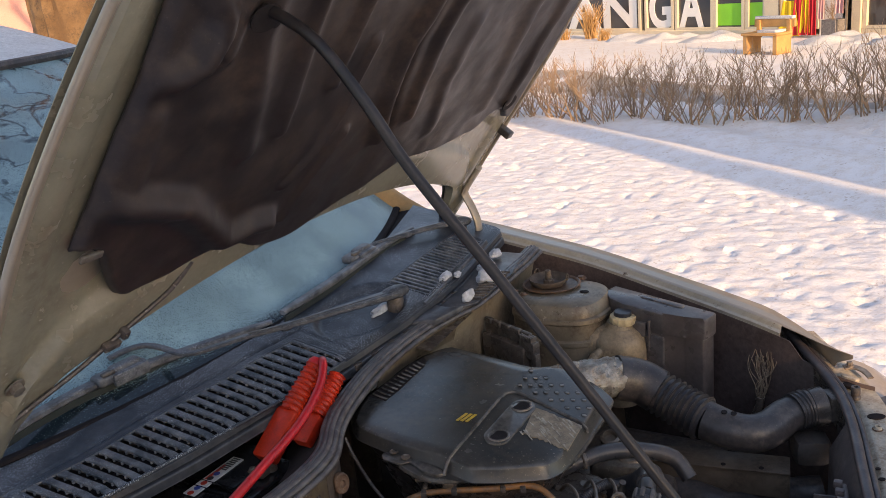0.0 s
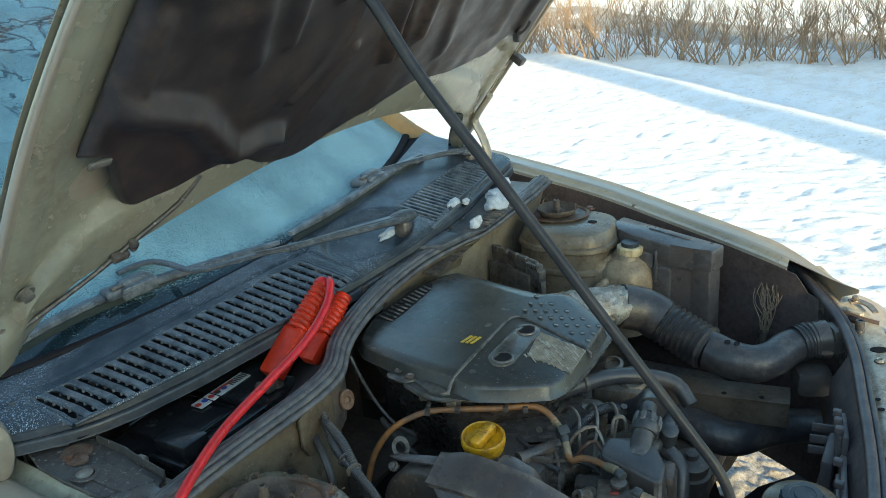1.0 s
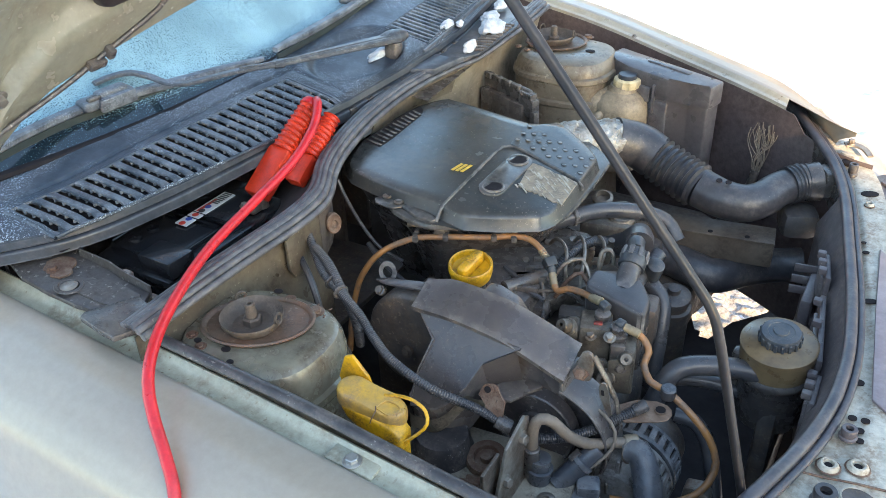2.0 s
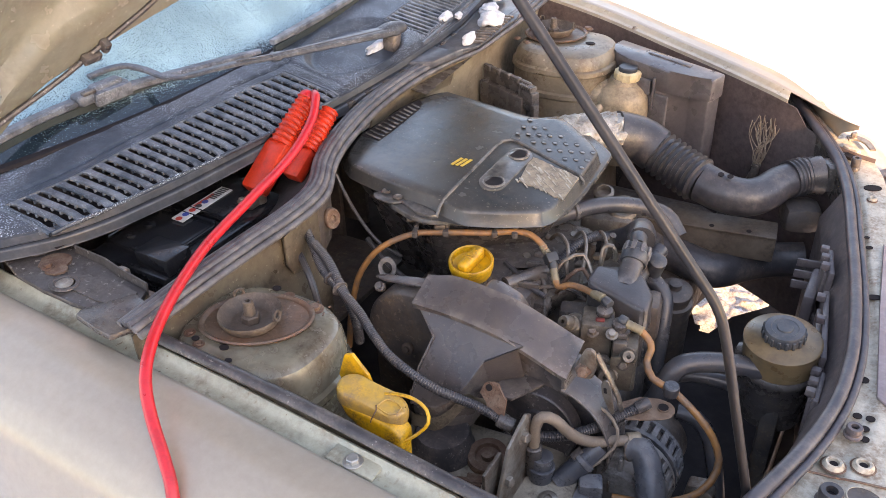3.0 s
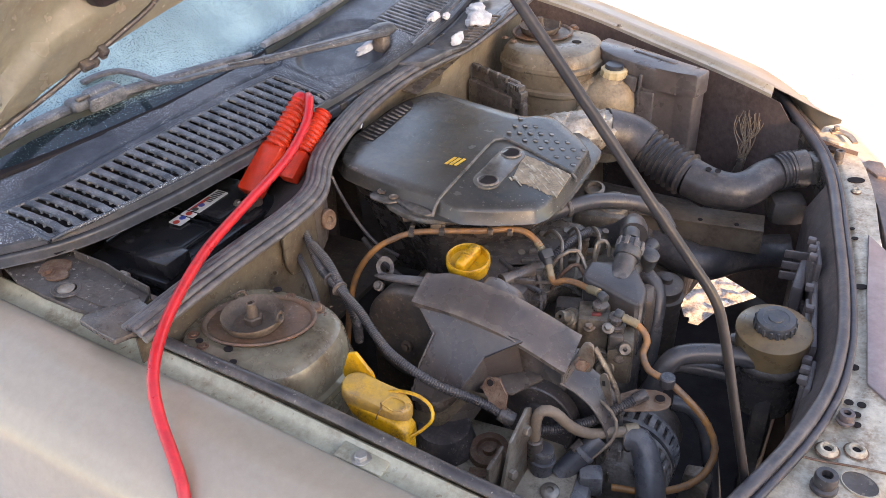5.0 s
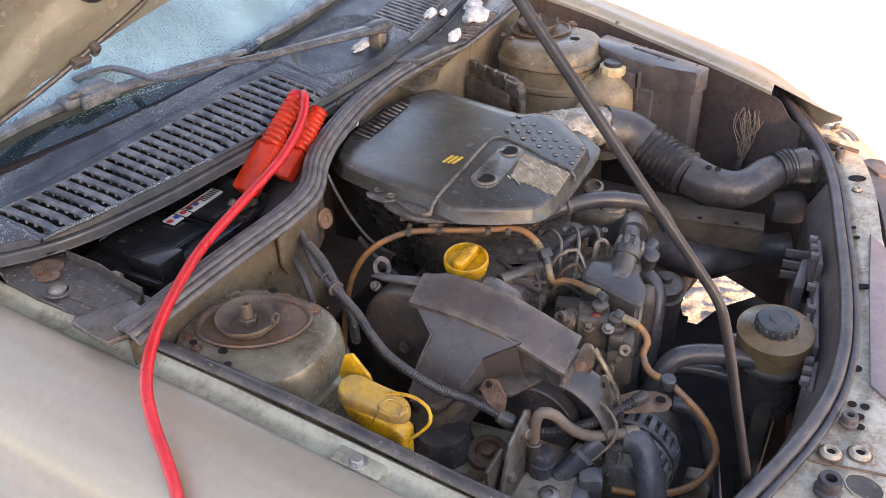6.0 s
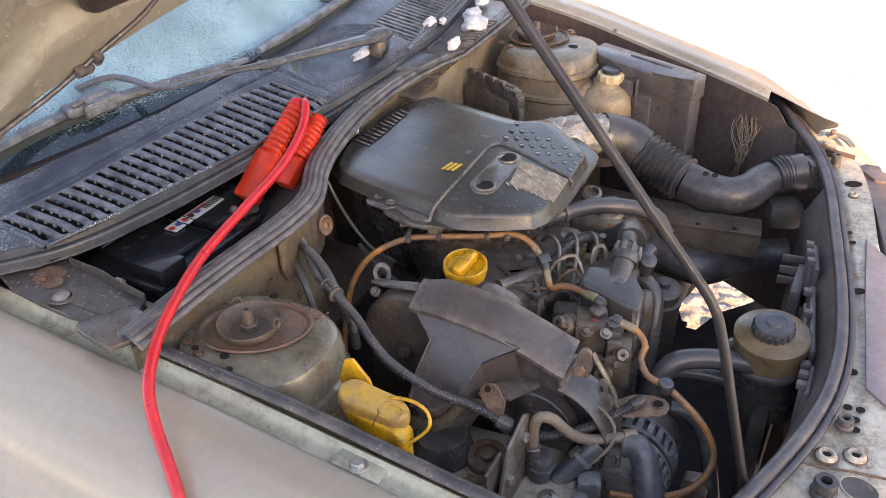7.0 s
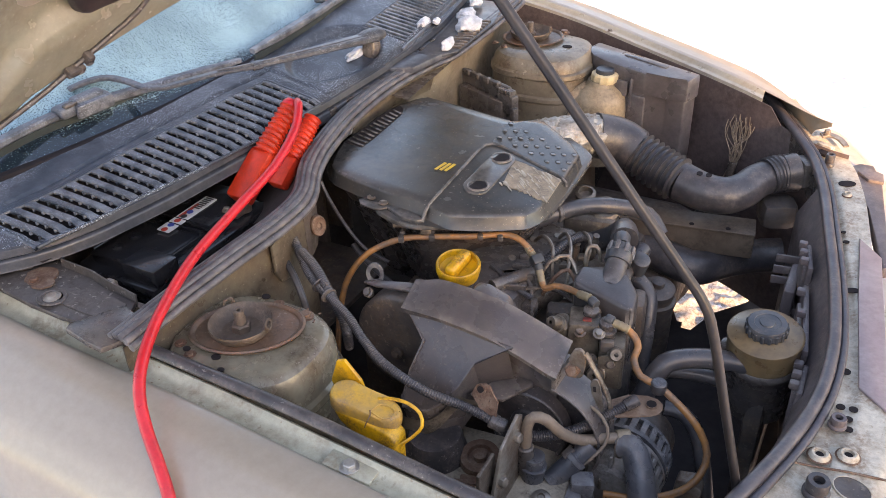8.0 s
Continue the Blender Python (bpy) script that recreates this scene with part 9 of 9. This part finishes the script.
for at, d in (((0.400, 0.300, 0.738), (0, -0.6, 1)), ((0.430, 0.300, 0.745), (0.2, -0.5, 1)), ((0.452, 0.296, 0.690), (0.3, -1, 0.3)), ((0.372, 0.292, 0.705), (-0.3, -1, 0.3))):
    part("bolt_head", bolt(B(), at, d, 0.0065, 0.007), STEEL, fit)
rack = thing("injector_rack", (0.30, 0.48, 0.72), "row of injectors with steel unions on the cylinder head", "injectors")
for k in range(4):
    p = V((0.262 + 0.022 * k, 0.440 + 0.038 * k, 0.725))
    part("injector", lathe(B(), [(0.012, -0.03), (0.012, 0.0), (0.009, 0.004), (0.009, 0.020), (0.006, 0.024), (0.006, 0.034), (0, 0.035)], p, (0.3, -0.2, 1), 16), STEEL, rack)
    part("clamp", box(B(), p + V((0.012, 0.006, -0.004)), (0.03, 0.014, 0.010), Matrix.Rotation(0.4, 3, "Z"), 0.002), ALU, rack)
bm = B()
box(bm, (0.318, 0.452, 0.705), (0.035, 0.17, 0.03), Matrix.Rotation(-0.5, 3, "Z"), 0.005)
part("rail", bm, ALU, rack, "dirty cast rail")
for k, pts in enumerate(([(0.285, 0.40, 0.735), (0.30, 0.42, 0.768), (0.325, 0.44, 0.775), (0.345, 0.43, 0.750)], [(0.30, 0.39, 0.72), (0.318, 0.40, 0.755), (0.335, 0.415, 0.765), (0.355, 0.41, 0.74)], [(0.262, 0.36, 0.735), (0.30, 0.372, 0.745), (0.33, 0.39, 0.735), (0.35, 0.395, 0.72)])):
    pipe("injector_line", pts, 0.0036, (STEEL, RUST, PLASTIC)[k], "thin bent metal line on the engine", "injector line", seg=8)
for k, (at, s3, rz) in enumerate((((0.245, 0.385, 0.735), (0.06, 0.035, 0.03), 0.5), ((0.285, 0.355, 0.712), (0.04, 0.03, 0.03), 0.2), ((0.345, 0.365, 0.70), (0.05, 0.035, 0.05), 0.3), ((0.16, 0.36, 0.72), (0.06, 0.05, 0.05), 0.1))):
    solo("engine_bracket", box(B(), at, s3, Matrix.Rotation(rz, 3, "Z"), 0.007), PLASTIC if k % 2 else DARK, "oily black bracket on the engine", "bracket", "brackets on the engine")
